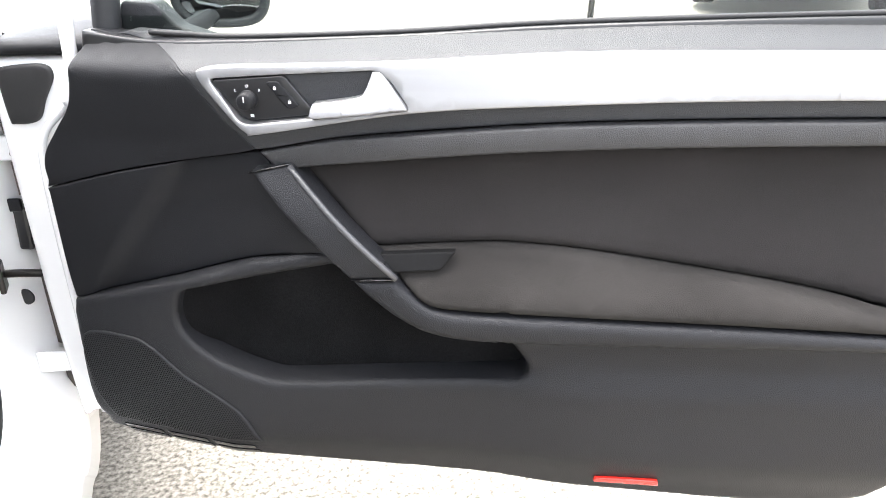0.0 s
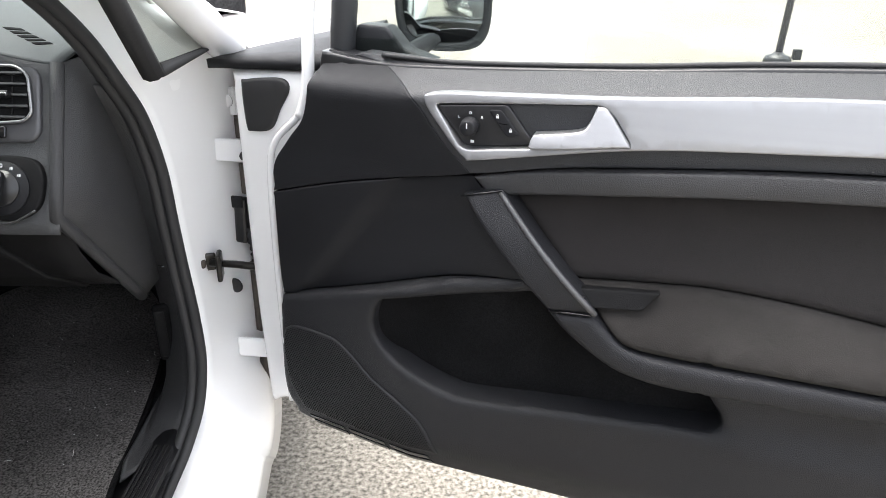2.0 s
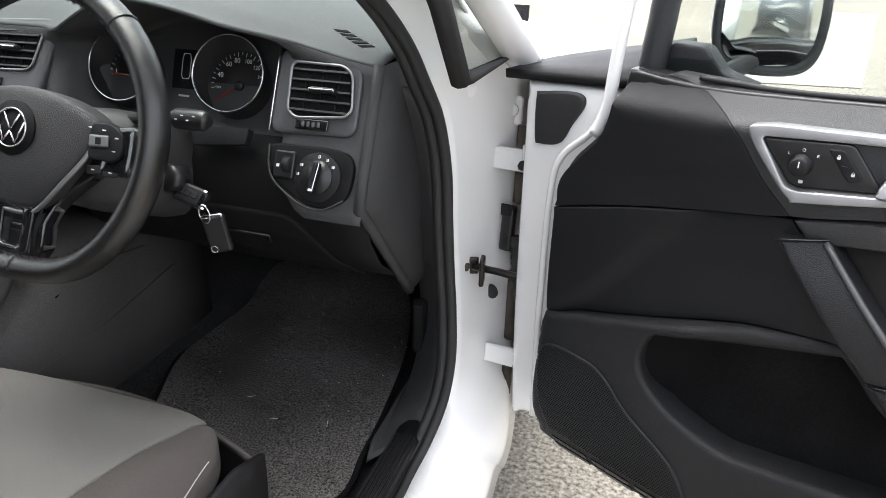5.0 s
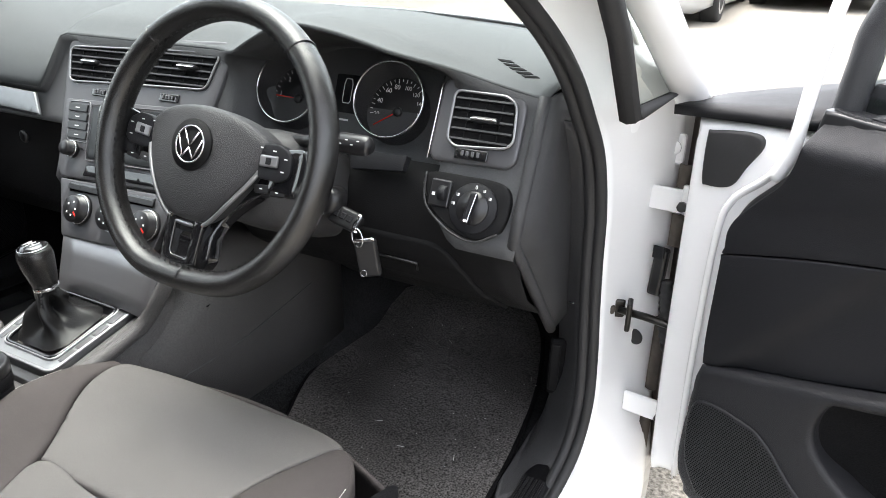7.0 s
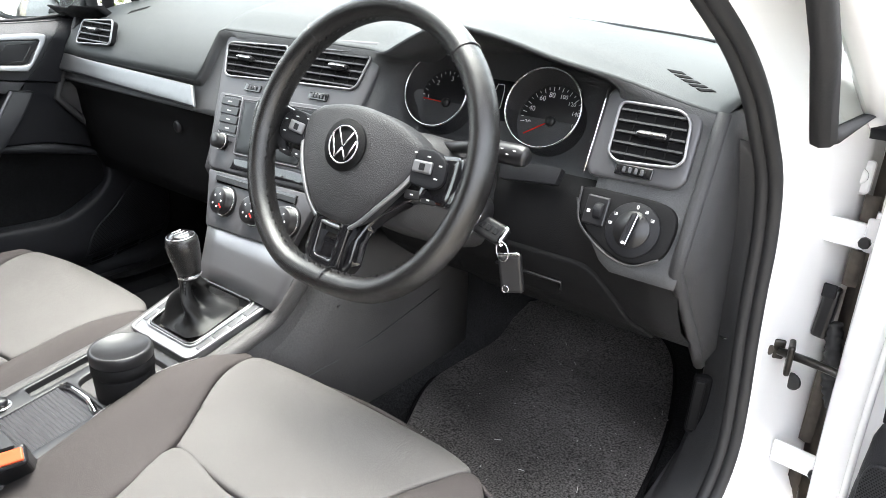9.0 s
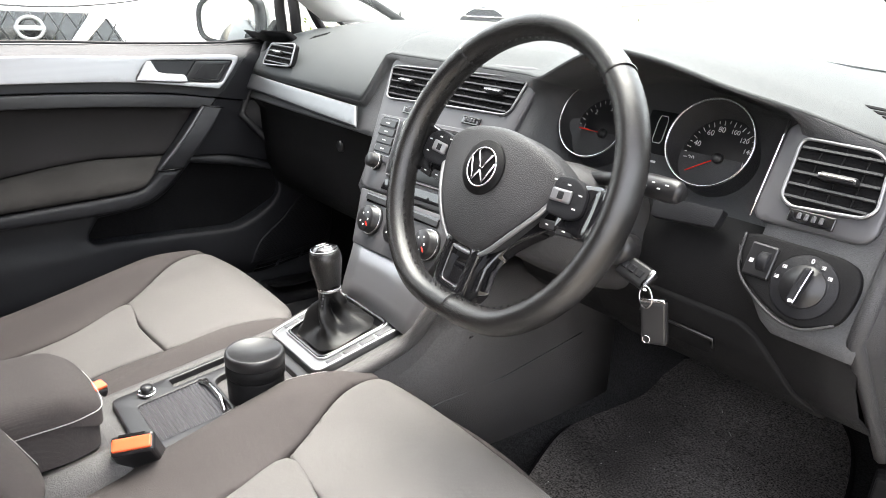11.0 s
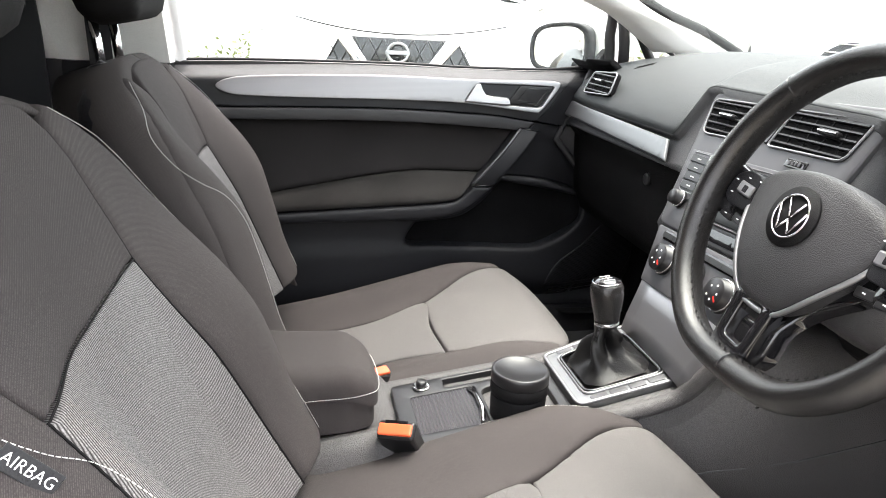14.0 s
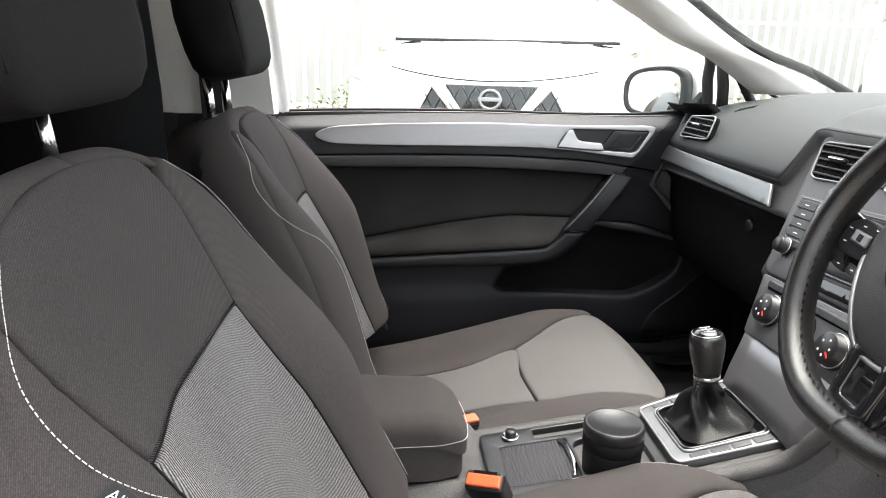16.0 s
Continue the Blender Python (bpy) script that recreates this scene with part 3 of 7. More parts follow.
    pocket = curve([(0.264, 0.602), (0.283, 0.613), (0.36, 0.633), (0.455, 0.653), (0.455, 0.653), (0.473, 0.635), (0.491, 0.614), (0.523, 0.589), (0.563, 0.572), (0.652, 0.565), (0.652, 0.565),
                    (0.664, 0.549), (0.674, 0.533), (0.675, 0.520), (0.664, 0.5115), (0.645, 0.5095), (0.52, 0.500), (0.393, 0.490), (0.357, 0.493), (0.309, 0.512), (0.268, 0.540), (0.256, 0.570)], 4, True)
    lower = [(0.112, 0.5765), (0.146, 0.5865), (0.259, 0.6205), (0.359, 0.6535), (0.452, 0.6695)] + [(0.49, 0.655), (0.53, 0.612), (0.57, 0.597), (0.65, 0.590), (1.03, 0.598), (1.158, 0.603)] + \
        curve([(1.15, 0.5), (1.115, 0.375), (1.085, 0.335), (0.958, 0.321), (0.776, 0.329), (0.343, 0.354), (0.134, 0.369), (0.112, 0.397), (0.100, 0.443), (0.107, 0.56)], 5)
    lb = lambda u, z: 0.150 + 0.18 * min(0, u - 0.30) + 0.012 * smoothstep(0.525, 0.5, z - 0.03 * (u - 0.68)) * smoothstep(0.60, 0.75, u) - 0.04 * smoothstep(0.42, 0.31, z)
    panel("lower_trim", lower, lay(lb), "door", door, 0, 0.009, 0.06, 0.018, holes=[pocket], flip=fl, label="grained black lower door trim")
    panel("pocket_liner", curve([(0.235, 0.60), (0.36, 0.655), (0.5, 0.66), (0.70, 0.58), (0.71, 0.50), (0.52, 0.475), (0.34, 0.475), (0.23, 0.54)], 5, True), lay(lambda u, z: 0.093 + 0.02 * smoothstep(0.3, 0.24, u)), "felt", door, 0.014, 0.003, 0.004, 0.03, flip=fl, label="black felt pocket lining")
    grille = curve([(0.116, 0.530), (0.182, 0.537), (0.213, 0.525), (0.251, 0.491), (0.299, 0.462), (0.325, 0.436), (0.343, 0.393), (0.343, 0.393), (0.22, 0.397), (0.135, 0.403), (0.135, 0.403), (0.112, 0.45)], 5, True)
    gp = panel("speaker_grille", grille, lay(lb), "door", door, 0.003, 0.0025, 0.004, 0.015, flip=fl, label="perforated black loudspeaker grille")
    pts = [(0.105 + 0.0034 * (i + 0.5 * (j % 2)), 0.40 + 0.0030 * j) for i in range(72) for j in range(47)]
    keep = [q for q, k, d in zip(pts, inside(pts, grille), edge_distance(pts, grille)) if k and d > 0.003]
    dv, df = [], []
    for u, z in keep:
        s = len(dv)
        dv += [at(u + 0.00105 * math.cos(a), lb(u, z) + 0.0034, z + 0.00105 * math.sin(a)) for a in (0, 1.047, 2.094, 3.142, 4.189, 5.236)]
        df.append(tuple(range(s, s + 6)))
    tagged(mesh("perforation", dv, df, "felt", gp, False), kind="stuff")
    for row in range(2):
        for k in range(3):
            u0 = 0.137 + 0.066 * k + 0.004 * row
            z0 = 0.388 - 0.012 * row - 0.0018 * k
            slot = rounded([(u0, z0), (u0 + 0.058, z0 - 0.002), (u0 + 0.06, z0 - 0.0105), (u0 + 0.005, z0 - 0.0085)], 0.002, 3)
            panel("slot", slot, lay(lb), "piano", gp, 0.0015, 0.0008, 0.003, 0.03, flip=fl)
    refl = rounded([(0.768, 0.3665), (0.845, 0.367), (0.849, 0.352), (0.766, 0.355)], 0.004)
    panel("red_reflector", refl, lay(lambda u, z: lb(u, z) + 0.004), "red", door, 0.002, 0.003, 0.02, 0.01, flip=fl, label="red warning reflector")

    # window frame, glass and mirror
    if side > 0:
        fr = curve([(0.194, 0.885), (0.200, 0.94), (0.208, 0.985), (0.250, 1.06), (0.40, 1.17), (0.60, 1.27), (0.85, 1.34), (1.12, 1.34), (1.215, 1.25), (1.205, 1.05), (1.19, 0.90)], 6)
    else:
        fr = curve([(0.182, 0.885), (0.186, 0.955), (0.205, 1.045), (0.42, 1.160), (0.65, 1.24), (0.9, 1.28), (1.08, 1.28), (1.18, 1.20), (1.175, 1.03), (1.165, 0.90)], 6)
    tube("window_frame", [at(u, 0.055, z) for u, z in fr], 0.018 if side > 0 else 0.014, "belt" if side > 0 else "rubber", door, 10, squash=0.9, label="black window frame")
    if side > 0:
        tube("frame_edge", [at(u, 0.082, z) for u, z in curve([(0.146, 0.815), (0.158, 0.85), (0.163, 0.903), (0.170, 0.964), (0.182, 1.02), (0.225, 1.08)], 6)], 0.0085, "white", door, 8, label="white painted edge of the window frame")
    pane = fr[::3] + [(1.18, 0.88), (0.22, 0.88)]
    g = panel("window_glass", pane, lay(lambda u, z: 0.05 - 0.25 * max(0, z - 0.9)), "glass", door, 0, 0.0005, 0.003, 0.08, flip=fl)
    g.visible_shadow = False
    sail = rounded([(0.20, 0.885), (0.31, 0.885), (0.272, 0.897), (0.250, 0.922), (0.212, 0.924)] if side > 0 else [(0.18, 0.885), (0.29, 0.885), (0.275, 0.890), (0.215, 0.902), (0.185, 0.935)], 0.006)
    panel("mirror_foot", sail, lay(0.048), "belt", door, 0, 0.004, 0.03, 0.02, flip=fl)
    # mirror: an oval cup, open towards the rear
    cu, cn, cz = (0.286, -0.06, 0.952) if side > 0 else (0.264, -0.06, 0.930)
    yaw = radians(72 if side > 0 else 32)
    mm = Matrix.Translation(at(cu, cn, cz)) @ Matrix.Rotation(-yaw * side, 4, "Z")
    ring = [(0.098, 0.016), (0.088, 0.058), (0.045, 0.076), (-0.045, 0.070), (-0.088, 0.045), (-0.100, -0.012), (-0.088, -0.055), (-0.04, -0.070), (0.06, -0.066), (0.092, -0.040)]
    ring = [(a * (0.66 if side > 0 else 0.98), b * (1.04 if side > 0 else 0.84)) for a, b in curve(ring, 4, True)]
    sec = []
    for k, x in ((0.83, 0.004), (0.87, 0.009), (0.97, 0.011), (1.0, 0.007), (1.0, -0.005), (0.97, -0.035), (0.85, -0.075), (0.55, -0.10), (0.2, -0.11)):
        sec.append([mm @ Vector((x, a * k * -side, b * k)) for a, b in ring])
    hs = loft("mirror_housing", sec, "belt", door, label="dark grey wing mirror housing")
    glass_pts = [(a * 0.83, b * 0.83) for a, b in ring]
    n, gv, gf = len(glass_pts), [mm @ Vector((0.0105, 0, 0))], []
    for j, k in enumerate((0.25, 0.5, 0.75, 1.0)):
        gv += [mm @ Vector((0.0105 - 0.0035 * k * k, a * k * -side, b * k)) for a, b in glass_pts]
        gf += [(0, 1 + i, 1 + (i + 1) % n) if j == 0 else (1 + (j - 1) * n + i, 1 + j * n + i, 1 + j * n + (i + 1) % n, 1 + (j - 1) * n + (i + 1) % n) for i in range(n)]
    mesh("mirror_glass", gv, gf, "mirror", hs, True, "convex wing mirror glass")
    sec2 = [[mm @ Vector((x, a * k * -side, b * k)) for a, b in ring] for k, x in ((1.012, -0.02), (1.0, -0.04), (0.9, -0.08), (0.6, -0.106), (0.2, -0.116))]
    loft("mirror_cap", sec2, "white", hs, label="white mirror cap")
    tube("mirror_arm", [at(0.25, 0.02, 0.895), at(cu - 0.03, (0.02 + cn) / 2, 0.885), mm @ Vector((-0.04, 0.03 * side, -0.04))], 0.012, "belt", hs, 10)
    return door


HINGE = (0.8094, 0.4267, 0)
driver_door = door_thing(1, pose(*HINGE, 0, 0, -18.76), "open white car door with dark plastic and cloth inner trim")
passenger_door = door_thing(-1, pose(-0.831, 0.5335, 0.0128, 0, 3.4, -90.7), "closed white car door with dark plastic and cloth inner trim")

# ---------- body of the car ----------
body = thing("body_shell", "white painted hatchback body shell with its roof and pillars", "body shell", kind="structure")


def opening(side):
    """The line of the door opening's seal: x, y, z from the sill's rear to the roof's rear."""
    if side > 0:
        pts = [(0.702, -0.80, 0.320), (0.702, -0.2, 0.290), (0.702, 0.10, 0.262), (0.704, 0.225, 0.270), (0.718, 0.281, 0.308), (0.727, 0.325, 0.352), (0.731, 0.348, 0.42), (0.728, 0.353, 0.50), (0.723, 0.351, 0.58), (0.720, 0.346, 0.66),
               (0.719, 0.337, 0.74), (0.715, 0.310, 0.82), (0.706, 0.272, 0.88), (0.695, 0.240, 0.93), (0.680, 0.190, 0.98), (0.658, 0.115, 1.035), (0.630, 0.0, 1.11), (0.600, -0.20, 1.22), (0.560, -0.42, 1.29), (0.55, -0.7, 1.33), (0.56, -0.85, 1.30)]
    else:
        pts = [(0.700, -0.80, 0.335), (0.698, -0.2, 0.312), (0.700, 0.10, 0.298), (0.700, 0.24, 0.278), (0.700, 0.325, 0.282), (0.702, 0.388, 0.315), (0.704, 0.420, 0.37), (0.705, 0.419, 0.46), (0.705, 0.402, 0.58), (0.704, 0.381, 0.68),
               (0.704, 0.376, 0.775), (0.72, 0.40, 0.872), (0.745, 0.37, 0.945), (0.735, 0.31, 1.02), (0.70, 0.17, 1.10), (0.65, 0.0, 1.19), (0.60, -0.2, 1.27), (0.56, -0.42, 1.32), (0.55, -0.7, 1.34), (0.56, -0.85, 1.31)]
    return curve([(x * side, y, z) for x, y, z in pts], 6)


SILL = ((0.000, 0.006), (0.004, 0.030), (0.006, 0.060), (0.018, 0.090), (0.050, 0.112), (0.13, 0.112))
POST = ((0.001, 0.006), (0.022, 0.010), (0.050, 0.020), (0.112, 0.044), (0.132, 0.066), (0.21, 0.078))
for side in (1, -1):
    o = opening(side)
    tube("door_seal", o, 0.0085, "rubber", body, 10, label="black rubber door seal")
    tube("door_seal", [(x - 0.0145 * side, y - 0.002, z + 0.001) for x, y, z in o], 0.0085, "rubber", body, 10)
    # jamb and sill between seal and outer skin: a band swept along the opening, white paint on the driver's side,
    # blackened on the passenger's
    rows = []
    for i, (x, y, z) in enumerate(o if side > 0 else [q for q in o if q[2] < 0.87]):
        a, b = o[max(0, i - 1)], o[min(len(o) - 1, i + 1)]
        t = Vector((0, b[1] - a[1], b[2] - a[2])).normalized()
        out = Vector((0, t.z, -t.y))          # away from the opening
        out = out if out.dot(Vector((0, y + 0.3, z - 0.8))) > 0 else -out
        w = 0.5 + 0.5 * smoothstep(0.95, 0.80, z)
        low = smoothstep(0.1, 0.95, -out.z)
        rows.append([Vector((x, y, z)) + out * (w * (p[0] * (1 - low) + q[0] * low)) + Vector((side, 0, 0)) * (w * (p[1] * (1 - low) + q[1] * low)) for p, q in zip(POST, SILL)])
    sheet("door_jamb", rows, "white" if side > 0 else "rubber", body, "door jamb and sill, white paint on the driver's side, blackened on the passenger's", 0.002)
rows = [[(x, y, z) for x, z in ((-0.69, 0.30), (-0.70, 0.335), (-0.73, 0.365), (-0.80, 0.365), (-0.835, 0.30), (-0.835, 0.20), (-0.82, 0.17))] for y in np.linspace(-1.1, 0.60, 14)]
sheet("sill", rows, "hard", body, "", 0.003)
# wing ahead of the door, bonnet
for side in (1, -1):
    rows = []
    for y in np.linspace(0.47, 1.55, 9):
        k = (y - 0.47) / 1.08
        rows.append([(side * x, y, z) for x, z in ((0.70 - 0.04 * k, 0.915 - 0.06 * k), (0.80 - 0.03 * k, 0.905 - 0.07 * k), (0.86 - 0.04 * k, 0.86 - 0.06 * k), (0.885 - 0.05 * k, 0.76), (0.89 - 0.05 * k, 0.6), (0.875 - 0.05 * k, 0.35), (0.86 - 0.05 * k, 0.24))])
    sheet("front_wing", rows, "white", body, "", 0.003)
rows = []
for y in np.linspace(0.80, 1.62, 9):
    k = (y - 0.80) / 0.82
    rows.append([(x, y - 0.10 * (x / 0.7) ** 2, 0.955 - 0.10 * k - 0.05 * k * k - 0.035 * (x / 0.7) ** 2) for x in np.linspace(-0.70, 0.70, 15)])
sheet("bonnet", rows, "white", body, "white bonnet", 0.004)
rows = [[(x, 0.70 + 0.05 * k - 0.12 * (x / 0.7) ** 2, 0.935 - 0.01 * k - 0.02 * (x / 0.7) ** 2) for x in np.linspace(-0.74, 0.74, 15)] for k in (0, 1, 2, 3)]
sheet("scuttle", rows, "hard", body, "black scuttle panel below the windscreen", 0.004)
loft("front_bumper", [[Vector((x, y, z)) for y, z in ((1.5 - 0.2 * abs(x / 0.8) ** 3, 0.84), (1.72 - 0.3 * abs(x / 0.8) ** 3, 0.70), (1.75 - 0.3 * abs(x / 0.8) ** 3, 0.35), (1.6 - 0.2 * abs(x / 0.8) ** 3, 0.2), (1.4, 0.2), (1.4, 0.8))] for x in np.linspace(-0.8, 0.8, 13)], "white", body)


# A-pillars: painted outside, pale trim inside; small quarter glass ahead of each door window
def pillar_line(side, k):
    """k 0: the door side's edge, 1: the windscreen's edge."""
    a = [(0.745, 0.40, 0.925), (0.735, 0.19, 1.035), (0.70, -0.06, 1.157), (0.62, -0.38, 1.30)]
    b = [(0.68, 0.54, 0.955), (0.66, 0.40, 1.04), (0.61, 0.17, 1.163), (0.55, -0.20, 1.345)]
    if side < 0:
        a = [(0.70, 0.36, 0.955), (0.70, 0.239, 1.033), (0.70, 0.144, 1.073), (0.69, 0.01, 1.146), (0.62, -0.33, 1.30)]
        b = [(0.66, 0.52, 0.955), (0.66, 0.418, 1.002), (0.66, 0.282, 1.052), (0.655, 0.132, 1.147), (0.55, -0.20, 1.345)]
    return curve([(x * side, y, z) for x, y, z in (a if k == 0 else b)], 6)


for side in (1, -1):
    A, B = pillar_line(side, 0), pillar_line(side, 1)
    sheet("pillar_trim", [[a, tuple(0.5 * (p + q) + d for p, q, d in zip(a, b, (-0.022 * side, 0, 0.0))), b] for a, b in zip(A, B)], "pillar", body, "pale grey windscreen pillar trim", 0.006)
    path = curve([(x * side, y, z) for x, y, z in (((0.80, 0.45, 0.885), (0.785, 0.335, 0.955), (0.765, 0.22, 1.03), (0.725, 0.06, 1.125), (0.66, -0.12, 1.225), (0.60, -0.32, 1.32)) if side > 0 else
                                                      ((0.80, 0.56, 0.90), (0.775, 0.45, 0.985), (0.75, 0.33, 1.05), (0.72, 0.18, 1.125), (0.665, 0.0, 1.21), (0.60, -0.24, 1.32)))], 6)
    tube("a_pillar", path, 0.026, "white", body, 12, squash=0.9, label="white windscreen pillar")
    if side > 0:
        post = [(0.762, 0.250, 0.888), (0.756, 0.182, 0.983), (0.745, 0.12, 1.06), (0.715, 0.02, 1.14)]
        q = [(0.770, 0.255, 0.892), (0.785, 0.425, 0.898), (0.760, 0.27, 1.012), (0.735, 0.13, 1.08)]
    else:
        post = [(-0.75, 0.315, 0.90), (-0.75, 0.31, 0.97), (-0.745, 0.295, 1.04)]
        q = [(-0.75, 0.33, 0.90), (-0.76, 0.48, 0.925), (-0.74, 0.37, 0.985), (-0.735, 0.31, 1.04)]
    tube("quarter_post", post, 0.014, "rubber", body, 8, squash=0.9, label="black post of the quarter window")
    tube("quarter_frame", [q[0], q[1], q[2]], 0.009, "rubber", body, 8)
    g = mesh("quarter_glass", q, [(0, 1, 2, 3)], "glass", body, False, "small triangular quarter window")
    g.visible_shadow = False
    tube("screen_edge", [(x - 0.02 * side, y + 0.03, z + 0.004) for x, y, z in B], 0.010, "rubber", body, 8)

# windscreen, roof and rear
rows = []
for k in np.linspace(0, 1, 8):
    rows.append([(x * (0.74 - 0.15 * k), 0.70 - 0.97 * k - 0.13 * x * x * (1 - 0.4 * k), 0.935 + 0.435 * k - 0.02 * x * x) for x in np.linspace(-1, 1, 13)])
g = sheet("windscreen", rows, "glass", body, "clear windscreen")
g.visible_shadow = False
rows, rows2 = [], []
for y in np.linspace(-0.27, -2.05, 12):
    k = (-0.27 - y) / 1.78
    z = 1.375 + 0.06 * math.sin(math.pi * min(1, 0.2 + 0.6 * k)) - 0.09 * k * k
    rows.append([(x * 0.60, y, z - 0.05 * x ** 4) for x in np.linspace(-1, 1, 11)])
    rows2.append([(x * 0.585, y, z - 0.045 - 0.05 * x ** 4) for x in np.linspace(-1, 1, 11)])
sheet("roof", rows, "white", body, "", 0.004)
tagged(sheet("ceiling", rows2, "headliner", None, "", 0.004), "pale grey cloth headliner", "headliner", kind="structure")

for side in (1, -1):
    # door-opening top rail, B-pillar, rear quarter
    ahead = 0.0 if side > 0 else 0.06
    tube("roof_rail", [(0.60 * side, -0.27, 1.345), (0.60 * side, -0.7, 1.375), (0.60 * side, -1.3, 1.36), (0.58 * side, -1.95, 1.24)], 0.045, "white", body, 10, squash=0.8)
    for nm, mt, prof in (("b_pillar_foot", "hard", ((0.34, 0.72, -0.78, -1.0), (0.60, 0.74, -0.775, -1.0), (0.885, 0.735, -0.775, -0.985))),
                         ("b_pillar", "pillar", ((0.887, 0.733, -0.773, -0.982), (1.0, 0.715, -0.78, -1.02), (1.12, 0.685, -0.79, -1.055), (1.34, 0.61, -0.82, -1.13)))):
        loft(nm, [[(side * x, y0 + ahead, z), (side * (x - 0.028), y0 + ahead - 0.006, z), (side * (x - 0.034), y1 + ahead, z), (side * (x + 0.01), y1, z)] for z, x, y0, y1 in prof], mt, body, label="pale grey centre pillar trim" if mt == "pillar" else "dark centre pillar foot trim", smooth=False)
    tube("pillar_edge", [(0.752 * side, -0.765 + ahead, 0.36), (0.765 * side, -0.765 + ahead, 0.62), (0.757 * side, -0.765 + ahead, 0.90), (0.705 * side, -0.78 + ahead, 1.12), (0.63 * side, -0.81 + ahead, 1.34)], 0.016, "white", body, 8)
    rq = [[(x * side, y, z) for y in np.linspace(-0.95, -2.1, 6)] for x, z in ((0.74, 0.30), (0.76, 0.6), (0.74, 0.93))]
    sheet("rear_quarter", rq, "white", body, "", 0.02)
    # upper rows added to close off the side window and keep the rear dark
    rqi = [[((x - 0.03) * side, y, z) for y in np.linspace(-0.95, -2.1, 6)] for x, z in ((0.72, 0.30), (0.73, 0.6), (0.71, 0.94), (0.66, 1.15), (0.60, 1.36))]
    sheet("rear_side_trim", rqi, "hard", body, "dark rear side trim, carried up over the side window", 0.01)
    rw = [[(x * side, y, z) for y in np.linspace(-1.55, -2.1, 4)] for x, z in ((0.73, 0.93), (0.66, 1.15), (0.60, 1.36))]
    sheet("rear_pillar", rw, "hard", body, "", 0.03)
rows = [[(x, -2.08 + 0.1 * k, 0.3 + 1.0 * k) for x in (-0.74, -0.3, 0.3, 0.74)] for k in (0, 0.5, 1)]
sheet("tailgate", rows, "hard", body, "", 0.03)

# floor pan and carpet
rows = []
for x in np.linspace(-0.70, 0.70, 29):
    tun = 0.14 * smoothstep(0.17, 0.11, abs(x))
    rows.append([(x, y, z) for y, z in [(-2.0, 0.30 + tun), (-1.0, 0.29 + tun), (-0.5, 0.285 + tun), (0.1, 0.28 + tun), (0.45, 0.280 + tun), (0.66, 0.285 + tun), (0.82, 0.315 + 0.5 * tun), (0.92, 0.50), (0.95, 0.92)]])
tagged(sheet("floor", rows, "carpet", None, "", 0.01), "black carpeted car floor", "floor", kind="structure")
for side in (1, -1):
    rows = [[(x * side, y, z) for x, z in ((0.60, 0.285), (0.652, 0.290), (0.664, 0.312), (0.69, 0.318), (0.705, 0.305))] for y in np.linspace(-0.9, 0.30, 8)]
    sheet("sill_trim", rows, "hard", body, "black plastic sill trim", 0.004)
for i in range(6):
    box("tread_rib", (0.0035, 0.20, 0.002), pose(0.669 + 0.0062 * i, 0.16, 0.3205), "smooth", body, 0.0006, 1)
panel("tread_plate", rounded([(0.662, -0.3), (0.706, -0.3), (0.706, 0.255), (0.688, 0.272), (0.668, 0.258)], 0.01), lambda u, v, h: Vector((u, v, 0.3175 + h)), "hard", body, 0.0005, 0.001, 0.002, 0.05)

# kick panels at the front of each opening, with the bonnet-release slot on the driver's side
for side in (1, -1):
    low = [(0.655, 0.18, 0.312), (0.66, 0.30, 0.316), (0.664, 0.368, 0.36), (0.668, 0.388, 0.46), (0.668, 0.370, 0.58), (0.666, 0.350, 0.68), (0.664, 0.325, 0.77), (0.660, 0.262, 0.868), (0.655, 0.190, 0.930)]
    line = [q for q in curve(low, 5) if side < 0 or q[2] < 0.872]
    rows = []
    for x, y, z in line:
        rows.append([(side * (x + 0.038), y + 0.002, z - 0.004), (side * (x + 0.016), y - 0.004, z + 0.002), (side * (x - 0.006), y + 0.006, z + 0.002), (side * (x - 0.018), y + 0.05, z + 0.002), (side * (x - 0.022), y + 0.36 - 0.33 * smoothstep(0.80, 0.86, z), z + 0.01 - 0.01 * smoothstep(0.80, 0.86, z))])
    if side < 0:
        rows = [[Vector(r[0]) + Vector((-0.10, 0.006, 0))] + r for r in rows]
    else:
        edge = [q for q in opening(1) if q[1] > 0.18 and q[2] < 0.95]
        for r in rows:
            e = min(edge, key=lambda q: abs(q[2] - r[0][2]) + 0.3 * abs(q[1] - r[0][1]))
            a, c = Vector((e[0] - 0.020, e[1], r[0][2])), Vector(r[2])
            r[0], r[1] = a, a.lerp(c, 0.5) + Vector((0.006, 0.006, 0))
    # near-black felt on the passenger's side puts the footwell's shade into the colour
    sheet("kick_panel", rows, "soft" if side > 0 else "felt", body, "footwell side trim, dark grey, darkened for shade on the passenger's side", 0.003)
box("release_slot", (0.026, 0.014, 0.108), pose(0.663, 0.386, 0.447, 6, 0, 20), "felt", body, 0.006, 3)
box("release_lever", (0.016, 0.006, 0.092), pose(0.662, 0.379, 0.447, 6, 0, 20), "under", body, 0.003)
tube("trim_joint", [(0.704, 0.395, 0.576), (0.684, 0.368, 0.574), (0.662, 0.382, 0.572)], 0.0015, "piano", body, 6)


# hinges, door check strap and wiring boot on the driver's side
PROUD = Matrix.Translation((0.002, -0.005, 0.002))


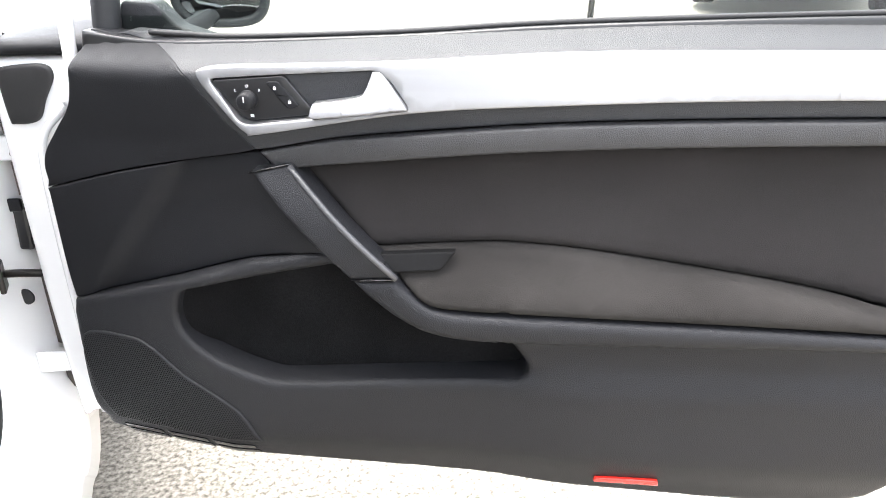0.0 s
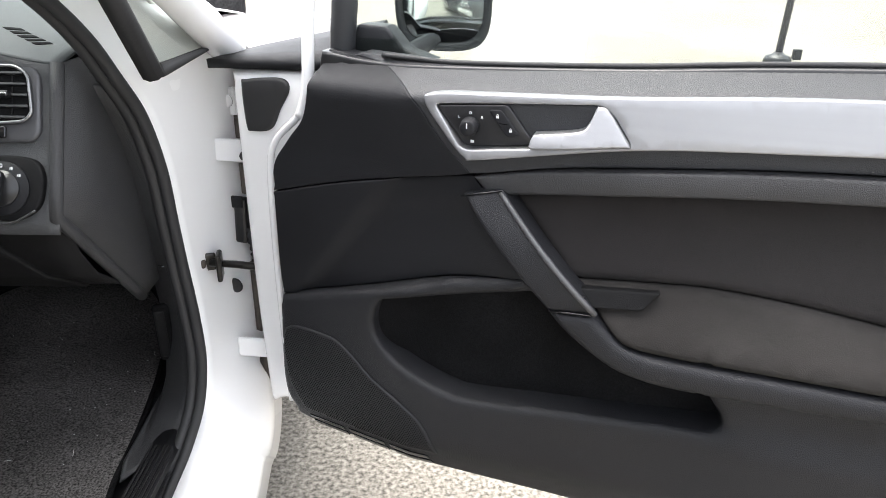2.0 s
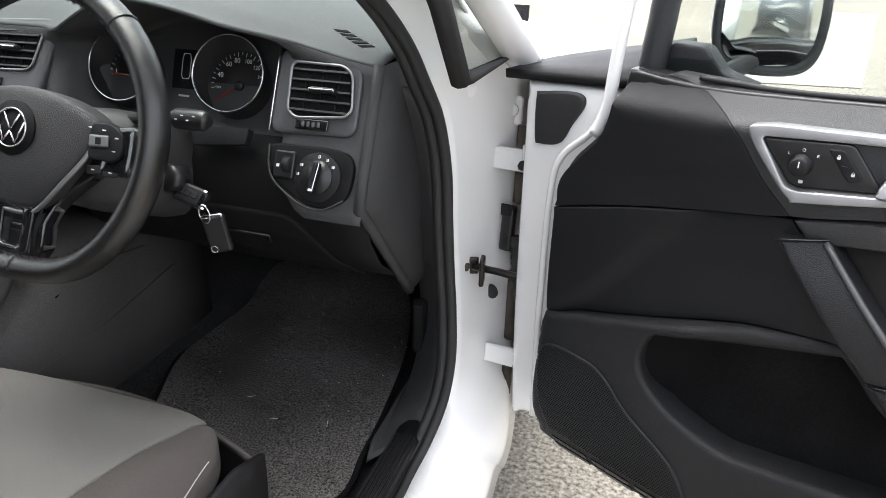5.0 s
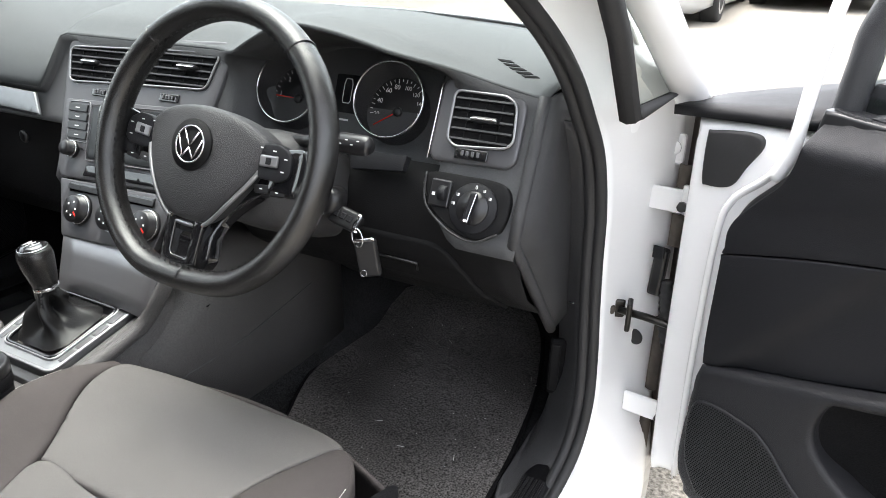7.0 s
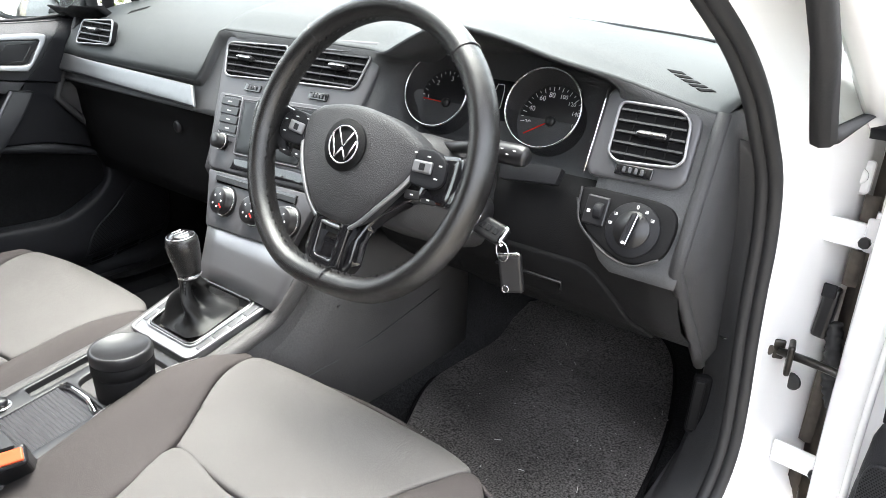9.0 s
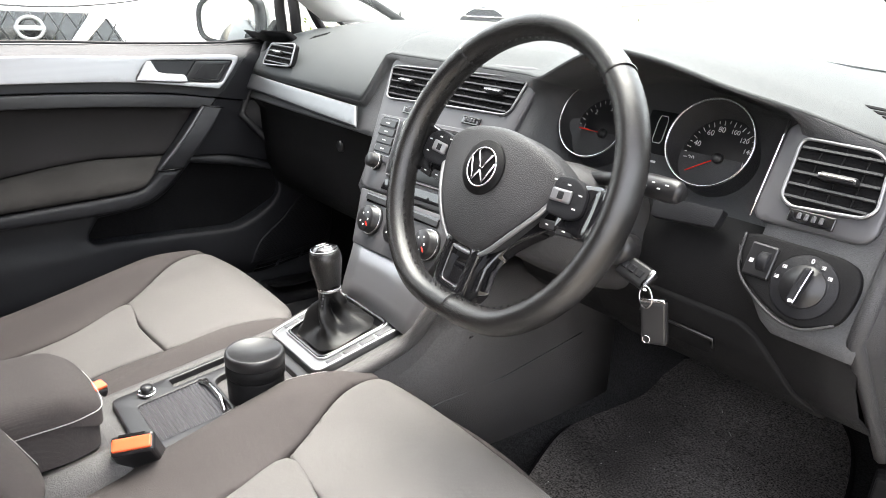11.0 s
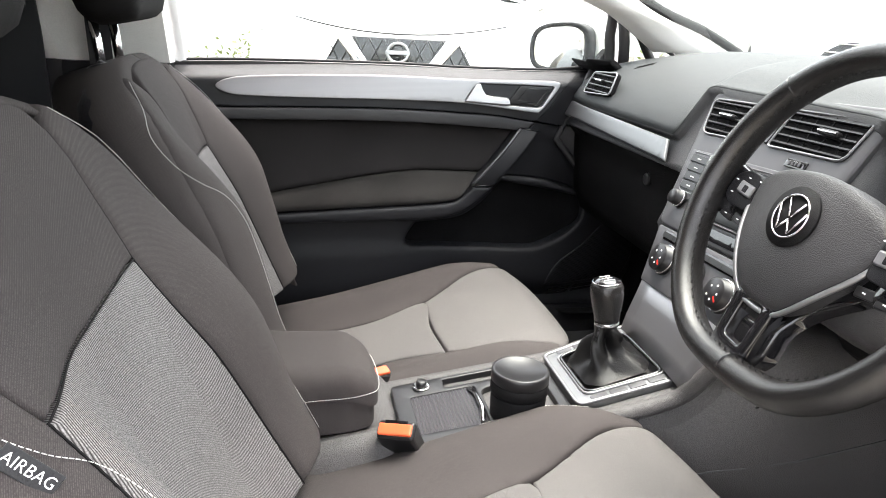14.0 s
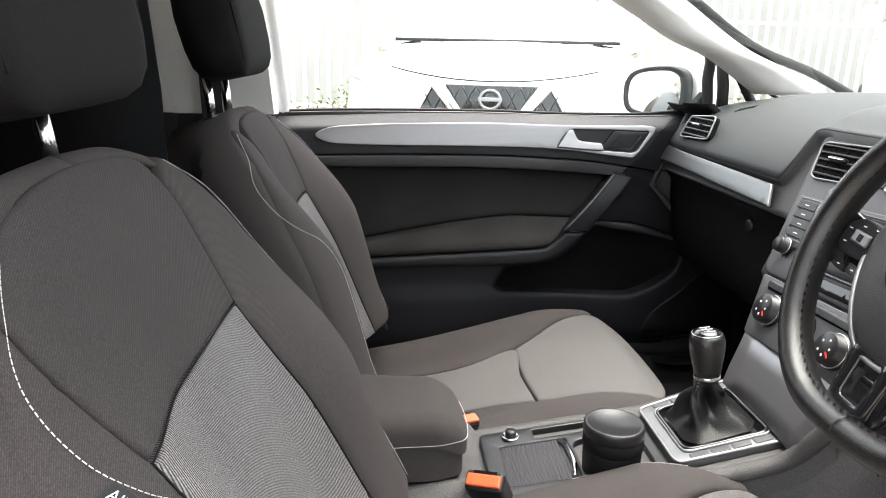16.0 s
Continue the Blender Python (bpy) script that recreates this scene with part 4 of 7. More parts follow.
def hinge(dx, dy, z):
    hg = thing("hinge", "white painted steel door hinge", "hinge", "hinges of the open door", PROUD)
    box("hinge_plate", (0.062, 0.008, 0.036), pose(0.778 + dx, 0.453 + dy, z, 0, 0, -6), "white", hg, 0.003)
    box("hinge_leaf", (0.030, 0.010, 0.030), pose(0.820 + dx, 0.447 + dy, z + 0.012, 0, 0, 8), "white", hg, 0.003)
    lathe("hinge_pin", [(0.009, -0.02), (0.009, 0.028), (0.006, 0.033)], pose(0.815 + dx, 0.458 + dy, z), "white", hg, 16)
    lathe("bolt", [(0.0075, 0), (0.0075, 0.007), (0.005, 0.009)], basis((0.8085 + dx, 0.440 + dy, z - 0.004), (1, 0, 0), (0, 0, 1)) , "rubber", hg, 8, label="black bolt")
    return hg


hinge(0.0, 0.0, 0.735)
hinge(0.020, -0.028, 0.396)
strap = thing("check_strap", "greasy black steel door check strap", "door check")
box("bracket", (0.034, 0.006, 0.030), pose(0.740, 0.398, 0.568, 0, 0, 20), "oily", strap, 0.003)
lathe("bolt", [(0.008, 0), (0.008, 0.006), (0.004, 0.008)], basis((0.737, 0.392, 0.569), (1, 0.1, 0), (0, 0, 1)), "dirt", strap, 8, label="rusty bolt")
box("stop", (0.008, 0.03, 0.045), pose(0.766, 0.388, 0.567, 0, 0, 10), "oily", strap, 0.003)
tube("arm", [(0.75, 0.396, 0.568), (0.79, 0.390, 0.569), (0.825, 0.386, 0.567), (0.845, 0.384, 0.562), (0.872, 0.382, 0.554)], 0.0085, "oily", strap, 8, squash=0.6)
boot = thing("wiring_boot", "black ribbed rubber wiring boot between body and door", "cable boot", m=PROUD)
box("connector", (0.021, 0.020, 0.078), pose(0.785, 0.470, 0.612, 0, 3, -10), "smooth", boot, 0.005)
box("catch", (0.018, 0.006, 0.02), pose(0.783, 0.457, 0.648, 0, 0, -10), "hard", boot, 0.002)
bpts = curve([(0.798, 0.470, 0.600), (0.806, 0.462, 0.560), (0.812, 0.448, 0.525), (0.826, 0.430, 0.498), (0.845, 0.420, 0.480)], 10)
tube("boot_tube", bpts, lambda s: 0.0105 + 0.0018 * math.sin(s * 95), "rubber", boot, 12)
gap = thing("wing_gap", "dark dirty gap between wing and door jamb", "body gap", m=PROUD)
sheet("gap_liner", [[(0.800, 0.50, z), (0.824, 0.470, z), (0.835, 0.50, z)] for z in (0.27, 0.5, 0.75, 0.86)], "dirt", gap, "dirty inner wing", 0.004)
# added strips stand in for the dark depth of the dirty gap
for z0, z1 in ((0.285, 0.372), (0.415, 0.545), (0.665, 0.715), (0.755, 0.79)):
    sheet("gap_strip", [[(0.795, 0.452, z), (0.803, 0.447, z), (0.812, 0.450, z)] for z in np.linspace(z0, z1, 5)], "dirt", gap, "dark brown strip standing in for the depth of the dirty gap", 0.003)
lathe("grommet", [(0.013, 0), (0.013, 0.003), (0.009, 0.005)], basis((0.768, 0.452, 0.501), (1, -0.4, 0), (0, 0, 1)), "rubber", gap, 16, label="black rubber grommet")
eye = thing("hinge_bracket", "white painted bracket with a bolt on the pillar", "bracket", m=PROUD)
box("plate", (0.034, 0.006, 0.045), pose(0.779, 0.474, 0.806, 0, 0, -10), "white", eye, 0.006, 3)
lathe("bolt", [(0.011, 0), (0.011, 0.004), (0.007, 0.007), (0.003, 0.007)], basis((0.780, 0.468, 0.808), (1, -0.1, 0), (0, 0, 1)), "white", eye, 16)

# ---------- dashboard ----------
dash = thing("dashboard", "dark grey soft-touch dashboard with grey fascia panels", "dashboard")
SL = 0.45


def fy(z):
    return 0.0985 + SL * (z - 0.65)


NF = Vector((0, -1, SL)).normalized()


def fascia(u, v, h):
    return Vector((u, fy(v), v)) + NF * h


def fpose(u, v, h=0.0):
    return basis(fascia(u, v, h), (1, 0, 0), (0, SL, 1))


def stack(u, v, h):
    """The centre stack, a little narrower towards its top and higher on the driver's side."""
    return fascia(0.8923 * u + 0.0685 * v - 0.0298, 0.0129 * u + 0.9314 * v + 0.0678, h)


def spose(u, v, h=0.0):
    return basis(stack(u, v, h), (1, 0, 0.0145), (0, SL, 1))


# top of the dashboard, from its front edge to the windscreen, and the face below it
def flat_point(x, k):
    """k 0 .. 1 over the top from the front edge to the screen."""
    cx = min(1.0, abs(x) / 0.70)
    hood = 0.05 * smoothstep(0.19, 0.34, x) * smoothstep(0.72, 0.4, x)
    zf = 0.922 - 0.022 * smoothstep(0.5, 0.72, -x) + 0.050 * smoothstep(0.19, 0.34, x) - 0.072 * smoothstep(0.33, 0.72, x)
    yf = fascia(x, 0.925, 0).y - 0.012 - 0.030 * smoothstep(0.15, 0.25, x) * smoothstep(0.57, 0.47, x) - 0.018 * math.exp(-((x - 0.385) / 0.17) ** 4)
    yb = 0.72 - 0.16 * cx ** 2
    zb = 0.945 - 0.02 * cx ** 2
    lift = 0.030 * math.sin(math.pi * min(1, k * 1.15)) * (1 - 0.6 * cx ** 4) + 0.012 * smoothstep(0, 0.12, k)
    lift *= 1 - 0.8 * smoothstep(0.42, 0.62, x)
    return Vector((x, yf + (yb - yf) * k, zf + (zb - zf) * (k ** 0.8) + lift * (1 - hood * 9)))


def dash_point(x, k):
    """The top; on the passenger's side it rolls down to the strip in one curve."""
    x = float(x)
    p = flat_point(x, k)
    w = smoothstep(-0.190, -0.222, x)
    if w == 0 or k >= 0.5:
        return p
    q = float(k / 0.5) ** 0.8
    a, d = fascia(x, 0.832, 0.010), flat_point(x, 0.5)
    b, c = a + Vector((0, 0.012, 0.075)), d + (flat_point(x, 0.4) - d) * 1.6
    return p * (1 - w) + (a * (1 - q) ** 3 + b * 3 * q * (1 - q) ** 2 + c * 3 * q * q * (1 - q) + d * q ** 3) * w


END = {1: 0.672, -1: -0.705}
xs = sorted(list(np.linspace(END[-1], END[1], 93)) + [-0.194, -0.198, -0.203, -0.208, -0.213, -0.218, -0.223, -0.152, -0.155])
ks = [0, 0.015, 0.04, 0.08, 0.12, 0.16, 0.20, 0.25, 0.3, 0.35, 0.4, 0.45, 0.5, 0.55, 0.7, 0.85, 1.0]
sheet("dash_top", [[dash_point(x, k) for x in xs] for k in ks], "dashtop", dash, "grey grained dashboard top", 0.004)
# face: from the front edge down; a recess behind the instruments
rows = []
for s in np.linspace(0, 1, 14):
    row = []
    for x in xs:
        top = dash_point(x, 0)
        zb = 0.692 + 0.09 * smoothstep(-0.150, -0.156, x) + 0.098 * smoothstep(0.17, 0.2, x) * smoothstep(0.60, 0.52, x) + 0.033 * smoothstep(0.52, 0.60, x)
        z = top.z + (zb - top.z) * s
        rec = 0.075 * smoothstep(0.185, 0.21, x) * smoothstep(0.55, 0.53, x) * smoothstep(0.785, 0.80, z)
        y = fascia(x, z, 0).y + 0.006 + rec
        row.append(Vector((x, top.y * (1 - min(1, s * 5)) + y * min(1, s * 5), z)))
    rows.append(row)
sheet("dash_face", rows, "fascia", dash, "", 0.003)
for side in (1, -1):
    rows = []
    for z in np.linspace(0.905, 0.55, 12):
        y0 = fascia(0.70 * side, z, 0).y if z > 0.745 else fascia(0.70 * side, 0.745, 0).y + (0.745 - z) * 0.90
        rows.append([(END[side], y, z) for y in np.linspace(y0 - 0.002, 0.60, 5)])
    sheet("end_cap", rows, "soft", dash, "", 0.004)
    tube("end_edge", [(END[side] - 0.003 * side, r[0][1] + 0.004, r[0][2]) for r in rows], 0.008, "soft", dash, 8)

# lower knee panel of the driver's side and glovebox of the other; the shade below the dashboard is put into their
# near-black colour
rows = []
for z, y in ((0.81, 0.192), (0.77, 0.172), (0.73, 0.168), (0.685, 0.178), (0.64, 0.21), (0.60, 0.265), (0.565, 0.330), (0.55, 0.44), (0.56, 0.62)):
    rows.append([(x, y, z) for x in np.linspace(0.20, 0.668, 12)])
sheet("knee_panel", rows, "under", dash, "plastic knee panel, darkened for the shade under the dashboard", 0.004)
KNEE = ((0.55, 0.440), (0.565, 0.330), (0.60, 0.265), (0.64, 0.21), (0.685, 0.178), (0.73, 0.168), (0.77, 0.172))


def kp(u, v, h):
    return Vector((u, float(np.interp(v, [q[0] for q in KNEE], [q[1] for q in KNEE])), v)) + Vector((0, -0.8, -0.6)) * h


drawer = rounded([(0.350, 0.715), (0.555, 0.715), (0.585, 0.690), (0.618, 0.610), (0.615, 0.585), (0.350, 0.585)], 0.018)
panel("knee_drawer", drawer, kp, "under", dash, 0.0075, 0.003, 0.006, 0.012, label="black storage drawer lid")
panel("drawer_grip", rounded([(0.425, 0.680), (0.520, 0.680), (0.512, 0.650), (0.440, 0.650)], 0.012), kp, "felt", dash, 0.0082, 0.002, 0.004, 0.01)
tube("grip_lip", [kp(u, v, 0.0095) for u, v in ((0.424, 0.682), (0.522, 0.682), (0.518, 0.668))], 0.002, "smooth", dash, 6)
rows = []
for z, y in ((0.800, 0.19), (0.785, 0.17), (0.76, 0.19), (0.70, 0.195), (0.62, 0.205), (0.575, 0.23), (0.56, 0.30), (0.56, 0.6)):
    rows.append([(x, y + 0.02 * smoothstep(-0.3, -0.2, x), z) for x in np.linspace(-0.70, -0.135, 14)])
sheet("glovebox", rows, "under", dash, "glovebox lid, darkened for the shade under the strip", 0.004)
lathe("glovebox_lock", [(0.012, 0), (0.012, 0.006), (0.008, 0.008)], basis((-0.32, 0.192, 0.735), (1, 0, 0), (0, 0, 1)), "smooth", dash, 16)
rows = [[Vector((x, 0.62, z)) for x in np.linspace(-0.7, 0.7, 8)] for z in (0.94, 0.55)]
sheet("bulkhead", rows, "smooth", dash)

# passenger side: silver strip
sl = [(-0.70, 0.830), (-0.61, 0.829), (-0.40, 0.826), (-0.228, 0.823), (-0.228, 0.823), (-0.204, 0.789), (-0.204, 0.789), (-0.40, 0.793), (-0.61, 0.799), (-0.70, 0.801)]
panel("dash_strip", curve(sl, 5, True), fascia, "strip", dash, 0.0125, 0.003, 0.006, 0.012, label="satin silver dash strip")
sheet("side_trim", [[fascia(-0.188 + 0.40 * (0.905 - z), z, -0.004) + Vector((-0.02 * d, d, 0)) for d in (0, 0.02, 0.10, 0.25)] for z in np.linspace(0.60, 0.88, 9)], "hard", dash, "", 0.003)


def vent(loop, slats, upright, parent, tab=True, wheel=None, out=0.0, base=fascia):
    """An air vent: chrome frame, a flat near-black plate in place of the shaded box, slats across, blades behind, a tab
    and a thumbwheel below.
    """
    def fascia(u, v, h):
        return base(u, v, h + out)

    def fpose(u, v, h=0.0):
        return basis(fascia(u, v, h), (1, 0, 0), (0, SL, 1))
    v = panel("air_vent", loop, fascia, "felt", parent, 0.0045, 0.001, 0.01, 0.03, label="black air vent")
    a = np.array(loop)
    lo, hi = a.min(0), a.max(0)
    path = [fascia(p[0], p[1], 0.006) for p in densify(list(loop), 0.008)]
    tube("vent_frame", path, 0.0019, "silver", v, 8, closed=True, label="thin chrome vent frame")
    cen = a.mean(0)
    for i in range(slats):
        z = lo[1] + (i + 0.75) / (slats + 0.5) * (hi[1] - lo[1])
        line = [x for x in np.linspace(lo[0], hi[0], 90) if inside([(x, z)], loop)[0]]
        if len(line) > 4:
            p, q = fascia(line[0], z, 0.0062), fascia(line[-1], z, 0.0062)
            box("slat", ((q - p).length - 0.004, 0.0034, 0.0036), basis((p + q) / 2, q - p, (0, SL, 1)) @ pose(0, 0, 0, -12, 0, 0), "smooth", v, 0.0006, 1)
    for i in range(upright):
        x = lo[0] + (i + 1) / (upright + 1) * (hi[0] - lo[0])
        line = [z for z in np.linspace(lo[1], hi[1], 60) if inside([(x, z)], loop)[0]]
        if len(line) > 4:
            box("blade", (0.0015, line[-1] - line[0], 0.002), fpose(x, (line[0] + line[-1]) / 2, 0.0050), "under", v, 0.0004, 1)
    if tab:
        t = box("vent_tab", (0.036, 0.008, 0.012), fpose(cen[0], cen[1] + 0.003, 0.009), "smooth", v, 0.003)
        box("tab_strip", (0.034, 0.0022, 0.001), fpose(cen[0], cen[1] + 0.003, 0.0155), "chrome", t, 0.0004)
    if wheel:
        w = panel("thumbwheel", rounded([(wheel[0] - 0.022, wheel[1] - 0.006), (wheel[0] + 0.022, wheel[1] - 0.006), (wheel[0] + 0.022, wheel[1] + 0.006), (wheel[0] - 0.022, wheel[1] + 0.006)], 0.002), fascia, "piano", v, 0.007, 0.001, 0.003, 0.03)
        for i in range(4):
            box("tooth", (0.004, 0.007, 0.003), fpose(wheel[0] - 0.0105 + 0.007 * i, wheel[1], 0.0085), "grey", w, 0.001, 1)
    return v


# driver's outer vent in its grey panel
panel("vent_panel", rounded([(0.536, 0.917), (0.600, 0.915), (0.640, 0.908), (0.651, 0.894), (0.652, 0.832), (0.642, 0.823), (0.541, 0.821), (0.534, 0.83)], 0.014), fascia, "grey", dash, 0.002, 0.004, 0.012, 0.03, label="dark grey vent surround")
vent(rounded([(0.556, 0.902), (0.626, 0.901), (0.640, 0.892), (0.645, 0.852), (0.636, 0.844), (0.570, 0.839), (0.558, 0.847)], 0.009), 5, 3, dash, True, (0.594, 0.8325))
tube("panel_line", [fascia(0.535, z, 0.003) for z in np.linspace(0.917, 0.822, 6)], 0.0013, "chrome", dash, 6)
# passenger's outer vent
vent(rounded([(-0.632, 0.899), (-0.520, 0.906), (-0.508, 0.861), (-0.638, 0.854)], 0.010), 4, 2, dash, True, None, 0.014)
box("thumbwheel", (0.03, 0.008, 0.003), fpose(-0.600, 0.842, 0.011), "piano", dash, 0.001)

# demister grilles in the top
def top_at(x, y):
    a, b = dash_point(x, 0).y, dash_point(x, 1).y
    return dash_point(x, min(1, max(0, (y - a) / (b - a))))


for sx, cx, cy, big in ((1, 0.606, 0.280, 1.12), (-1, -0.560, 0.268, 0.62)):
    ax, ay, bx, by = 0.56 * sx * big, -0.36 * big, 0.36 * big, 0.56 * sx * big

    def on_top(u, v, h):
        x, y = cx + ax * u + bx * v, cy + ay * u + by * v
        return top_at(x, y) + Vector((0.1 * sx, -0.1, 1)) * h
    fl = sx > 0
    gl = panel("demister_grille", rounded([(-0.054, -0.017), (0.050, -0.017), (0.054, 0.017), (-0.050, 0.017)], 0.004), on_top, "soft", dash, 0.002, 0.001, 0.004, 0.008, label="slotted demister grille", flip=fl)
    for i in range(5):
        u0 = -0.046 + 0.019 * i
        panel("slot", rounded([(u0, -0.013), (u0 + 0.012, -0.013), (u0 + 0.017, 0.013), (u0 + 0.005, 0.013)], 0.001, 2), on_top, "felt", gl, 0.0028, 0.0004, 0.002, 0.008, flip=fl)

# centre stack: upper panel with vents and radio, lower panel with climate controls
upper = [(-0.236, 0.905), (-0.215, 0.917), (0.150, 0.926), (0.170, 0.915), (0.150, 0.77), (0.140, 0.694), (-0.168, 0.686), (-0.185, 0.72)]
panel("centre_panel", rounded(upper, 0.012), stack, "grey", dash, 0.004, 0.004, 0.02, 0.03, label="dark grey centre panel")
vent(rounded([(-0.222, 0.893), (-0.212, 0.899), (-0.055, 0.903), (-0.040, 0.848), (-0.190, 0.842), (-0.204, 0.846)], 0.007), 5, 4, dash, True, (-0.112, 0.829), 0.0, stack)
vent(rounded([(-0.010, 0.904), (0.140, 0.908), (0.146, 0.902), (0.136, 0.858), (0.126, 0.852), (-0.024, 0.848)], 0.007), 5, 4, dash, True, (0.058, 0.834), 0.0, stack)
panel("hazard_switch", rounded([(-0.050, 0.902), (-0.016, 0.903), (-0.028, 0.850), (-0.036, 0.850)], 0.003), stack, "piano", dash, 0.006, 0.002, 0.006, 0.02)
tri = [stack(-0.033 + 0.011 * math.sin(a), 0.885 + 0.011 * math.cos(a), 0.009) for a in (0, 2.094, 4.189)]
tube("hazard_mark", tri, 0.0012, "red", dash, 6, closed=True)
radio = thing("radio", "black car radio with a dark screen and side keys", "radio")
panel("radio_face", rounded([(-0.197, 0.813), (0.125, 0.822), (0.112, 0.722), (-0.100, 0.716), (-0.118, 0.736), (-0.150, 0.735), (-0.168, 0.74), (-0.185, 0.76)], 0.006), stack, "grey", radio, 0.007, 0.002, 0.006, 0.03)
panel("screen", rounded([(-0.118, 0.805), (0.075, 0.811), (0.066, 0.726), (-0.100, 0.722)], 0.004), stack, "screen", radio, 0.0085, 0.001, 0.003, 0.04, label="switched-off dark screen")
tube("screen_frame", [stack(u, v, 0.0088) for u, v in densify(rounded([(-0.121, 0.808), (0.078, 0.814), (0.069, 0.723), (-0.103, 0.719)], 0.005), 0.02)], 0.0011, "grey", radio, 6, closed=True)
tube("key_frame", [stack(u, v, 0.0075) for u, v in densify(rounded([(-0.183, 0.810), (-0.128, 0.811), (-0.112, 0.746), (-0.166, 0.747)], 0.005), 0.02)], 0.0009, "silver", radio, 6, closed=True)
for i in range(4):
    z = 0.800 - 0.0145 * i
    for x0 in (-0.160 + 0.005 * i, 0.098 - 0.002 * i):
        kb = box("radio_key", (0.046 if x0 < 0 else 0.034, 0.0125, 0.003), spose(x0 + 0.004, z, 0.0085), "smooth", radio, 0.001)
        box("print", (0.010, 0.0016, 0.0004), spose(x0 + 0.004, z, 0.0103), "print_white", kb, 0)


def dial_knob(name, x, z, r, parent, label, ring=True):
    k = lathe(name, [(r * 1.15, 0), (r * 1.12, 0.004), (r, 0.005), (r * 0.96, 0.016), (r * 0.85, 0.018), (0.001, 0.018)], spose(x, z, 0.006), "smooth", parent, 28, label)
    if ring:
        tube("chrome_ring", [spose(x, z, 0.0105) @ Vector((r * 1.03 * math.cos(a), r * 1.03 * math.sin(a), 0)) for a in np.linspace(0, 2 * math.pi, 29)[:-1]], 0.0013, "chrome", k, 6, closed=True)
    return k


dial_knob("radio_knob", -0.146, 0.733, 0.0125, radio, "black rotary knob")
dial_knob("radio_knob", 0.106, 0.738, 0.0125, radio, "black rotary knob")
panel("slot_panel", rounded([(-0.100, 0.712), (0.112, 0.718), (0.110, 0.700), (-0.104, 0.694)], 0.002), stack, "piano", dash, 0.0055, 0.001, 0.003, 0.04)
climate = thing("climate_panel", "dark grey heater control panel with three knobs", "heater controls")
panel("climate_face", rounded([(-0.160, 0.684), (0.136, 0.690), (0.112, 0.600), (-0.118, 0.594)], 0.006), stack, "grey", climate, 0.006, 0.002, 0.012, 0.03)
for x0, x1 in ((-0.128, -0.028), (-0.018, 0.09)):
    panel("key_strip", rounded([(x0, 0.681), (x1, 0.683), (x1, 0.668), (x0 + 0.004, 0.666)], 0.002), stack, "piano", climate, 0.008, 0.001, 0.004, 0.04)
    for i in range(3):
        box("key", ((x1 - x0) / 3 - 0.003, 0.009, 0.003), spose(x0 + (i + 0.55) * (x1 - x0) / 3, 0.6745, 0.009), "smooth", climate, 0.0008, 1)
for i, x in enumerate((-0.083, 0.003, 0.089)):
    k = dial_knob("climate_knob", x, 0.641, 0.0225, climate, "black heater knob with a chrome ring")
    box("pointer", (0.002, 0.009, 0.0006), spose(x, 0.641, 0.0245) @ pose(0.010, -0.008, 0, 0, 0, 50), "red", k, 0)
    for j in range(5):
        a = j * 1.256
        box("print", (0.003, 0.003, 0.0004), spose(x + 0.011 * math.cos(a), 0.641 + 0.011 * math.sin(a), 0.0243), "print_white", k, 0)

# light switch plate, driver's side
plate = [(0.541, 0.806), (0.590, 0.809), (0.640, 0.807), (0.656, 0.792), (0.655, 0.764), (0.645, 0.750), (0.622, 0.741), (0.594, 0.745), (0.560, 0.762), (0.546, 0.778)]
panel("switch_plate", curve(plate, 5, True), fascia, "under", dash, 0.004, 0.003, 0.010, 0.02)
tube("plate_edge", [fascia(u, v, 0.0055) for u, v in curve([(0.650, 0.752), (0.622, 0.739), (0.592, 0.743), (0.558, 0.761), (0.544, 0.778), (0.540, 0.806)], 6)], 0.0014, "soft", dash, 6)
sw = thing("light_switch", "black rotary headlamp switch with white symbols", "switch")
lm = fpose(0.612, 0.7745, 0.004)
lathe("switch_base", [(0.031, 0), (0.031, 0.002), (0.030, 0.003), (0.001, 0.003)], lm, "hard", sw, 36)
lathe("switch_dial", [(0.021, 0.002), (0.0205, 0.0055), (0.001, 0.0055)], lm, "smooth", sw, 32)
box("switch_grip", (0.009, 0.039, 0.011), lm @ pose(0, -0.001, 0.0105, 0, 0, -8), "hard", sw, 0.004, 3)
box("grip_edge", (0.0016, 0.036, 0.0014), lm @ pose(0.0042, -0.001, 0.0158, 0, 0, -8), "chrome", sw, 0.0008)
words("print", "0", 0.0065, lm @ pose(0, 0.0255, 0.0034), "print_white", sw)
for a, w in ((35, 0.004), (62, 0.0036), (148, 0.0042), (175, 0.0042)):
    p = lm @ pose(0.0255 * math.cos(radians(a)), 0.0255 * math.sin(radians(a)), 0.0034)
    box("print", (w * 0.5, 0.0034, 0.0004), p, "print_white", sw, 0.0001, 1)
    for j in (-1, 0, 1):
        box("print", (w * 0.4, 0.0005, 0.0004), p @ Matrix.Translation((-w * 0.55, 0.0013 * j, 0)), "print_white", sw, 0)
box("print", (0.0035, 0.0035, 0.0004), lm @ pose(-0.001, -0.0165, 0.0162, 0, 0, -8), "print_white", sw, 0.001, 1)
dm = fpose(0.5645, 0.785, 0.005)
dim = thing("dimmer_switch", "black headlamp level thumbwheel", "switch")
box("dimmer_frame", (0.028, 0.034, 0.004), dm, "smooth", dim, 0.002)
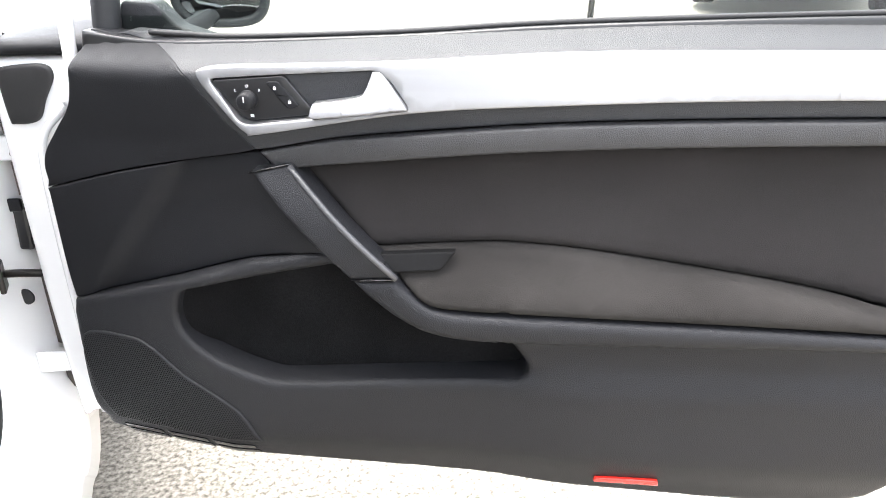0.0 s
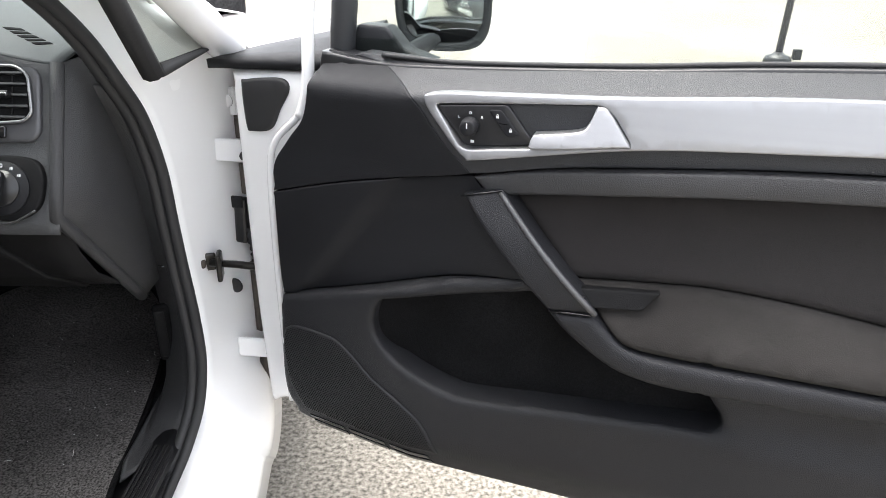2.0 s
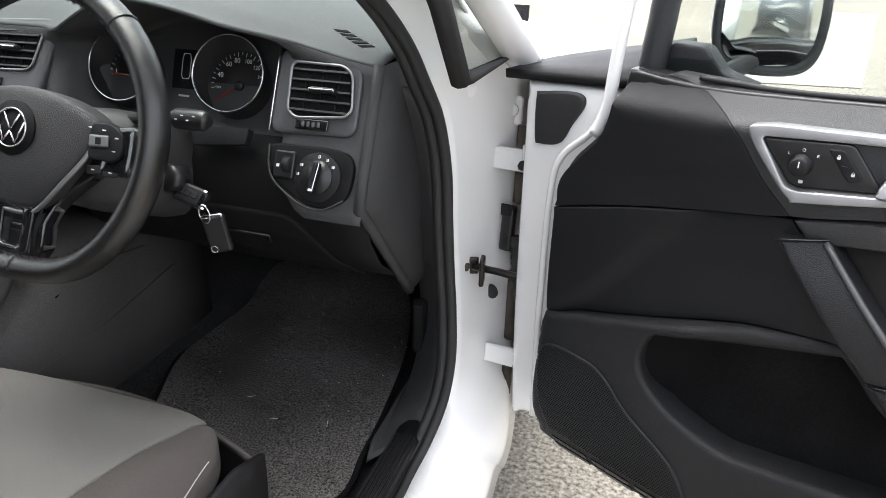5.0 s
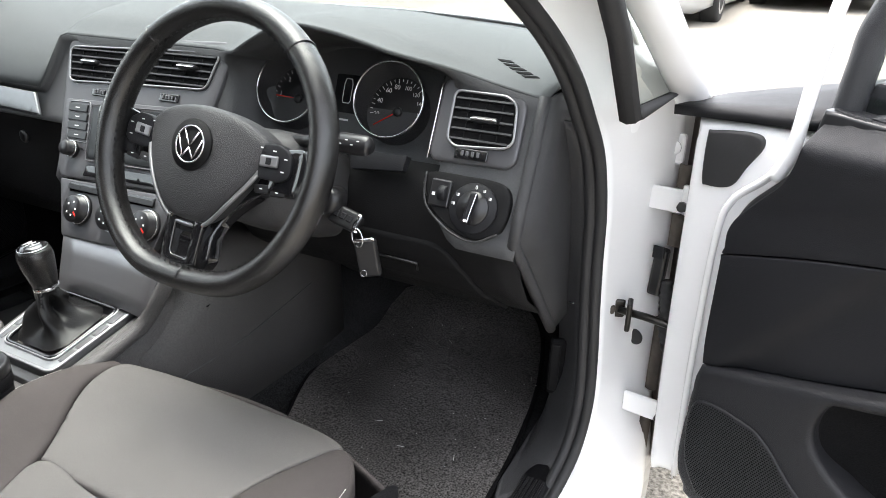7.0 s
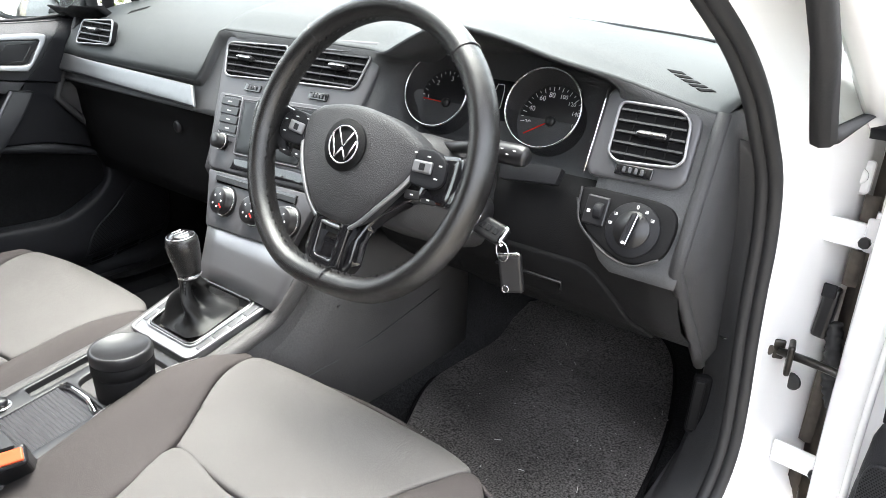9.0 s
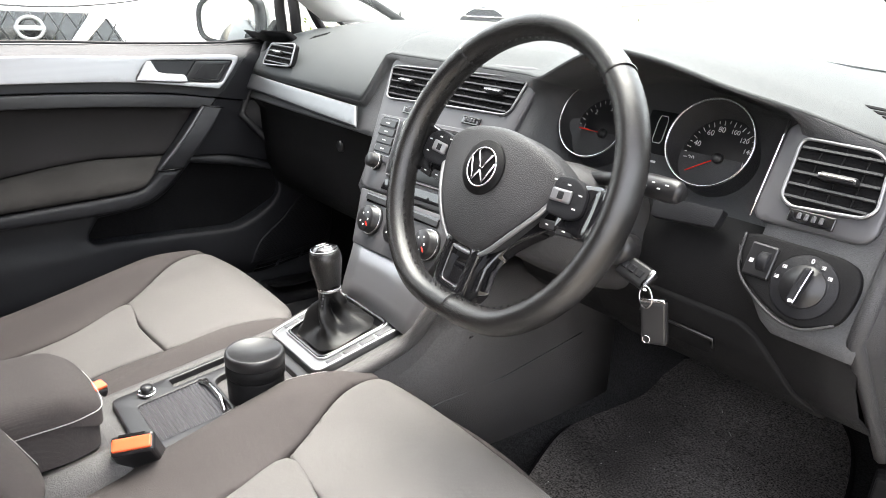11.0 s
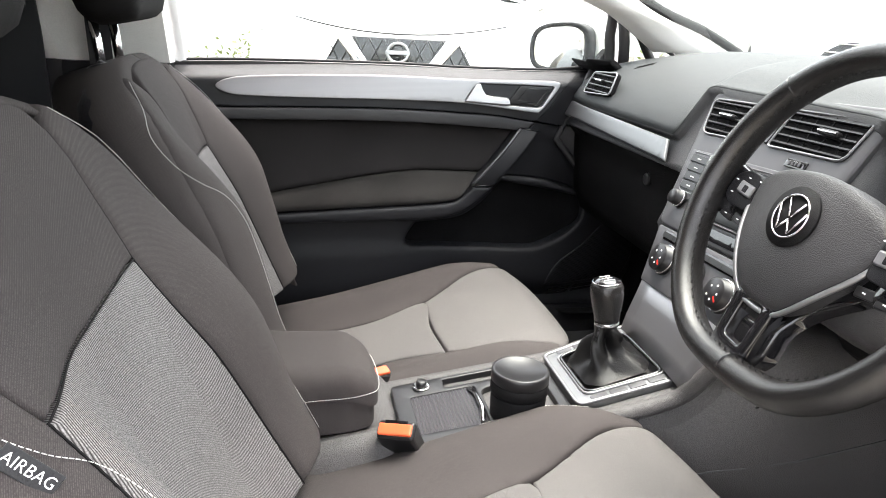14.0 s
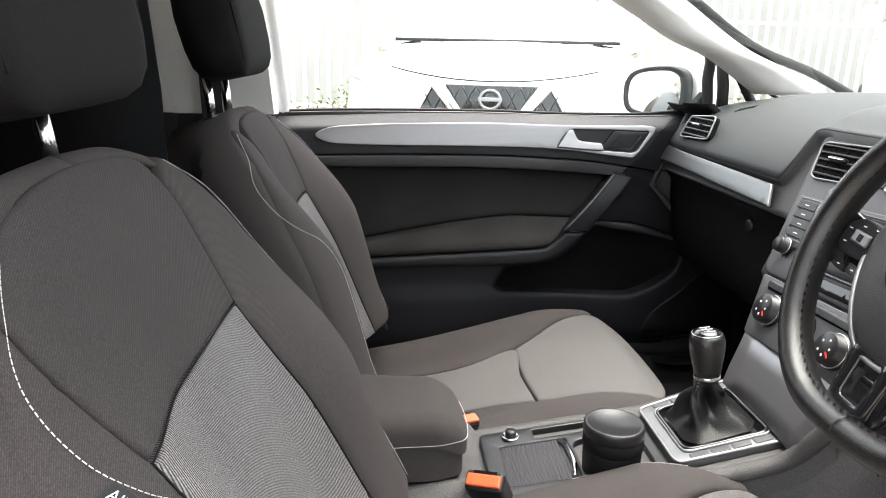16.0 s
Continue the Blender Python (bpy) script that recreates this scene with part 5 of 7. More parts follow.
lathe("dimmer_wheel", [(0.010, -0.005), (0.0105, -0.004), (0.0105, 0.004), (0.010, 0.005)], dm @ pose(0.004, 0, -0.002, 0, 90, 0), "hard", dim, 20)
box("print", (0.004, 0.004, 0.0004), dm @ pose(-0.008, -0.002, 0.0022), "print_white", dim, 0)
panel("coin_tray", rounded([(0.425, 0.817), (0.510, 0.820), (0.507, 0.801), (0.430, 0.794)], 0.003), fascia, "hard", dash, 0.009, 0.001, 0.012, 0.03)

# instruments
gauges = thing("instrument_cluster", "instrument cluster with two chrome-ringed dials and red needles", "instruments")
ND = Vector((0, -1, 0.36)).normalized()


def gpose(x, z, h=0.0):
    return basis(Vector((x, 0.270 + 0.36 * (z - 0.852), z)) + ND * h, (1, 0, 0), (0, 0.36, 1))


panel("cluster_plate", rounded([(0.18, 0.934), (0.52, 0.934), (0.525, 0.80), (0.185, 0.80)], 0.02), lambda u, v, h: gpose(u, v, h).translation, "fascia", gauges, -0.004, 0.002, 0.005, 0.05, label="")
for cx, start, marks, needle, nums in ((0.434, 215, 14, 212, [("0", 222), ("20", 190), ("40", 158), ("60", 126), ("80", 103), ("100", 74), ("120", 48), ("140", 24), ("160", -2)]),
                                       (0.258, 215, 12, 178, [("0", 215), ("1", 172), ("2", 130), ("3", 88), ("4", 46), ("5", 4)])):
    gm = gpose(cx, 0.852)
    d = lathe("dial_face", [(0.050, 0), (0.049, 0.001), (0.001, 0.001)], gm, "smooth", gauges, 40)
    shield = [(0.055 * math.cos(a), 0.052 * math.sin(a)) for a in np.linspace(0, 2 * math.pi, 49)[:-1]]
    tube("chrome_ring", [gm @ Vector((a, b + 0.012, 0.034)) for a, b in shield], 0.0016, "chrome", d, 8, closed=True)
    loft("dial_cone", [[gm @ Vector((a * k, b * k + z * 0.35, z)) for a, b in shield] for k, z in ((0.99, 0.034), (0.96, 0.015), (0.93, 0.0))], "soft", d, caps=False)
    for i in range(marks * 2 - 1):
        a = radians(222 - i * (228 / (marks * 2 - 2)))
        ln = 0.006 if i % 2 == 0 else 0.0035
        box("tick", (ln, 0.0009, 0.0004), gm @ Matrix.Rotation(a, 4, "Z") @ Matrix.Translation((0.0465 - ln / 2, 0, 0.0014)), "print_white", d, 0)
    for tx, a in nums:
        words("print", tx, 0.0095 if len(tx) < 3 else 0.008, gm @ Matrix.Translation((0.0355 * math.cos(radians(a)), 0.0355 * math.sin(radians(a)), 0.0014)), "print_white", d)
    na = radians(needle)
    box("needle", (0.041, 0.0016, 0.001), gm @ Matrix.Rotation(na, 4, "Z") @ Matrix.Translation((0.0215, 0, 0.004)), "red", d, 0.0003, 1, "red needle")
    lathe("needle_hub", [(0.0068, 0.001), (0.0065, 0.006), (0.001, 0.0065)], gm, "smooth", d, 20)
    small = gm @ Matrix.Translation((0.004 if cx > 0.3 else 0.006, -0.027, 0.0014))
    tube("small_dial", [small @ Vector((0.0115 * math.cos(a), 0.0115 * math.sin(a), 0)) for a in np.linspace(-0.4, math.pi + 0.4, 18)], 0.0004, "print_white", d, 5)
    for i in range(7):
        a = -0.3 + i * 0.62
        box("tick", (0.003, 0.0006, 0.0003), small @ Matrix.Rotation(a, 4, "Z") @ Matrix.Translation((0.010, 0, 0)), "print_white", d, 0)
    box("small_needle", (0.009, 0.001, 0.0008), small @ Matrix.Rotation(radians(185), 4, "Z") @ Matrix.Translation((0.005, 0, 0.001)), "red", d, 0)
dsp = panel("cluster_display", rounded([(0.322, 0.894), (0.368, 0.894), (0.368, 0.824), (0.322, 0.824)], 0.003), lambda u, v, h: gpose(u, v, h).translation, "screen", gauges, 0.002, 0.001, 0.003, 0.05)
car_line = [(-0.005, -0.016), (-0.007, -0.012), (-0.007, 0.01), (-0.005, 0.017), (0.005, 0.017), (0.007, 0.01), (0.007, -0.012), (0.005, -0.016)]
tube("display_mark", [gpose(0.345 + a, 0.871 + b, 0.003).translation for a, b in car_line], 0.0006, "print_white", dsp, 5, closed=True)
box("print", (0.018, 0.0028, 0.0004), gpose(0.345, 0.832, 0.003), "print_white", dsp, 0)

# ---------- steering wheel ----------
WC, WA = Vector((0.342, 0.0, 0.845)), radians(21.5)


def wheel_at(u, v, h):
    return WC + Vector((u, 0, 0)) + Vector((0, math.sin(WA), math.cos(WA))) * v + Vector((0, -math.cos(WA), math.sin(WA))) * h


def wpose(u, v, h=0.0):
    return basis(wheel_at(u, v, h), (1, 0, 0), (0, math.sin(WA), math.cos(WA)))


def hub_at(u, v, h):
    """The hub, turned a few degrees from straight ahead."""
    c, sn = math.cos(radians(-3)), math.sin(radians(-3))
    return wheel_at(u * c - v * sn - 0.014, u * sn + v * c, h + 0.012)


def hpose(u, v, h=0.0):
    x = hub_at(1, 0, 0) - hub_at(0, 0, 0)
    return basis(hub_at(u, v, h), x, hub_at(0, 1, 0) - hub_at(0, 0, 0))


wheel = thing("steering_wheel", "worn black leather steering wheel with gloss black spokes", "steering wheel")
ring = []
for i in range(96):
    a = 2 * math.pi * i / 96
    r = 0.1623
    u, v = r * math.cos(a), r * math.sin(a)
    v = -0.1405 - 0.020 * (1 - math.exp((v + 0.1405) / 0.020)) if v < -0.1405 else v
    ring.append((u, v))
ring = [tuple((np.array(ring[i - 2]) + 2 * np.array(ring[i - 1]) + 3 * np.array(ring[i]) + 2 * np.array(ring[(i + 1) % 96]) + np.array(ring[(i + 2) % 96])) / 9) for i in range(96)]
secs = []
for i, (u, v) in enumerate(ring + ring[:1]):
    (u0, v0), (u1, v1) = ring[(i - 1) % 96], ring[(i + 1) % 96]
    d = Vector((v1 - v0, u0 - u1)).normalized()
    secs.append([wheel_at(u + d.x * 0.0146 * math.cos(t), v + d.y * 0.0146 * math.cos(t), 0.0185 * math.sin(t)) for t in np.linspace(0, 2 * math.pi, 21)[:-1]])
rim = loft("rim", secs, "leather", wheel, caps=False, label="worn black leather rim")
for deg in (48, 132, 270):
    a = radians(deg)
    u, v = (0.1623 * math.cos(a), 0.1623 * math.sin(a)) if deg != 270 else (0.004, -0.1515)
    c = wheel_at(u, v, 0)
    rad = Vector((math.cos(a), 0, 0)) + Vector((0, math.sin(WA), math.cos(WA))) * math.sin(a)
    nn = Vector((0, -math.cos(WA), math.sin(WA)))
    tube("seam", [c + (rad * (0.0147 * math.cos(b)) + nn * (0.0186 * math.sin(b))) for b in np.linspace(0, 2 * math.pi, 25)[:-1]], 0.0010, "piano", rim, 6, closed=True)
# stitching round the inside of the rim
sv, sf = [], []
for i in range(200):
    a = 2 * math.pi * i / 200
    q = int(i / 200 * 96)
    u, v = ring[q]
    d = Vector((u, v)).normalized()
    for sgn in (-1, 1):
        p = wpose(u - d.x * 0.0144, v - d.y * 0.0144, 0.0058) @ Matrix.Rotation(math.atan2(d.y, d.x) + math.pi / 2 + 0.6 * sgn, 4, "Z")
        s = len(sv)
        sv += [p @ Vector((x, y, z)) for x in (-0.0022, 0.0022) for y in (-0.0004, 0.0004) for z in (0, 0.0007)]
        sf += [(s, s + 2, s + 3, s + 1), (s + 4, s + 5, s + 7, s + 6), (s, s + 1, s + 5, s + 4), (s + 2, s + 6, s + 7, s + 3), (s + 1, s + 3, s + 7, s + 5)]
tagged(mesh("stitching", sv, sf, "hard", rim, False), kind="stuff")
cover = curve([(-0.092, 0.016), (-0.082, 0.029), (-0.05, 0.042), (0, 0.048), (0.05, 0.042), (0.082, 0.029), (0.092, 0.016), (0.084, -0.014), (0.063, -0.047), (0.038, -0.077), (0.018, -0.088), (-0.018, -0.088), (-0.038, -0.077), (-0.063, -0.047), (-0.084, -0.014)], 6, True)
dome = lambda u, v: 0.026 * (1 - min(1, (u / 0.105) ** 2)) * (1 - 0.6 * min(1, ((v + 0.015) / 0.08) ** 2))
hub = panel("airbag_cover", cover, hub_at, "soft", wheel, -0.026, 0.008, 0.03, 0.008, relief=dome, label="grained black airbag cover")
low = [q for q in cover if q[1] < 0.022]
i0 = max(range(len(low)), key=lambda i: math.dist(low[i], low[i - 1]))
low = low[i0:] + low[:i0]
tube("silver_edge", [hub_at(u * 1.02, v * 1.02 - 0.001, -0.030 + dome(u, v)) for u, v in low], 0.0028, "silver", hub, 8, label="silver trim line")
under = curve([(-0.092, 0.018), (-0.05, 0.03), (0.05, 0.03), (0.092, 0.018), (0.162, 0.026), (0.168, -0.008), (0.155, -0.030), (0.10, -0.034), (0.070, -0.05), (0.040, -0.082), (0.034, -0.14), (-0.034, -0.14), (-0.040, -0.082), (-0.070, -0.05), (-0.10, -0.034), (-0.155, -0.030), (-0.168, -0.008), (-0.162, 0.026)], 4, True)
panel("spokes", under, hub_at, "piano", wheel, -0.034, 0.006, 0.02, 0.007, relief=lambda u, v: 0.012 * smoothstep(0.08, 0.11, math.hypot(u, v)) + 0.020 * smoothstep(0.14, 0.168, math.hypot(u, v)), label="gloss black spokes")
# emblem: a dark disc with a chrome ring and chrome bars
lathe("emblem_disc", [(0.0305, 0), (0.030, 0.0025), (0.001, 0.003)], hpose(0, 0, -0.002), "under", hub, 36)
tube("emblem_ring", [hpose(0, 0, 0.002) @ Vector((0.0212 * math.cos(a), 0.0212 * math.sin(a), 0)) for a in np.linspace(0, 2 * math.pi, 41)[:-1]], 0.0012, "chrome", hub, 8, closed=True)
for x0, y0, x1, y1 in ((-0.012, 0.017, -0.001, -0.001), (0.012, 0.017, 0.001, -0.001), (-0.020, 0.008, -0.009, -0.017), (0.020, 0.008, 0.009, -0.017), (-0.009, -0.017, 0.0, -0.004), (0.009, -0.017, 0.0, -0.004)):
    tube("emblem_bar", [hpose(0, 0, 0.002) @ Vector((x0 * 0.92, y0 * 0.92, 0)), hpose(0, 0, 0.002) @ Vector((x1 * 0.92, y1 * 0.92, 0))], 0.0013, "chrome", hub, 6)
words("print", "AIRBAG", 0.009, hpose(-0.003, -0.040, -0.0045), "hard", hub, 1.2)
for sx in (-1, 1):
    pod = rounded([(0.086 * sx, 0.021), (0.112 * sx, 0.024), (0.130 * sx, 0.014), (0.132 * sx, -0.010), (0.120 * sx, -0.018), (0.086 * sx, -0.018)][::sx], 0.008)
    pd = panel("button_pod", pod, hub_at, "hard", wheel, -0.0185, 0.002, 0.012, 0.02, label="black button pod")
    box("rocker", (0.026, 0.0135, 0.003), hpose(0.101 * sx, 0.003, -0.0175) @ pose(0, 0, 0, 0, 0, 4 * sx), "silver", pd, 0.002, label="silver rocker button")
    box("rocker_mark", (0.0085, 0.0085, 0.003), hpose(0.101 * sx, 0.003, -0.0169) @ pose(0, 0, 0, 0, 0, 4 * sx), "hard", pd, 0.001, 1)
    for du, dv in ((-0.010, 0.018), (0.014, 0.017), (0.036, 0.010), (0.034, -0.006)):
        box("print", (0.0045, 0.0014, 0.0004), hpose((0.094 + du * 0.8) * sx, dv * 0.9, -0.0181), "print_white", pd, 0)
    for du in (0.094, 0.117):
        bt2 = box("spoke_key", (0.021, 0.010, 0.005), hpose(du * sx, -0.029, -0.025) @ pose(0, 0, 0, 0, 0, 7 * sx), "smooth", wheel, 0.0015)
        box("print", (0.004, 0.0013, 0.0004), hpose(du * sx, -0.029, -0.0222), "print_white", bt2, 0)
fork = rounded([(-0.030, -0.082), (0.030, -0.082), (0.027, -0.138), (0.020, -0.150), (-0.020, -0.150), (-0.027, -0.138)], 0.006)
panel("lower_spoke", fork, hub_at, "piano", wheel, -0.014, 0.004, 0.014, 0.02, holes=[rounded([(-0.014, -0.090), (0.014, -0.090), (0.013, -0.130), (-0.013, -0.130)], 0.004)], label="gloss black lower spoke")
panel("spoke_insert", rounded([(-0.018, -0.086), (0.018, -0.086), (0.017, -0.134), (-0.017, -0.134)], 0.004), hub_at, "smooth", wheel, -0.024, 0.001, 0.004, 0.03)
# column shroud, stalks, lock and keys
col = thing("steering_column", "grey plastic steering column shroud", "steering column")
sec = []
for h, w, t in ((-0.045, 0.036, 0.036), (-0.055, 0.060, 0.055), (-0.12, 0.072, 0.066), (-0.20, 0.074, 0.068), (-0.27, 0.070, 0.06)):
    sec.append([wheel_at(w * math.copysign(abs(math.cos(a)) ** 0.6, math.cos(a)), -0.022 + t * math.copysign(abs(math.sin(a)) ** 0.6, math.sin(a)), h) for a in np.linspace(0, 2 * math.pi, 25)[:-1]])
loft("shroud", sec, "soft", col)
for sx in (-1, 1):
    tube("stalk", [wheel_at(0.04 * sx, 0.030, -0.10), wheel_at(0.08 * sx, 0.036, -0.092), wheel_at(0.12 * sx, 0.038, -0.088)], 0.0075, "smooth", col, 10)
    st2 = loft("stalk_end", [[wheel_at((x + 0.032) * sx, 0.038 + b * math.sin(t), -0.087 + 0.010 * math.cos(t)) for t in np.linspace(0, 2 * math.pi, 17)[:-1]] for x, b in ((0.082, 0.008), (0.088, 0.0125), (0.120, 0.0125), (0.126, 0.0115), (0.129, 0.008))], "smooth", col, label="black stalk end with white symbols")
    for i in range(4):
        box("print", (0.0035, 0.0012, 0.0004), wpose((0.125 + 0.008 * i) * sx, 0.036 + 0.005 * (i % 2), -0.0767) , "print_white", st2, 0)
lathe("ignition_lock", [(0.019, 0), (0.019, 0.02), (0.016, 0.024), (0.001, 0.024)], basis((0.425, 0.135, 0.757), (0.9, -0.3, 0.1), (0, 0.3, 1)), "smooth", col, 24)

# ---------- keys ----------
keys = thing("key_set", "grey key fob in the ignition with a second fob hanging", "car keys")
FOB = basis((0.448, 0.118, 0.743), Vector((1, -0.1, -0.18)).cross(Vector((0.45, -0.6, 0.4))), (1, -0.1, -0.18))
box("key_fob", (0.026, 0.042, 0.012), FOB, "smooth", keys, 0.004, 3, "black folding key fob")
for i in range(3):
    box("fob_button", (0.009, 0.008, 0.002), FOB @ Matrix.Translation((0, -0.012 + 0.011 * i, 0.0067)), "hard", keys, 0.001, 1)
box("fob_end", (0.0245, 0.009, 0.0115), FOB @ Matrix.Translation((0, 0.0195, 0)), "chrome", keys, 0.003, 2)
tube("key_ring", [Vector((0.472, 0.108, 0.724)) + Vector((0.011 * math.cos(a), -0.004 * math.cos(a), 0.012 * math.sin(a))) for a in np.linspace(0, 2 * math.pi, 25)[:-1]], 0.0011, "chrome", keys, 6, closed=True)
fm = pose(0.480, 0.120, 0.694, 4, -8, 22)
hang = box("hanging_fob", (0.029, 0.011, 0.052), fm, "smooth", keys, 0.004, 3, "grey hanging key fob")
box("fob_cap", (0.027, 0.0105, 0.005), fm @ Matrix.Translation((0, 0, 0.0265)), "chrome", keys, 0.002)
tube("fob_emblem", [fm @ Vector((-0.008 + 0.0040 * math.cos(a), -0.0058, -0.019 + 0.0045 * math.sin(a))) for a in np.linspace(0, 2 * math.pi, 17)[:-1]], 0.0006, "chrome", hang, 5, closed=True)

# ---------- pedals and mat ----------
pedal = thing("pedal", "black brake pedal deep in the footwell", "pedal")
box("pad", (0.07, 0.012, 0.06), pose(0.30, 0.70, 0.45, 25), "rubber", pedal, 0.006)
tube("arm", [(0.30, 0.71, 0.46), (0.305, 0.66, 0.58), (0.31, 0.60, 0.70)], 0.008, "smooth", pedal, 8)


def mat_z(x, y):
    return 0.290 + 0.035 * smoothstep(0.55, 0.82, y) + 0.005 * math.sin(9 * x + 5 * y)


mats = thing("floor_mat", "black looped-pile driver's floor mat with worn patches", "floor mat")
mo = curve([(0.238, 0.21), (0.185, 0.34), (0.168, 0.47), (0.160, 0.62), (0.17, 0.74), (0.30, 0.81), (0.44, 0.78), (0.528, 0.70), (0.588, 0.53), (0.618, 0.36), (0.630, 0.22), (0.625, 0.10), (0.45, 0.02), (0.30, 0.08)], 6, True)
panel("mat_carpet", mo, lambda u, v, h: Vector((u, v, mat_z(u, v) + h)), "mat", mats, 0.012, 0.006, 0.012, 0.02)
tube("mat_edge", [Vector((u, v, mat_z(u, v) + 0.008)) for u, v in mo], 0.005, "felt", mats, 6, closed=True)

rng = random.Random(8)
sv, sf = [], []
for i in range(46):
    x, y = rng.uniform(0.24, 0.60), rng.uniform(0.08, 0.66)
    if i % 9 == 0:
        size, thin = rng.uniform(0.006, 0.012), 0.0004
    else:
        size, thin = rng.uniform(0.0006, 0.0014), rng.uniform(0.0005, 0.001)
    m = pose(x, y, mat_z(x, y) + 0.0132, 0, 0, rng.uniform(0, 180))
    s = len(sv)
    sv += [m @ Vector(q) for q in ((-size, -thin, 0), (size, -thin, 0), (size, thin, 0), (-size, thin, 0), (0, 0, 0.001))]
    sf += [(s, s + 1, s + 4), (s + 1, s + 2, s + 4), (s + 2, s + 3, s + 4), (s + 3, s, s + 4)]
tagged(mesh("lint", sv, sf, "thread", mats, False), kind="stuff")

# ---------- centre console ----------
def cz(y):
    return 0.456 + (y + 0.3) * 0.152 if y < -0.07 else 0.491 + (y + 0.07) * 0.29


console = thing("centre_console", "dark grey centre console between the seats", "console")
secs = []
for y in (-0.60, -0.45, -0.36, -0.33, -0.25, -0.15, -0.07, 0.0, 0.06, 0.10, 0.14):
    z = cz(y) + (0.04 if y < -0.35 else 0.0)
    w = 0.0 + 0.012 * smoothstep(-0.1, 0.12, y)
    secs.append([Vector((x, y, zz)) for x, zz in ((-0.135, 0.27), (-0.125, z - 0.07), (-0.112 - w, z - 0.012), (-0.098 - w, z + 0.004), (-0.088 - w, z + 0.003), (-0.080 - w, z - 0.006),
                                                  (0.072 + w, z - 0.006), (0.080 + w, z + 0.003), (0.092 + w, z + 0.004), (0.106 + w, z - 0.012), (0.125, z - 0.07), (0.140, 0.27))])
loft("console_body", secs, "console", console, label="grained dark grey console sides")
secs = []
for y, zt, w in ((0.03, 0.495, 0.132), (0.08, 0.515, 0.140), (0.12, 0.545, 0.147), (0.16, 0.60, 0.153), (0.22, 0.62, 0.157), (0.34, 0.60, 0.158), (0.50, 0.58, 0.155)):
    secs.append([Vector((x, y, z)) for x, z in ((-w - 0.008, 0.27), (-w - 0.006, zt - 0.06), (-w + 0.005, zt - 0.02), (-w + 0.03, zt), (w - 0.035, zt), (w - 0.012, zt - 0.02), (w - 0.002, zt - 0.06), (w + 0.002, 0.42), (w + 0.003, 0.27))])
loft("console_front", secs, "console", console)
edge = curve([(0.104, -0.07, cz(-0.07)), (0.112, 0.04, cz(0.04)), (0.140, 0.066, 0.575), (0.154, 0.080, 0.615), (0.167, 0.112, 0.690)], 6)
tube("console_wing", edge, 0.012, "console", console, 10)
tube("side_joint", [(0.1375, -0.05, 0.40), (0.1450, 0.10, 0.425), (0.1510, 0.14, 0.43), (0.1590, 0.22, 0.44), (0.1590, 0.40, 0.47)], 0.0011, "grey", console, 6)
tube("side_joint", [(0.1480, 0.145, 0.525), (0.1550, 0.22, 0.552), (0.1560, 0.34, 0.535)], 0.0013, "piano", console, 6)
rows = [[(x, y - 0.006 * (x / 0.1) ** 2, z) for x in np.linspace(-0.092 + 0.010 * s, 0.150 - 0.025 * s, 9)] for s, y, z in ((1.0, 0.056, 0.540), (0.8, 0.064, 0.566), (0.5, 0.076, 0.595), (0.0, 0.092, 0.634))]
sheet("silver_apron", rows, "silver", console, "satin silver panel ahead of the gear lever", 0.003)
gplace = lambda u, v, h: Vector((u, v, cz(v) + h))
plate = rounded([(-0.082, -0.078), (0.068, -0.078), (0.082, 0.07), (-0.096, 0.07)], 0.012)
hole = rounded([(-0.062, -0.056), (0.047, -0.056), (0.055, 0.052), (-0.070, 0.052)], 0.014)
gp = panel("gear_plate", plate, gplace, "strip", console, 0.008, 0.003, 0.014, 0.02, holes=[hole], label="satin grey gear surround")
tube("plate_line", [gplace(u, v, 0.008) for u, v in plate], 0.0026, "silver", gp, 8, closed=True, label="satin silver edge line")
tube("plate_line", [gplace(u, v, 0.009) for u, v in rounded([(-0.067, -0.061), (0.052, -0.061), (0.060, 0.057), (-0.075, 0.057)], 0.014)], 0.0022, "silver", gp, 8, closed=True)
for k, x0 in ((-1, -0.079), (1, 0.064)):
    for i in range(4):
        y = -0.045 + 0.028 * i
        panel("plate_key", rounded([(x0 - 0.006 + 0.001 * i * k, y - 0.012), (x0 + 0.006 + 0.001 * i * k, y - 0.012), (x0 + 0.006 + 0.001 * i * k, y + 0.012), (x0 - 0.006 + 0.001 * i * k, y + 0.012)], 0.002), gplace, "grey", gp, 0.0095, 0.0008, 0.003, 0.02)
lever = thing("gear_lever", "black gear lever with a chrome-ringed knob and a leather gaiter", "gear lever")
top = Vector((-0.008, -0.012, 0.586))
secs = []
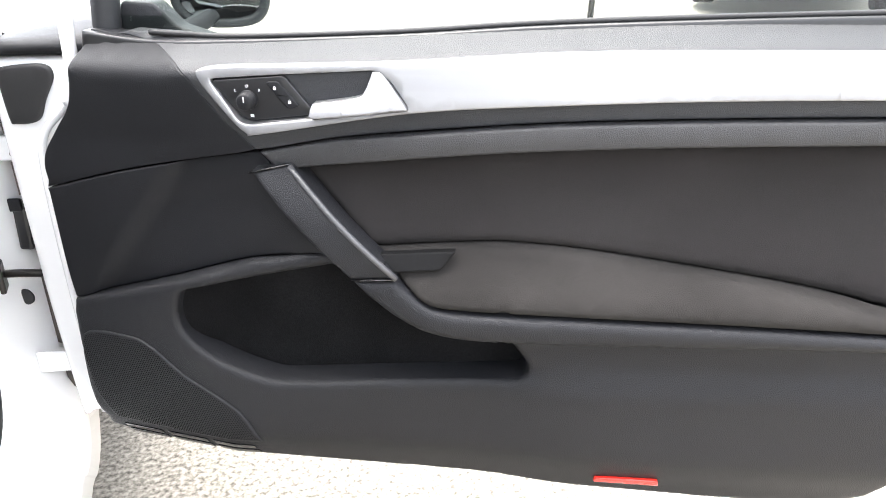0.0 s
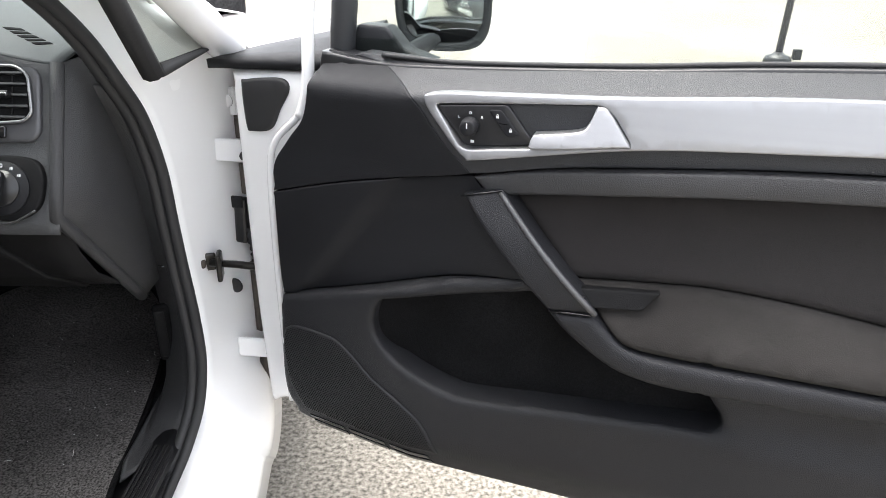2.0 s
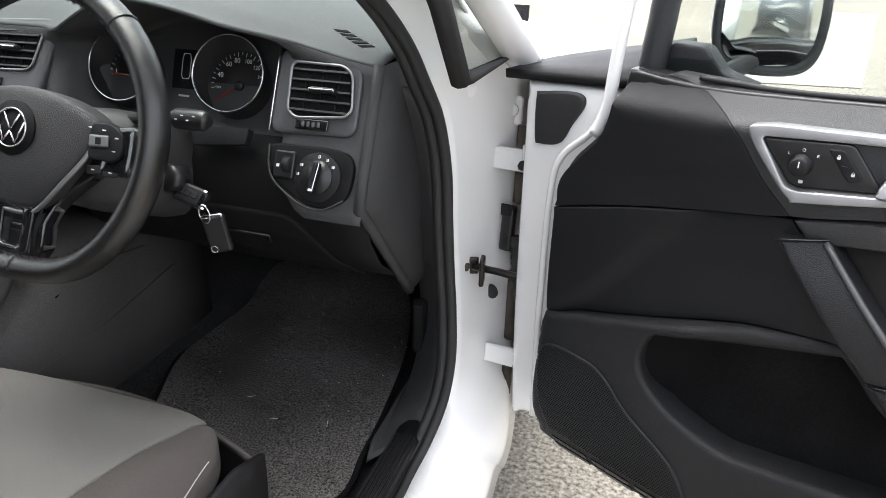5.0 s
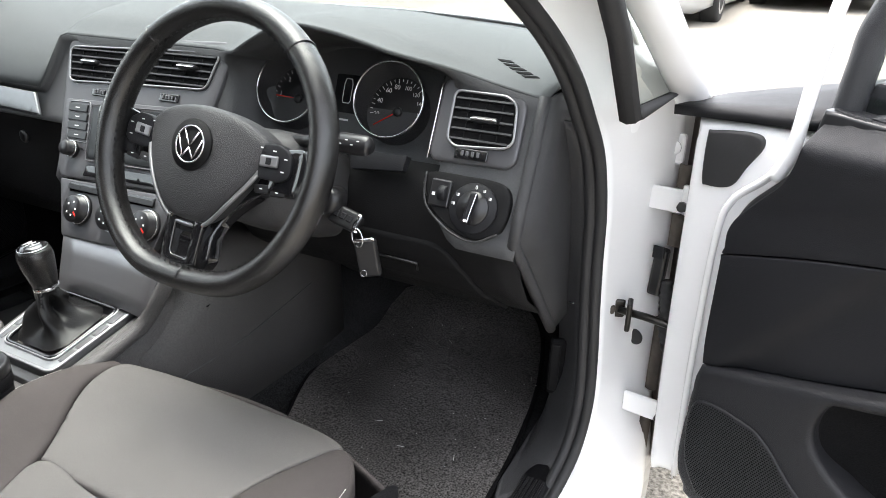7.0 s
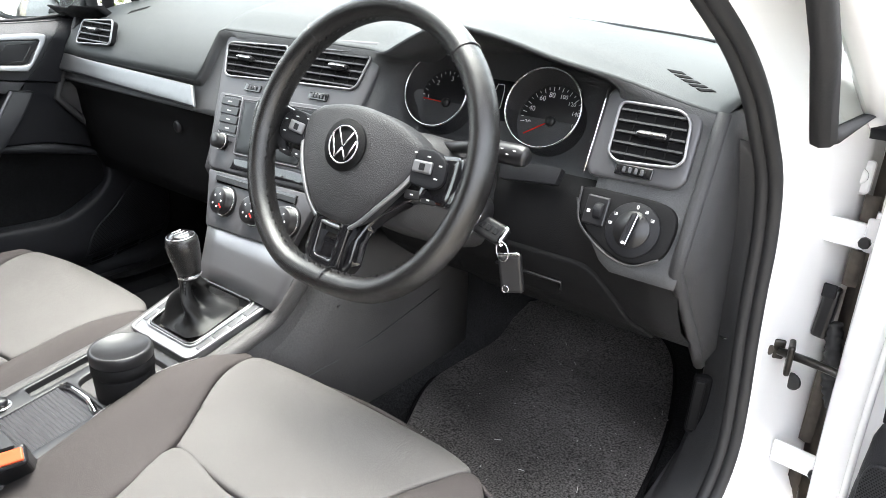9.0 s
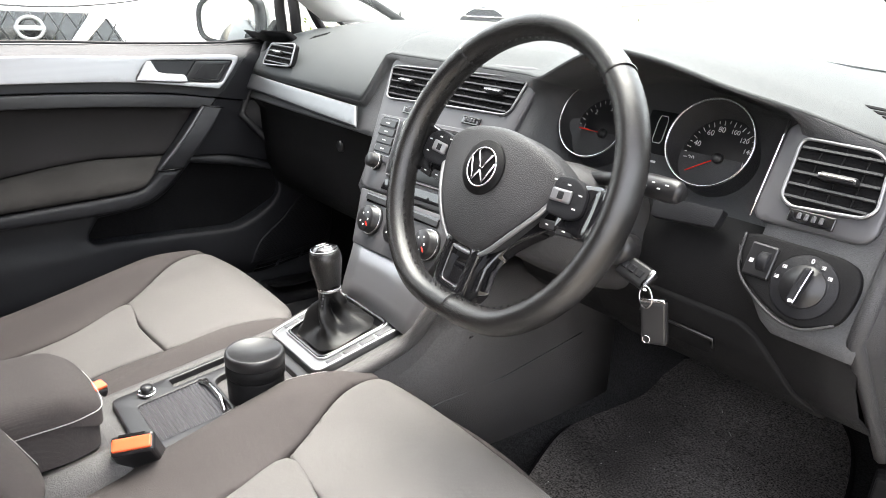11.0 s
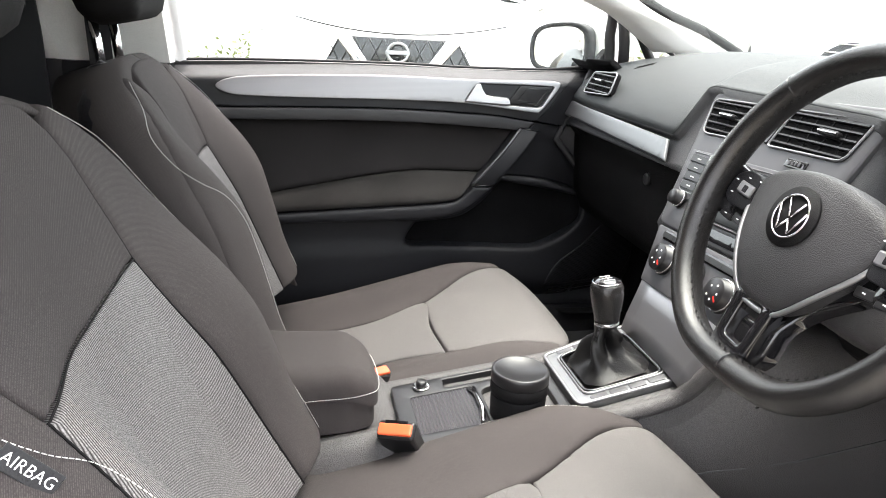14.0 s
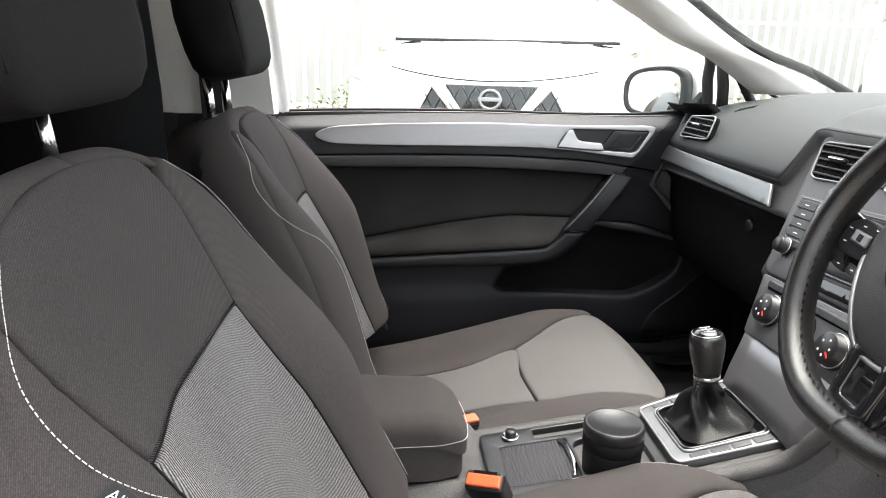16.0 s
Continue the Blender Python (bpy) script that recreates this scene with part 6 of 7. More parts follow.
for s in np.linspace(0, 1, 26):
    ring = []
    for k in range(64):
        a = 2 * math.pi * k / 64
        ca, sa = math.cos(a), math.sin(a)
        sq = 1 / max(abs(ca), abs(sa))
        bx, by = -0.008 + ca * min(sq, 1.18) * 0.054, -0.002 + sa * min(sq, 1.18) * 0.050
        base = Vector((bx, by, cz(by) + 0.010))
        tip = top + Vector((ca * 0.0165, sa * 0.0165, 0))
        e = 1 - max(0, 1 - s / 0.75) ** 2.2 * 0.93 - 0.07 * (1 - s)
        p = base * (1 - e) + tip * e
        p.z = base.z * (1 - s) + tip.z * s
        fold = (0.010 * math.cos(4 * a - 3.14 + 1.2 * s) + 0.006 * math.sin(3 * a + 8 * s) - 0.009 * (1 - abs(math.sin(2 * a + 3 * s))) ** 3) * math.sin(math.pi * s)
        ring.append(p + Vector((ca, sa, 0.3)) * fold)
    secs.append(ring)
loft("gaiter", secs, "gaiter", lever, caps=False, label="creased black leather gaiter")
tube("gaiter_frame", [gplace(u, v, 0.009) for u, v in rounded([(-0.064, -0.058), (0.049, -0.058), (0.057, 0.054), (-0.072, 0.054)], 0.014)], 0.0035, "piano", lever, 8, closed=True)
tilt = Matrix.Translation(top) @ pose(0, 0, 0, 6, -3, 0) @ Matrix.Diagonal((1, 1, 0.93, 1))
lathe("shaft", [(0.013, -0.02), (0.0125, 0.010)], tilt, "gaiter", lever, 20)
lathe("chrome_collar", [(0.0165, -0.002), (0.0185, 0.0), (0.0185, 0.004), (0.017, 0.006)], tilt, "chrome", lever, 24)
kn = lathe("knob", [(0.0175, 0.004), (0.0192, 0.014), (0.0215, 0.028), (0.0238, 0.044), (0.0245, 0.056), (0.0235, 0.066), (0.020, 0.0715)], tilt, "leather", lever, 28, label="black gear knob")
lathe("knob_cap", [(0.0205, 0.070), (0.0195, 0.0735), (0.013, 0.0765), (0.001, 0.0775)], tilt, "piano", kn, 28, label="gloss black cap with the gear pattern")
tube("cap_ring", [tilt @ Vector((0.0203 * math.cos(a), 0.0203 * math.sin(a), 0.0715)) for a in np.linspace(0, 2 * math.pi, 33)[:-1]], 0.0012, "chrome", kn, 6, closed=True)
for a, b in (((-0.009, 0.0), (0.009, 0.0)), ((-0.009, -0.008), (-0.009, 0.008)), ((0.0, -0.008), (0.0, 0.008)), ((0.009, -0.008), (0.009, 0.008))):
    tube("pattern_bar", [tilt @ Vector((*a, 0.0772)), tilt @ Vector((*b, 0.0772))], 0.0006, "print_white", kn, 6)
sv, sf = [], []
for i in range(16):
    p = top + Vector((0.010, -0.015 - 0.0006 * i, -0.004 - 0.0055 * i))
    s = len(sv)
    sv += [p + Vector((x, y, z)) for x in (-0.0005, 0.0005) for y in (-0.003, 0.0) for z in (-0.0016, 0.0016)]
    sf += [(s, s + 1, s + 3, s + 2), (s + 4, s + 6, s + 7, s + 5), (s, s + 4, s + 5, s + 1), (s + 1, s + 5, s + 7, s + 3)]
tagged(mesh("stitching", sv, sf, "grey", lever, False), kind="stuff")

# cup, shutter, socket
cup = thing("cup_ashtray", "black round lidded cup in the cup holder", "cup")
cm = Matrix.Translation((0.046, -0.160, 0.031))
lathe("cup_body", [(0.035, 0.40), (0.0385, 0.45), (0.0395, 0.478), (0.0385, 0.481)], cm, "under", cup, 36)
lathe("cup_band", [(0.0385, 0.481), (0.0408, 0.484), (0.0408, 0.499), (0.0400, 0.500)], cm, "under", cup, 36)
lathe("cup_lid", [(0.0385, 0.499), (0.0408, 0.501), (0.0408, 0.513), (0.0395, 0.516), (0.036, 0.5168), (0.0345, 0.5150), (0.001, 0.5152)], cm, "smooth", cup, 40, label="black lid with a dished top")
tray = rounded([(-0.082, -0.325), (0.078, -0.325), (0.074, -0.085), (-0.082, -0.085)], 0.01)
well = rounded([(-0.040, -0.300), (0.058, -0.300), (0.060, -0.202), (-0.040, -0.202)], 0.006)
slot = rounded([(-0.074, -0.245), (-0.050, -0.245), (-0.050, -0.150), (-0.074, -0.150)], 0.004)
panel("tray_frame", tray, gplace, "smooth", console, 0.004, 0.002, 0.02, 0.03, holes=[well, slot, rounded([(-0.03, -0.196), (0.066, -0.196), (0.066, -0.10), (-0.03, -0.10)], 0.02)])
panel("tray_floor", tray, gplace, "piano", console, -0.016, 0.002, 0.01, 0.05)
sh = []
for i in range(61):
    y = -0.302 + 0.100 * i / 60
    sh.append([Vector((x, y, cz(y) + 0.0005 + 0.0013 * math.sin(i * 2 * math.pi / 3))) for x in (-0.042, 0.0, 0.06)])
shutter = thing("roller_shutter", "ribbed dark grey roller shutter of the storage tray", "shutter")
sheet("shutter_ribs", sh, "grey", shutter, "", 0.002, smooth=False)
tube("shutter_handle", [gplace(0.058, -0.212, 0.004), gplace(0.030, -0.206, 0.008), gplace(-0.01, -0.206, 0.008), gplace(-0.036, -0.212, 0.004)], 0.004, "chrome", shutter, 8, label="chrome shutter grip")
sock = thing("power_socket", "black 12 volt socket with its plug", "socket")
sm = Matrix.Translation((-0.062, -0.280, cz(-0.280) + 0.004))
lathe("socket_rim", [(0.0135, 0), (0.0135, 0.003), (0.011, 0.004), (0.010, 0.001)], sm, "chrome", sock, 24)
lathe("socket_plug", [(0.009, 0.0), (0.009, 0.009), (0.0075, 0.012), (0.001, 0.0122)], sm, "smooth", sock, 20)
box("console_key", (0.024, 0.016, 0.004), Matrix.Translation((-0.060, -0.118, cz(-0.118) + 0.006)), "smooth", console, 0.001)
arm = thing("armrest", "dark grey cloth centre armrest with pale stitching", "armrest")
al = curve([(-0.066, -0.64), (-0.066, -0.44), (-0.060, -0.385), (-0.035, -0.363), (0.050, -0.360), (0.074, -0.382), (0.082, -0.44), (0.082, -0.64)], 5, True)
panel("armrest_top", al, lambda u, v, h: Vector((u, v, 0.572 + 0.02 * (v + 0.34) * -0.3 + h - 0.02 * smoothstep(-0.41, -0.355, v))), "seat_dark", arm, 0.0, 0.022, 0.04, 0.012)
panel("armrest_base", al, lambda u, v, h: Vector((u * 0.97 + 0.0, v - 0.005, 0.533 + h)), "seat_dark", arm, 0.0, 0.004, 0.05, 0.03)


def stitches(name, path, parent, size=0.0042, mat="thread", r=0.0007):
    """A row of single stitches along a path."""
    pts = [Vector(p) for p in path]
    acc = 0.0
    sv, sf = [], []
    for a, b in zip(pts, pts[1:]):
        d = (b - a).length
        t = (b - a).normalized() if d else Vector((1, 0, 0))
        while acc < d:
            c = a + t * acc
            s = len(sv)
            m = basis(c, t, (0, 0, 1) if abs(t.z) < 0.9 else (1, 0, 0))
            sv += [m @ Vector((x, y, z)) for x in (-size * 0.36, size * 0.36) for y, z in ((-r, -r), (r, -r), (r, r), (-r, r))]
            sf += [(s, s + 1, s + 5, s + 4), (s + 1, s + 2, s + 6, s + 5), (s + 2, s + 3, s + 7, s + 6), (s + 3, s, s + 4, s + 7)]
            acc += size
        acc -= d
    return tagged(mesh(name, sv, sf, mat, parent, False), kind="stuff")


stitches("stitching", [(u * 1.005, v + 0.001, 0.536) for u, v in al if v > -0.60], arm, r=0.00035)

# ---------- seats ----------
def seat_thing(cx, dy, dz, lift, label, inner, org, recline, wider, swell, pitch=0.0, fall=0.0):
    """inner: the sign of x on the side of the console, seen from the seat; org: the foot of the backrest;
    wider: added to its insert on the door's side; swell: how much higher up the backrest's bolsters rise."""
    seat = thing("front_seat", label, "car seat", "front seats", Matrix.Translation((cx, dy, dz)))
    BV, BN = Vector((0, -math.sin(radians(recline)), math.cos(radians(recline)))), Vector((0, math.cos(radians(recline)), math.sin(radians(recline))))
    org = Vector(org)

    def ctop(x, y):
        z = 0.484 + 0.022 * smoothstep(-0.42, -0.02, y) - 2.3 * max(0, y + 0.015) ** 2 * 2.4
        z += 0.030 * smoothstep(0.11, 0.205, abs(x)) * smoothstep(0.06, -0.12, y) - 3.4 * max(0, abs(x) - 0.212) ** 1.6
        return z + pitch * (y + 0.10) - fall * smoothstep(0.10, 0.235, x * inner) * min(0.3, max(0, -0.12 - y))
    cp = lambda u, v, h: Vector((u, v, ctop(u, v) + h))
    panel("cushion_front", curve([(-0.192, 0.01), (-0.175, 0.033), (-0.11, 0.062), (0, 0.072), (0.11, 0.062), (0.175, 0.033), (0.192, 0.01), (0.172, -0.06), (0.117, -0.170), (0.117, -0.170), (0.0, -0.178), (-0.114, -0.172), (-0.114, -0.172), (-0.172, -0.06)], 6, True),
          cp, "seat_pale", seat, 0.0, 0.0045, 0.03, 0.012, label="pale grey cloth cushion")
    panel("cushion_rear", curve([(-0.113, -0.176), (0.0, -0.182), (0.116, -0.174), (0.116, -0.174), (0.090, -0.30), (0.115, -0.52), (0.115, -0.52), (-0.115, -0.52), (-0.115, -0.52), (-0.088, -0.30)], 5, True), cp, "seat_pale", seat, 0.0, 0.0045, 0.03, 0.012)
    for s in (-1, 1):
        lp = curve([(0.197, 0.012), (0.176, -0.06), (0.120, -0.172), (0.093, -0.30), (0.118, -0.50), (0.118, -0.53), (0.240, -0.53), (0.258, -0.40), (0.262, -0.20), (0.256, -0.08), (0.238, -0.02)], 5, True)
        panel("cushion_bolster", [(s * a, b) for a, b in (lp if s > 0 else lp[::-1])], cp, "seat_dark", seat, 0.0, 0.006, 0.03, 0.014, label="brown-grey cloth side bolster")
        stitches("stitching", [cp(s * a, b, 0.0015) for a, b in curve([(0.246, -0.05), (0.257, -0.12), (0.262, -0.22), (0.258, -0.42)], 8)], seat, 0.0042, r=0.0003)
    ap = [[Vector((x, y, z)) for x in np.linspace(-0.255, 0.255, 21) for y, z in [(yy + 0.055 * (1 - (x / 0.25) ** 2) - 0.02, zz)]] for yy, zz in ((0.035, 0.470), (0.046, 0.445), (0.045, 0.40), (0.030, 0.35))]
    sheet("cushion_apron", ap, "seat_dark", seat, "", 0.006)
    for s in (-1, 1):
        rows = [[Vector((s * (0.262 + 0.006 * math.sin(k * 3)), y, z)) for k, z in enumerate((min(0.485, ctop(s * 0.262, y) - 0.004), min(0.45, ctop(s * 0.262, y) - 0.03), 0.37, 0.33))] for y in np.linspace(-0.58, 0.03, 12)]
        sheet("cushion_side", rows, "seat_dark" if s == inner else "hard", seat, "", 0.008)
    for s in (-1, 1):
        tube("seat_rail", [(0.19 * s, -0.55, 0.31), (0.19 * s, 0.05, 0.31)], 0.016, "smooth", seat, 6, label="black seat rail")

    # backrest
    def bt(u, v):
        side = smoothstep(0.07, 0.195, abs(u)) * smoothstep(0.34 + swell, 0.08 + swell, v)
        return 0.058 * (1 + 3.5 * swell) * side - 4.0 * max(0, abs(u) - 0.215) ** 1.7 - 0.35 * max(0, v - 0.34) ** 1.3 + 0.012 * math.sin(math.pi * min(1, max(0, v / 0.45)))
    bp = lambda u, v, h: org + Vector((u, 0, 0)) + BV * v + BN * (bt(u, v) + h)

    def half(v, s, d=0.0):
        """The insert's edge on the side s at the height v."""
        return s * (float(np.interp(v, (-0.09, 0.0, 0.12, 0.24, 0.31, 0.37), (0.140, 0.135, 0.120, 0.098, 0.105, 0.113))) + (wider if s != inner else 0) + d)
    a, b = half(0.238, -1), half(0.238, 1)
    panel("backrest_insert", [(a, 0.238), (b, 0.238)] + [(half(v, 1), v) for v in (0.18, 0.12, 0.06, 0.0, -0.09)] + [(half(v, -1), v) for v in (-0.09, 0.0, 0.06, 0.12, 0.18)],
          bp, "seat_light", seat, 0, 0.004, 0.04, 0.014, label="pale grey striped backrest panel")
    top = curve([(half(0.37, 1), 0.37), (0.095, 0.402), (0, 0.412), (-0.095, 0.402), (half(0.37, -1), 0.37)], 5)
    panel("backrest_upper", [(b, 0.241)] + [(half(v, 1), v) for v in (0.275, 0.31, 0.34)] + top + [(half(v, -1), v) for v in (0.34, 0.31, 0.275)] + [(a, 0.241)], bp, "seat_upper", seat, 0, 0.004, 0.05, 0.014)
    tube("seam", [bp(u, 0.2395, -0.0015) for u in np.linspace(a, b, 15)], 0.0008, "seat_back", seat, 6)
    for s in (-1, 1):
        tube("seam", [bp(half(v, s, 0.0012), v, -0.0022) for v in np.linspace(-0.09, 0.37 if s == inner else 0.24, 30)], 0.0009, "seat_back", seat, 6)
        w = wider if s != inner else 0
        lp = [(abs(half(v, s, 0.0018 if s == inner else 0.0006)), v) for v in (0.37, 0.34, 0.31, 0.275, 0.24, 0.18, 0.12, 0.06, 0.0, -0.09)] + curve([(0.235, -0.09), (0.262, 0.02), (0.272, 0.13), (0.262, 0.22), (0.232, 0.305), (0.19, 0.362), (0.165, 0.388), (0.150 + 0.4 * w, 0.396)], 6)
        panel("backrest_bolster", [(s * a, b) for a, b in (lp if s > 0 else lp[::-1])], bp, "seat_dark", seat, 0, 0.008, 0.05, 0.014, label="brown-grey cloth side bolster")
        edge = curve([(0.150, 0.388), (0.200, 0.345), (0.233, 0.285), (0.249, 0.215), (0.255, 0.13), (0.247, 0.02), (0.225, -0.08)] if s < 0 else [(k + a, b) for k in (0.0 if wider else 0.03,) for a, b in ((0.150, 0.388), (0.195, 0.352), (0.221, 0.318), (0.226, 0.272), (0.216, 0.238), (0.197, 0.210), (0.190, 0.175), (0.187, 0.10), (0.184, 0.0), (0.180, -0.08))], 8)
        stitches("stitching", [bp(s * a, b, 0.002) for a, b in edge], seat, 0.0042, r=0.00027)
        sec = []
        for a, b in curve([(0.265, -0.12), (0.274, 0.02), (0.279, 0.13), (0.269, 0.22), (0.238, 0.312), (0.190, 0.374), (0.10, 0.414), (0.0, 0.422)], 6):
            base = bp(s * a, b, 0)
            inn = bp(s * a * 0.94, b - 0.012, -0.006)
            sec.append([inn, base - BN * 0.013, base - BN * 0.05 + Vector((s * 0.004, 0, 0)), base - BN * 0.11 + Vector((-s * 0.012, 0, 0))])
        sheet("backrest_side", sec, "seat_dark", seat, "", 0.006)
    back = curve([(0.27, -0.10), (0.278, 0.14), (0.262, 0.23), (0.19, 0.38), (0.0, 0.42), (-0.19, 0.38), (-0.262, 0.23), (-0.278, 0.14), (-0.27, -0.10)], 5)
    panel("backrest_rear", back, lambda u, v, h: org + Vector((u, 0, 0)) + BV * v - BN * (0.085 + h), "hard", seat, 0, 0.02, 0.03, 0.04)
    # headrest on two chrome posts
    hc = bp(0, 0.412, -0.008) + Vector((0, -0.022, 0.123 + lift))
    tilt = Vector((0, -0.22, 0.975))
    fw = Vector((0, 0.975, 0.22))
    secs = []
    for v, w, d in ((-0.084, 0.050, 0.018), (-0.082, 0.085, 0.030), (-0.074, 0.112, 0.042), (-0.058, 0.128, 0.050), (-0.03, 0.136, 0.054), (0.02, 0.138, 0.056), (0.06, 0.128, 0.053), (0.085, 0.112, 0.047), (0.099, 0.090, 0.038), (0.106, 0.055, 0.022)):
        secs.append([hc + tilt * v + Vector((w * math.copysign(abs(math.cos(a)) ** 0.65, math.cos(a)), 0, 0)) + fw * (d * math.copysign(abs(math.sin(a)) ** 0.6, math.sin(a)) + 0.02 * math.cos(a) ** 2 - 0.01) for a in np.linspace(0, 2 * math.pi, 33)[:-1]])
    hr = loft("headrest", secs, "seat_back", seat, label="black cloth headrest")
    for s in (-1, 1):
        hem = [hc + tilt * v + Vector((s * w * 0.93, 0, 0)) + fw * (d * 0.72) for v, w, d in ((-0.06, 0.127, 0.05), (0.0, 0.139, 0.056), (0.05, 0.133, 0.054), (0.09, 0.11, 0.046))]
        tube("headrest_seam", curve(hem, 6), 0.0016, "seat_back", hr, 6)
        b0 = bp(s * 0.06, 0.405, -0.055)
        post = tube("headrest_post", [b0 - tilt * 0.02, Vector((s * 0.06, b0.y - 0.012, hc.z - 0.05))], 0.0075, "chrome", seat, 14, label="chrome headrest post")
        lathe("post_collar", [(0.021, 0), (0.021, 0.005), (0.016, 0.011), (0.009, 0.012)], Matrix.Translation(bp(s * 0.06, 0.412, -0.051)) @ pose(0, 0, 0, 14), "smooth", seat, 24)
    return seat, bp


driver_seat, bp = seat_thing(0.325, -0.018, -0.012, 0.0, "grey cloth driver's seat with striped pale inserts", -1, (0, -0.508, 0.570), 24, 0.088, 0.0, 0.0, 0.20)
passenger_seat, _ = seat_thing(-0.36, -0.028, -0.055, 0.018, "grey cloth passenger seat with striped pale inserts", 1, (0.012, -0.532, 0.588), 19, 0.0, 0.06, 0.19)
# side tag on the driver's backrest
tag = thing("airbag_tag", "dark woven tag sewn into the seat seam, white lettering", "label")
tm = basis(Vector((0.325, -0.018, -0.012)) + bp(0.230, 0.238, 0.004), (0, 0.4, -0.91), (-0.5, 0.73, 0.33)) @ Matrix.Rotation(radians(18), 4, "Z") @ Matrix.Diagonal((1.22, 1.22, 1, 1))
box("tag_cloth", (0.0285, 0.0100, 0.0012), tm, "belt", tag, 0.0004, 1)
words("print", "AIRBAG", 0.0070, tm @ Matrix.Translation((0, 0, 0.0009)), "print_white", tag, 1.05)


def buckle(x, y, z, lean):
    b = thing("seat_belt_buckle", "black seat belt buckle with a red release button", "seat belt buckle", "seat belt buckles")
    m = Matrix.Translation((x, y, z)) @ pose(0, 0, 0, *lean)
    box("buckle_body", (0.050, 0.026, 0.075), m @ Matrix.Translation((0, 0, -0.040)), "smooth", b, 0.005, 3)
    box("release_button", (0.044, 0.016, 0.006), m @ Matrix.Translation((0, -0.002, 0.0)), "orange", b, 0.002, 2, "red-orange release button")
    box("slot", (0.03, 0.003, 0.004), m @ Matrix.Translation((0, 0.009, -0.001)), "piano", b, 0)
    tube("stalk", [m @ Vector((0, 0, -0.07)), m @ Vector((0, -0.01, -0.13)), m @ Vector((0, -0.03, -0.19))], 0.012, "smooth", b, 8)
    return b


buckle(0.116, -0.345, 0.510, (34, -6, 66))
buckle(-0.105, -0.345, 0.472, (20, 6, 118))

# rear bench
bench = thing("rear_bench", "dark cloth rear bench seat", "rear seat")
panel("bench_cushion", rounded([(-0.62, -1.68), (0.62, -1.68), (0.62, -1.22), (-0.62, -1.22)], 0.08), lambda u, v, h: Vector((u, v, 0.50 + h)), "seat_back", bench, 0, 0.04, 0.20, 0.04)
panel("bench_back", rounded([(-0.64, 0.48), (0.64, 0.48), (0.64, 1.0), (-0.64, 1.0)], 0.05), lambda u, v, h: Vector((u, -1.62 - 0.35 * (v - 0.48) + h, v)), "seat_back", bench, 0, 0.03, 0.10, 0.04, flip=False)
for x in (-0.35, 0.35):
    box("bench_headrest", (0.26, 0.09, 0.14), pose(x, -1.83, 1.02, -15), "seat_back", bench, 0.035, 3)
# front seat belts on the centre pillars
for side in (1, -1):
    belt = thing("seat_belt", "black webbing seat belt on the centre pillar", "seat belt", "front seat belts")
    sheet("webbing", [[(side * (0.655 + 0.02 * k), -0.845 - 0.022, z), (side * (0.655 + 0.02 * k), -0.845 + 0.022, z)] for k, z in ((0, 1.15), (1.2, 0.9), (1.6, 0.6), (1.6, 0.42))], "rubber", belt, "", 0.002, smooth=False)
    box("belt_guide", (0.02, 0.06, 0.05), pose(side * 0.652, -0.845, 1.16), "smooth", belt, 0.008)

# ---------- outside ----------
def slope(y):
    """The yard rises gently ahead of the car."""
    return 0.065 * min(28, max(0, y - 2))


def ground():
    n = 60
    rows = [[(x * 6.0 - 180, y * 6.0 - 178, slope(y * 6.0 - 178)) for x in range(n + 1)] for y in range(n + 1)]
    return tagged(sheet("ground", rows, "asphalt", None), "pale worn asphalt of a car park", "ground", kind="structure")


ground()
M["bay_line"] = material("bay_paint", (0.78, 0.77, 0.72), 0.8, 0, 0.15, 3, fine=0.2)
M["silver_paint"] = material("silver_paint", (0.45, 0.47, 0.49), 0.3, 0.5, 0.03, 3, coat=0.7)
M["dark_paint"] = material("dark_paint", (0.06, 0.065, 0.07), 0.25, 0.3, 0.03, 3, coat=0.7)
M["car_glass"] = material("dark_car_glass", (0.75, 0.78, 0.80), 0.05, 1.0, 0.0, 3, coat=0.5)
M["lamp_glass"] = material("lamp_glass", (0.6, 0.62, 0.64), 0.08, 0.6, 0.2, 20)
M["tyre"] = material("tyre", (0.02, 0.02, 0.02), 0.85, 0, 0.1, 9)
M["fence_paint"] = material("white_fence_paint", (0.75, 0.75, 0.74), 0.5, 0, 0.05, 2)
M["hedge"] = material("hedge_leaf", (0.16, 0.20, 0.05), 0.7, 0, 0.3, 2)
M["wall"] = material("pale_wall", (0.50, 0.50, 0.48), 0.8, 0, 0.06, 1.5, 0.3, 30)


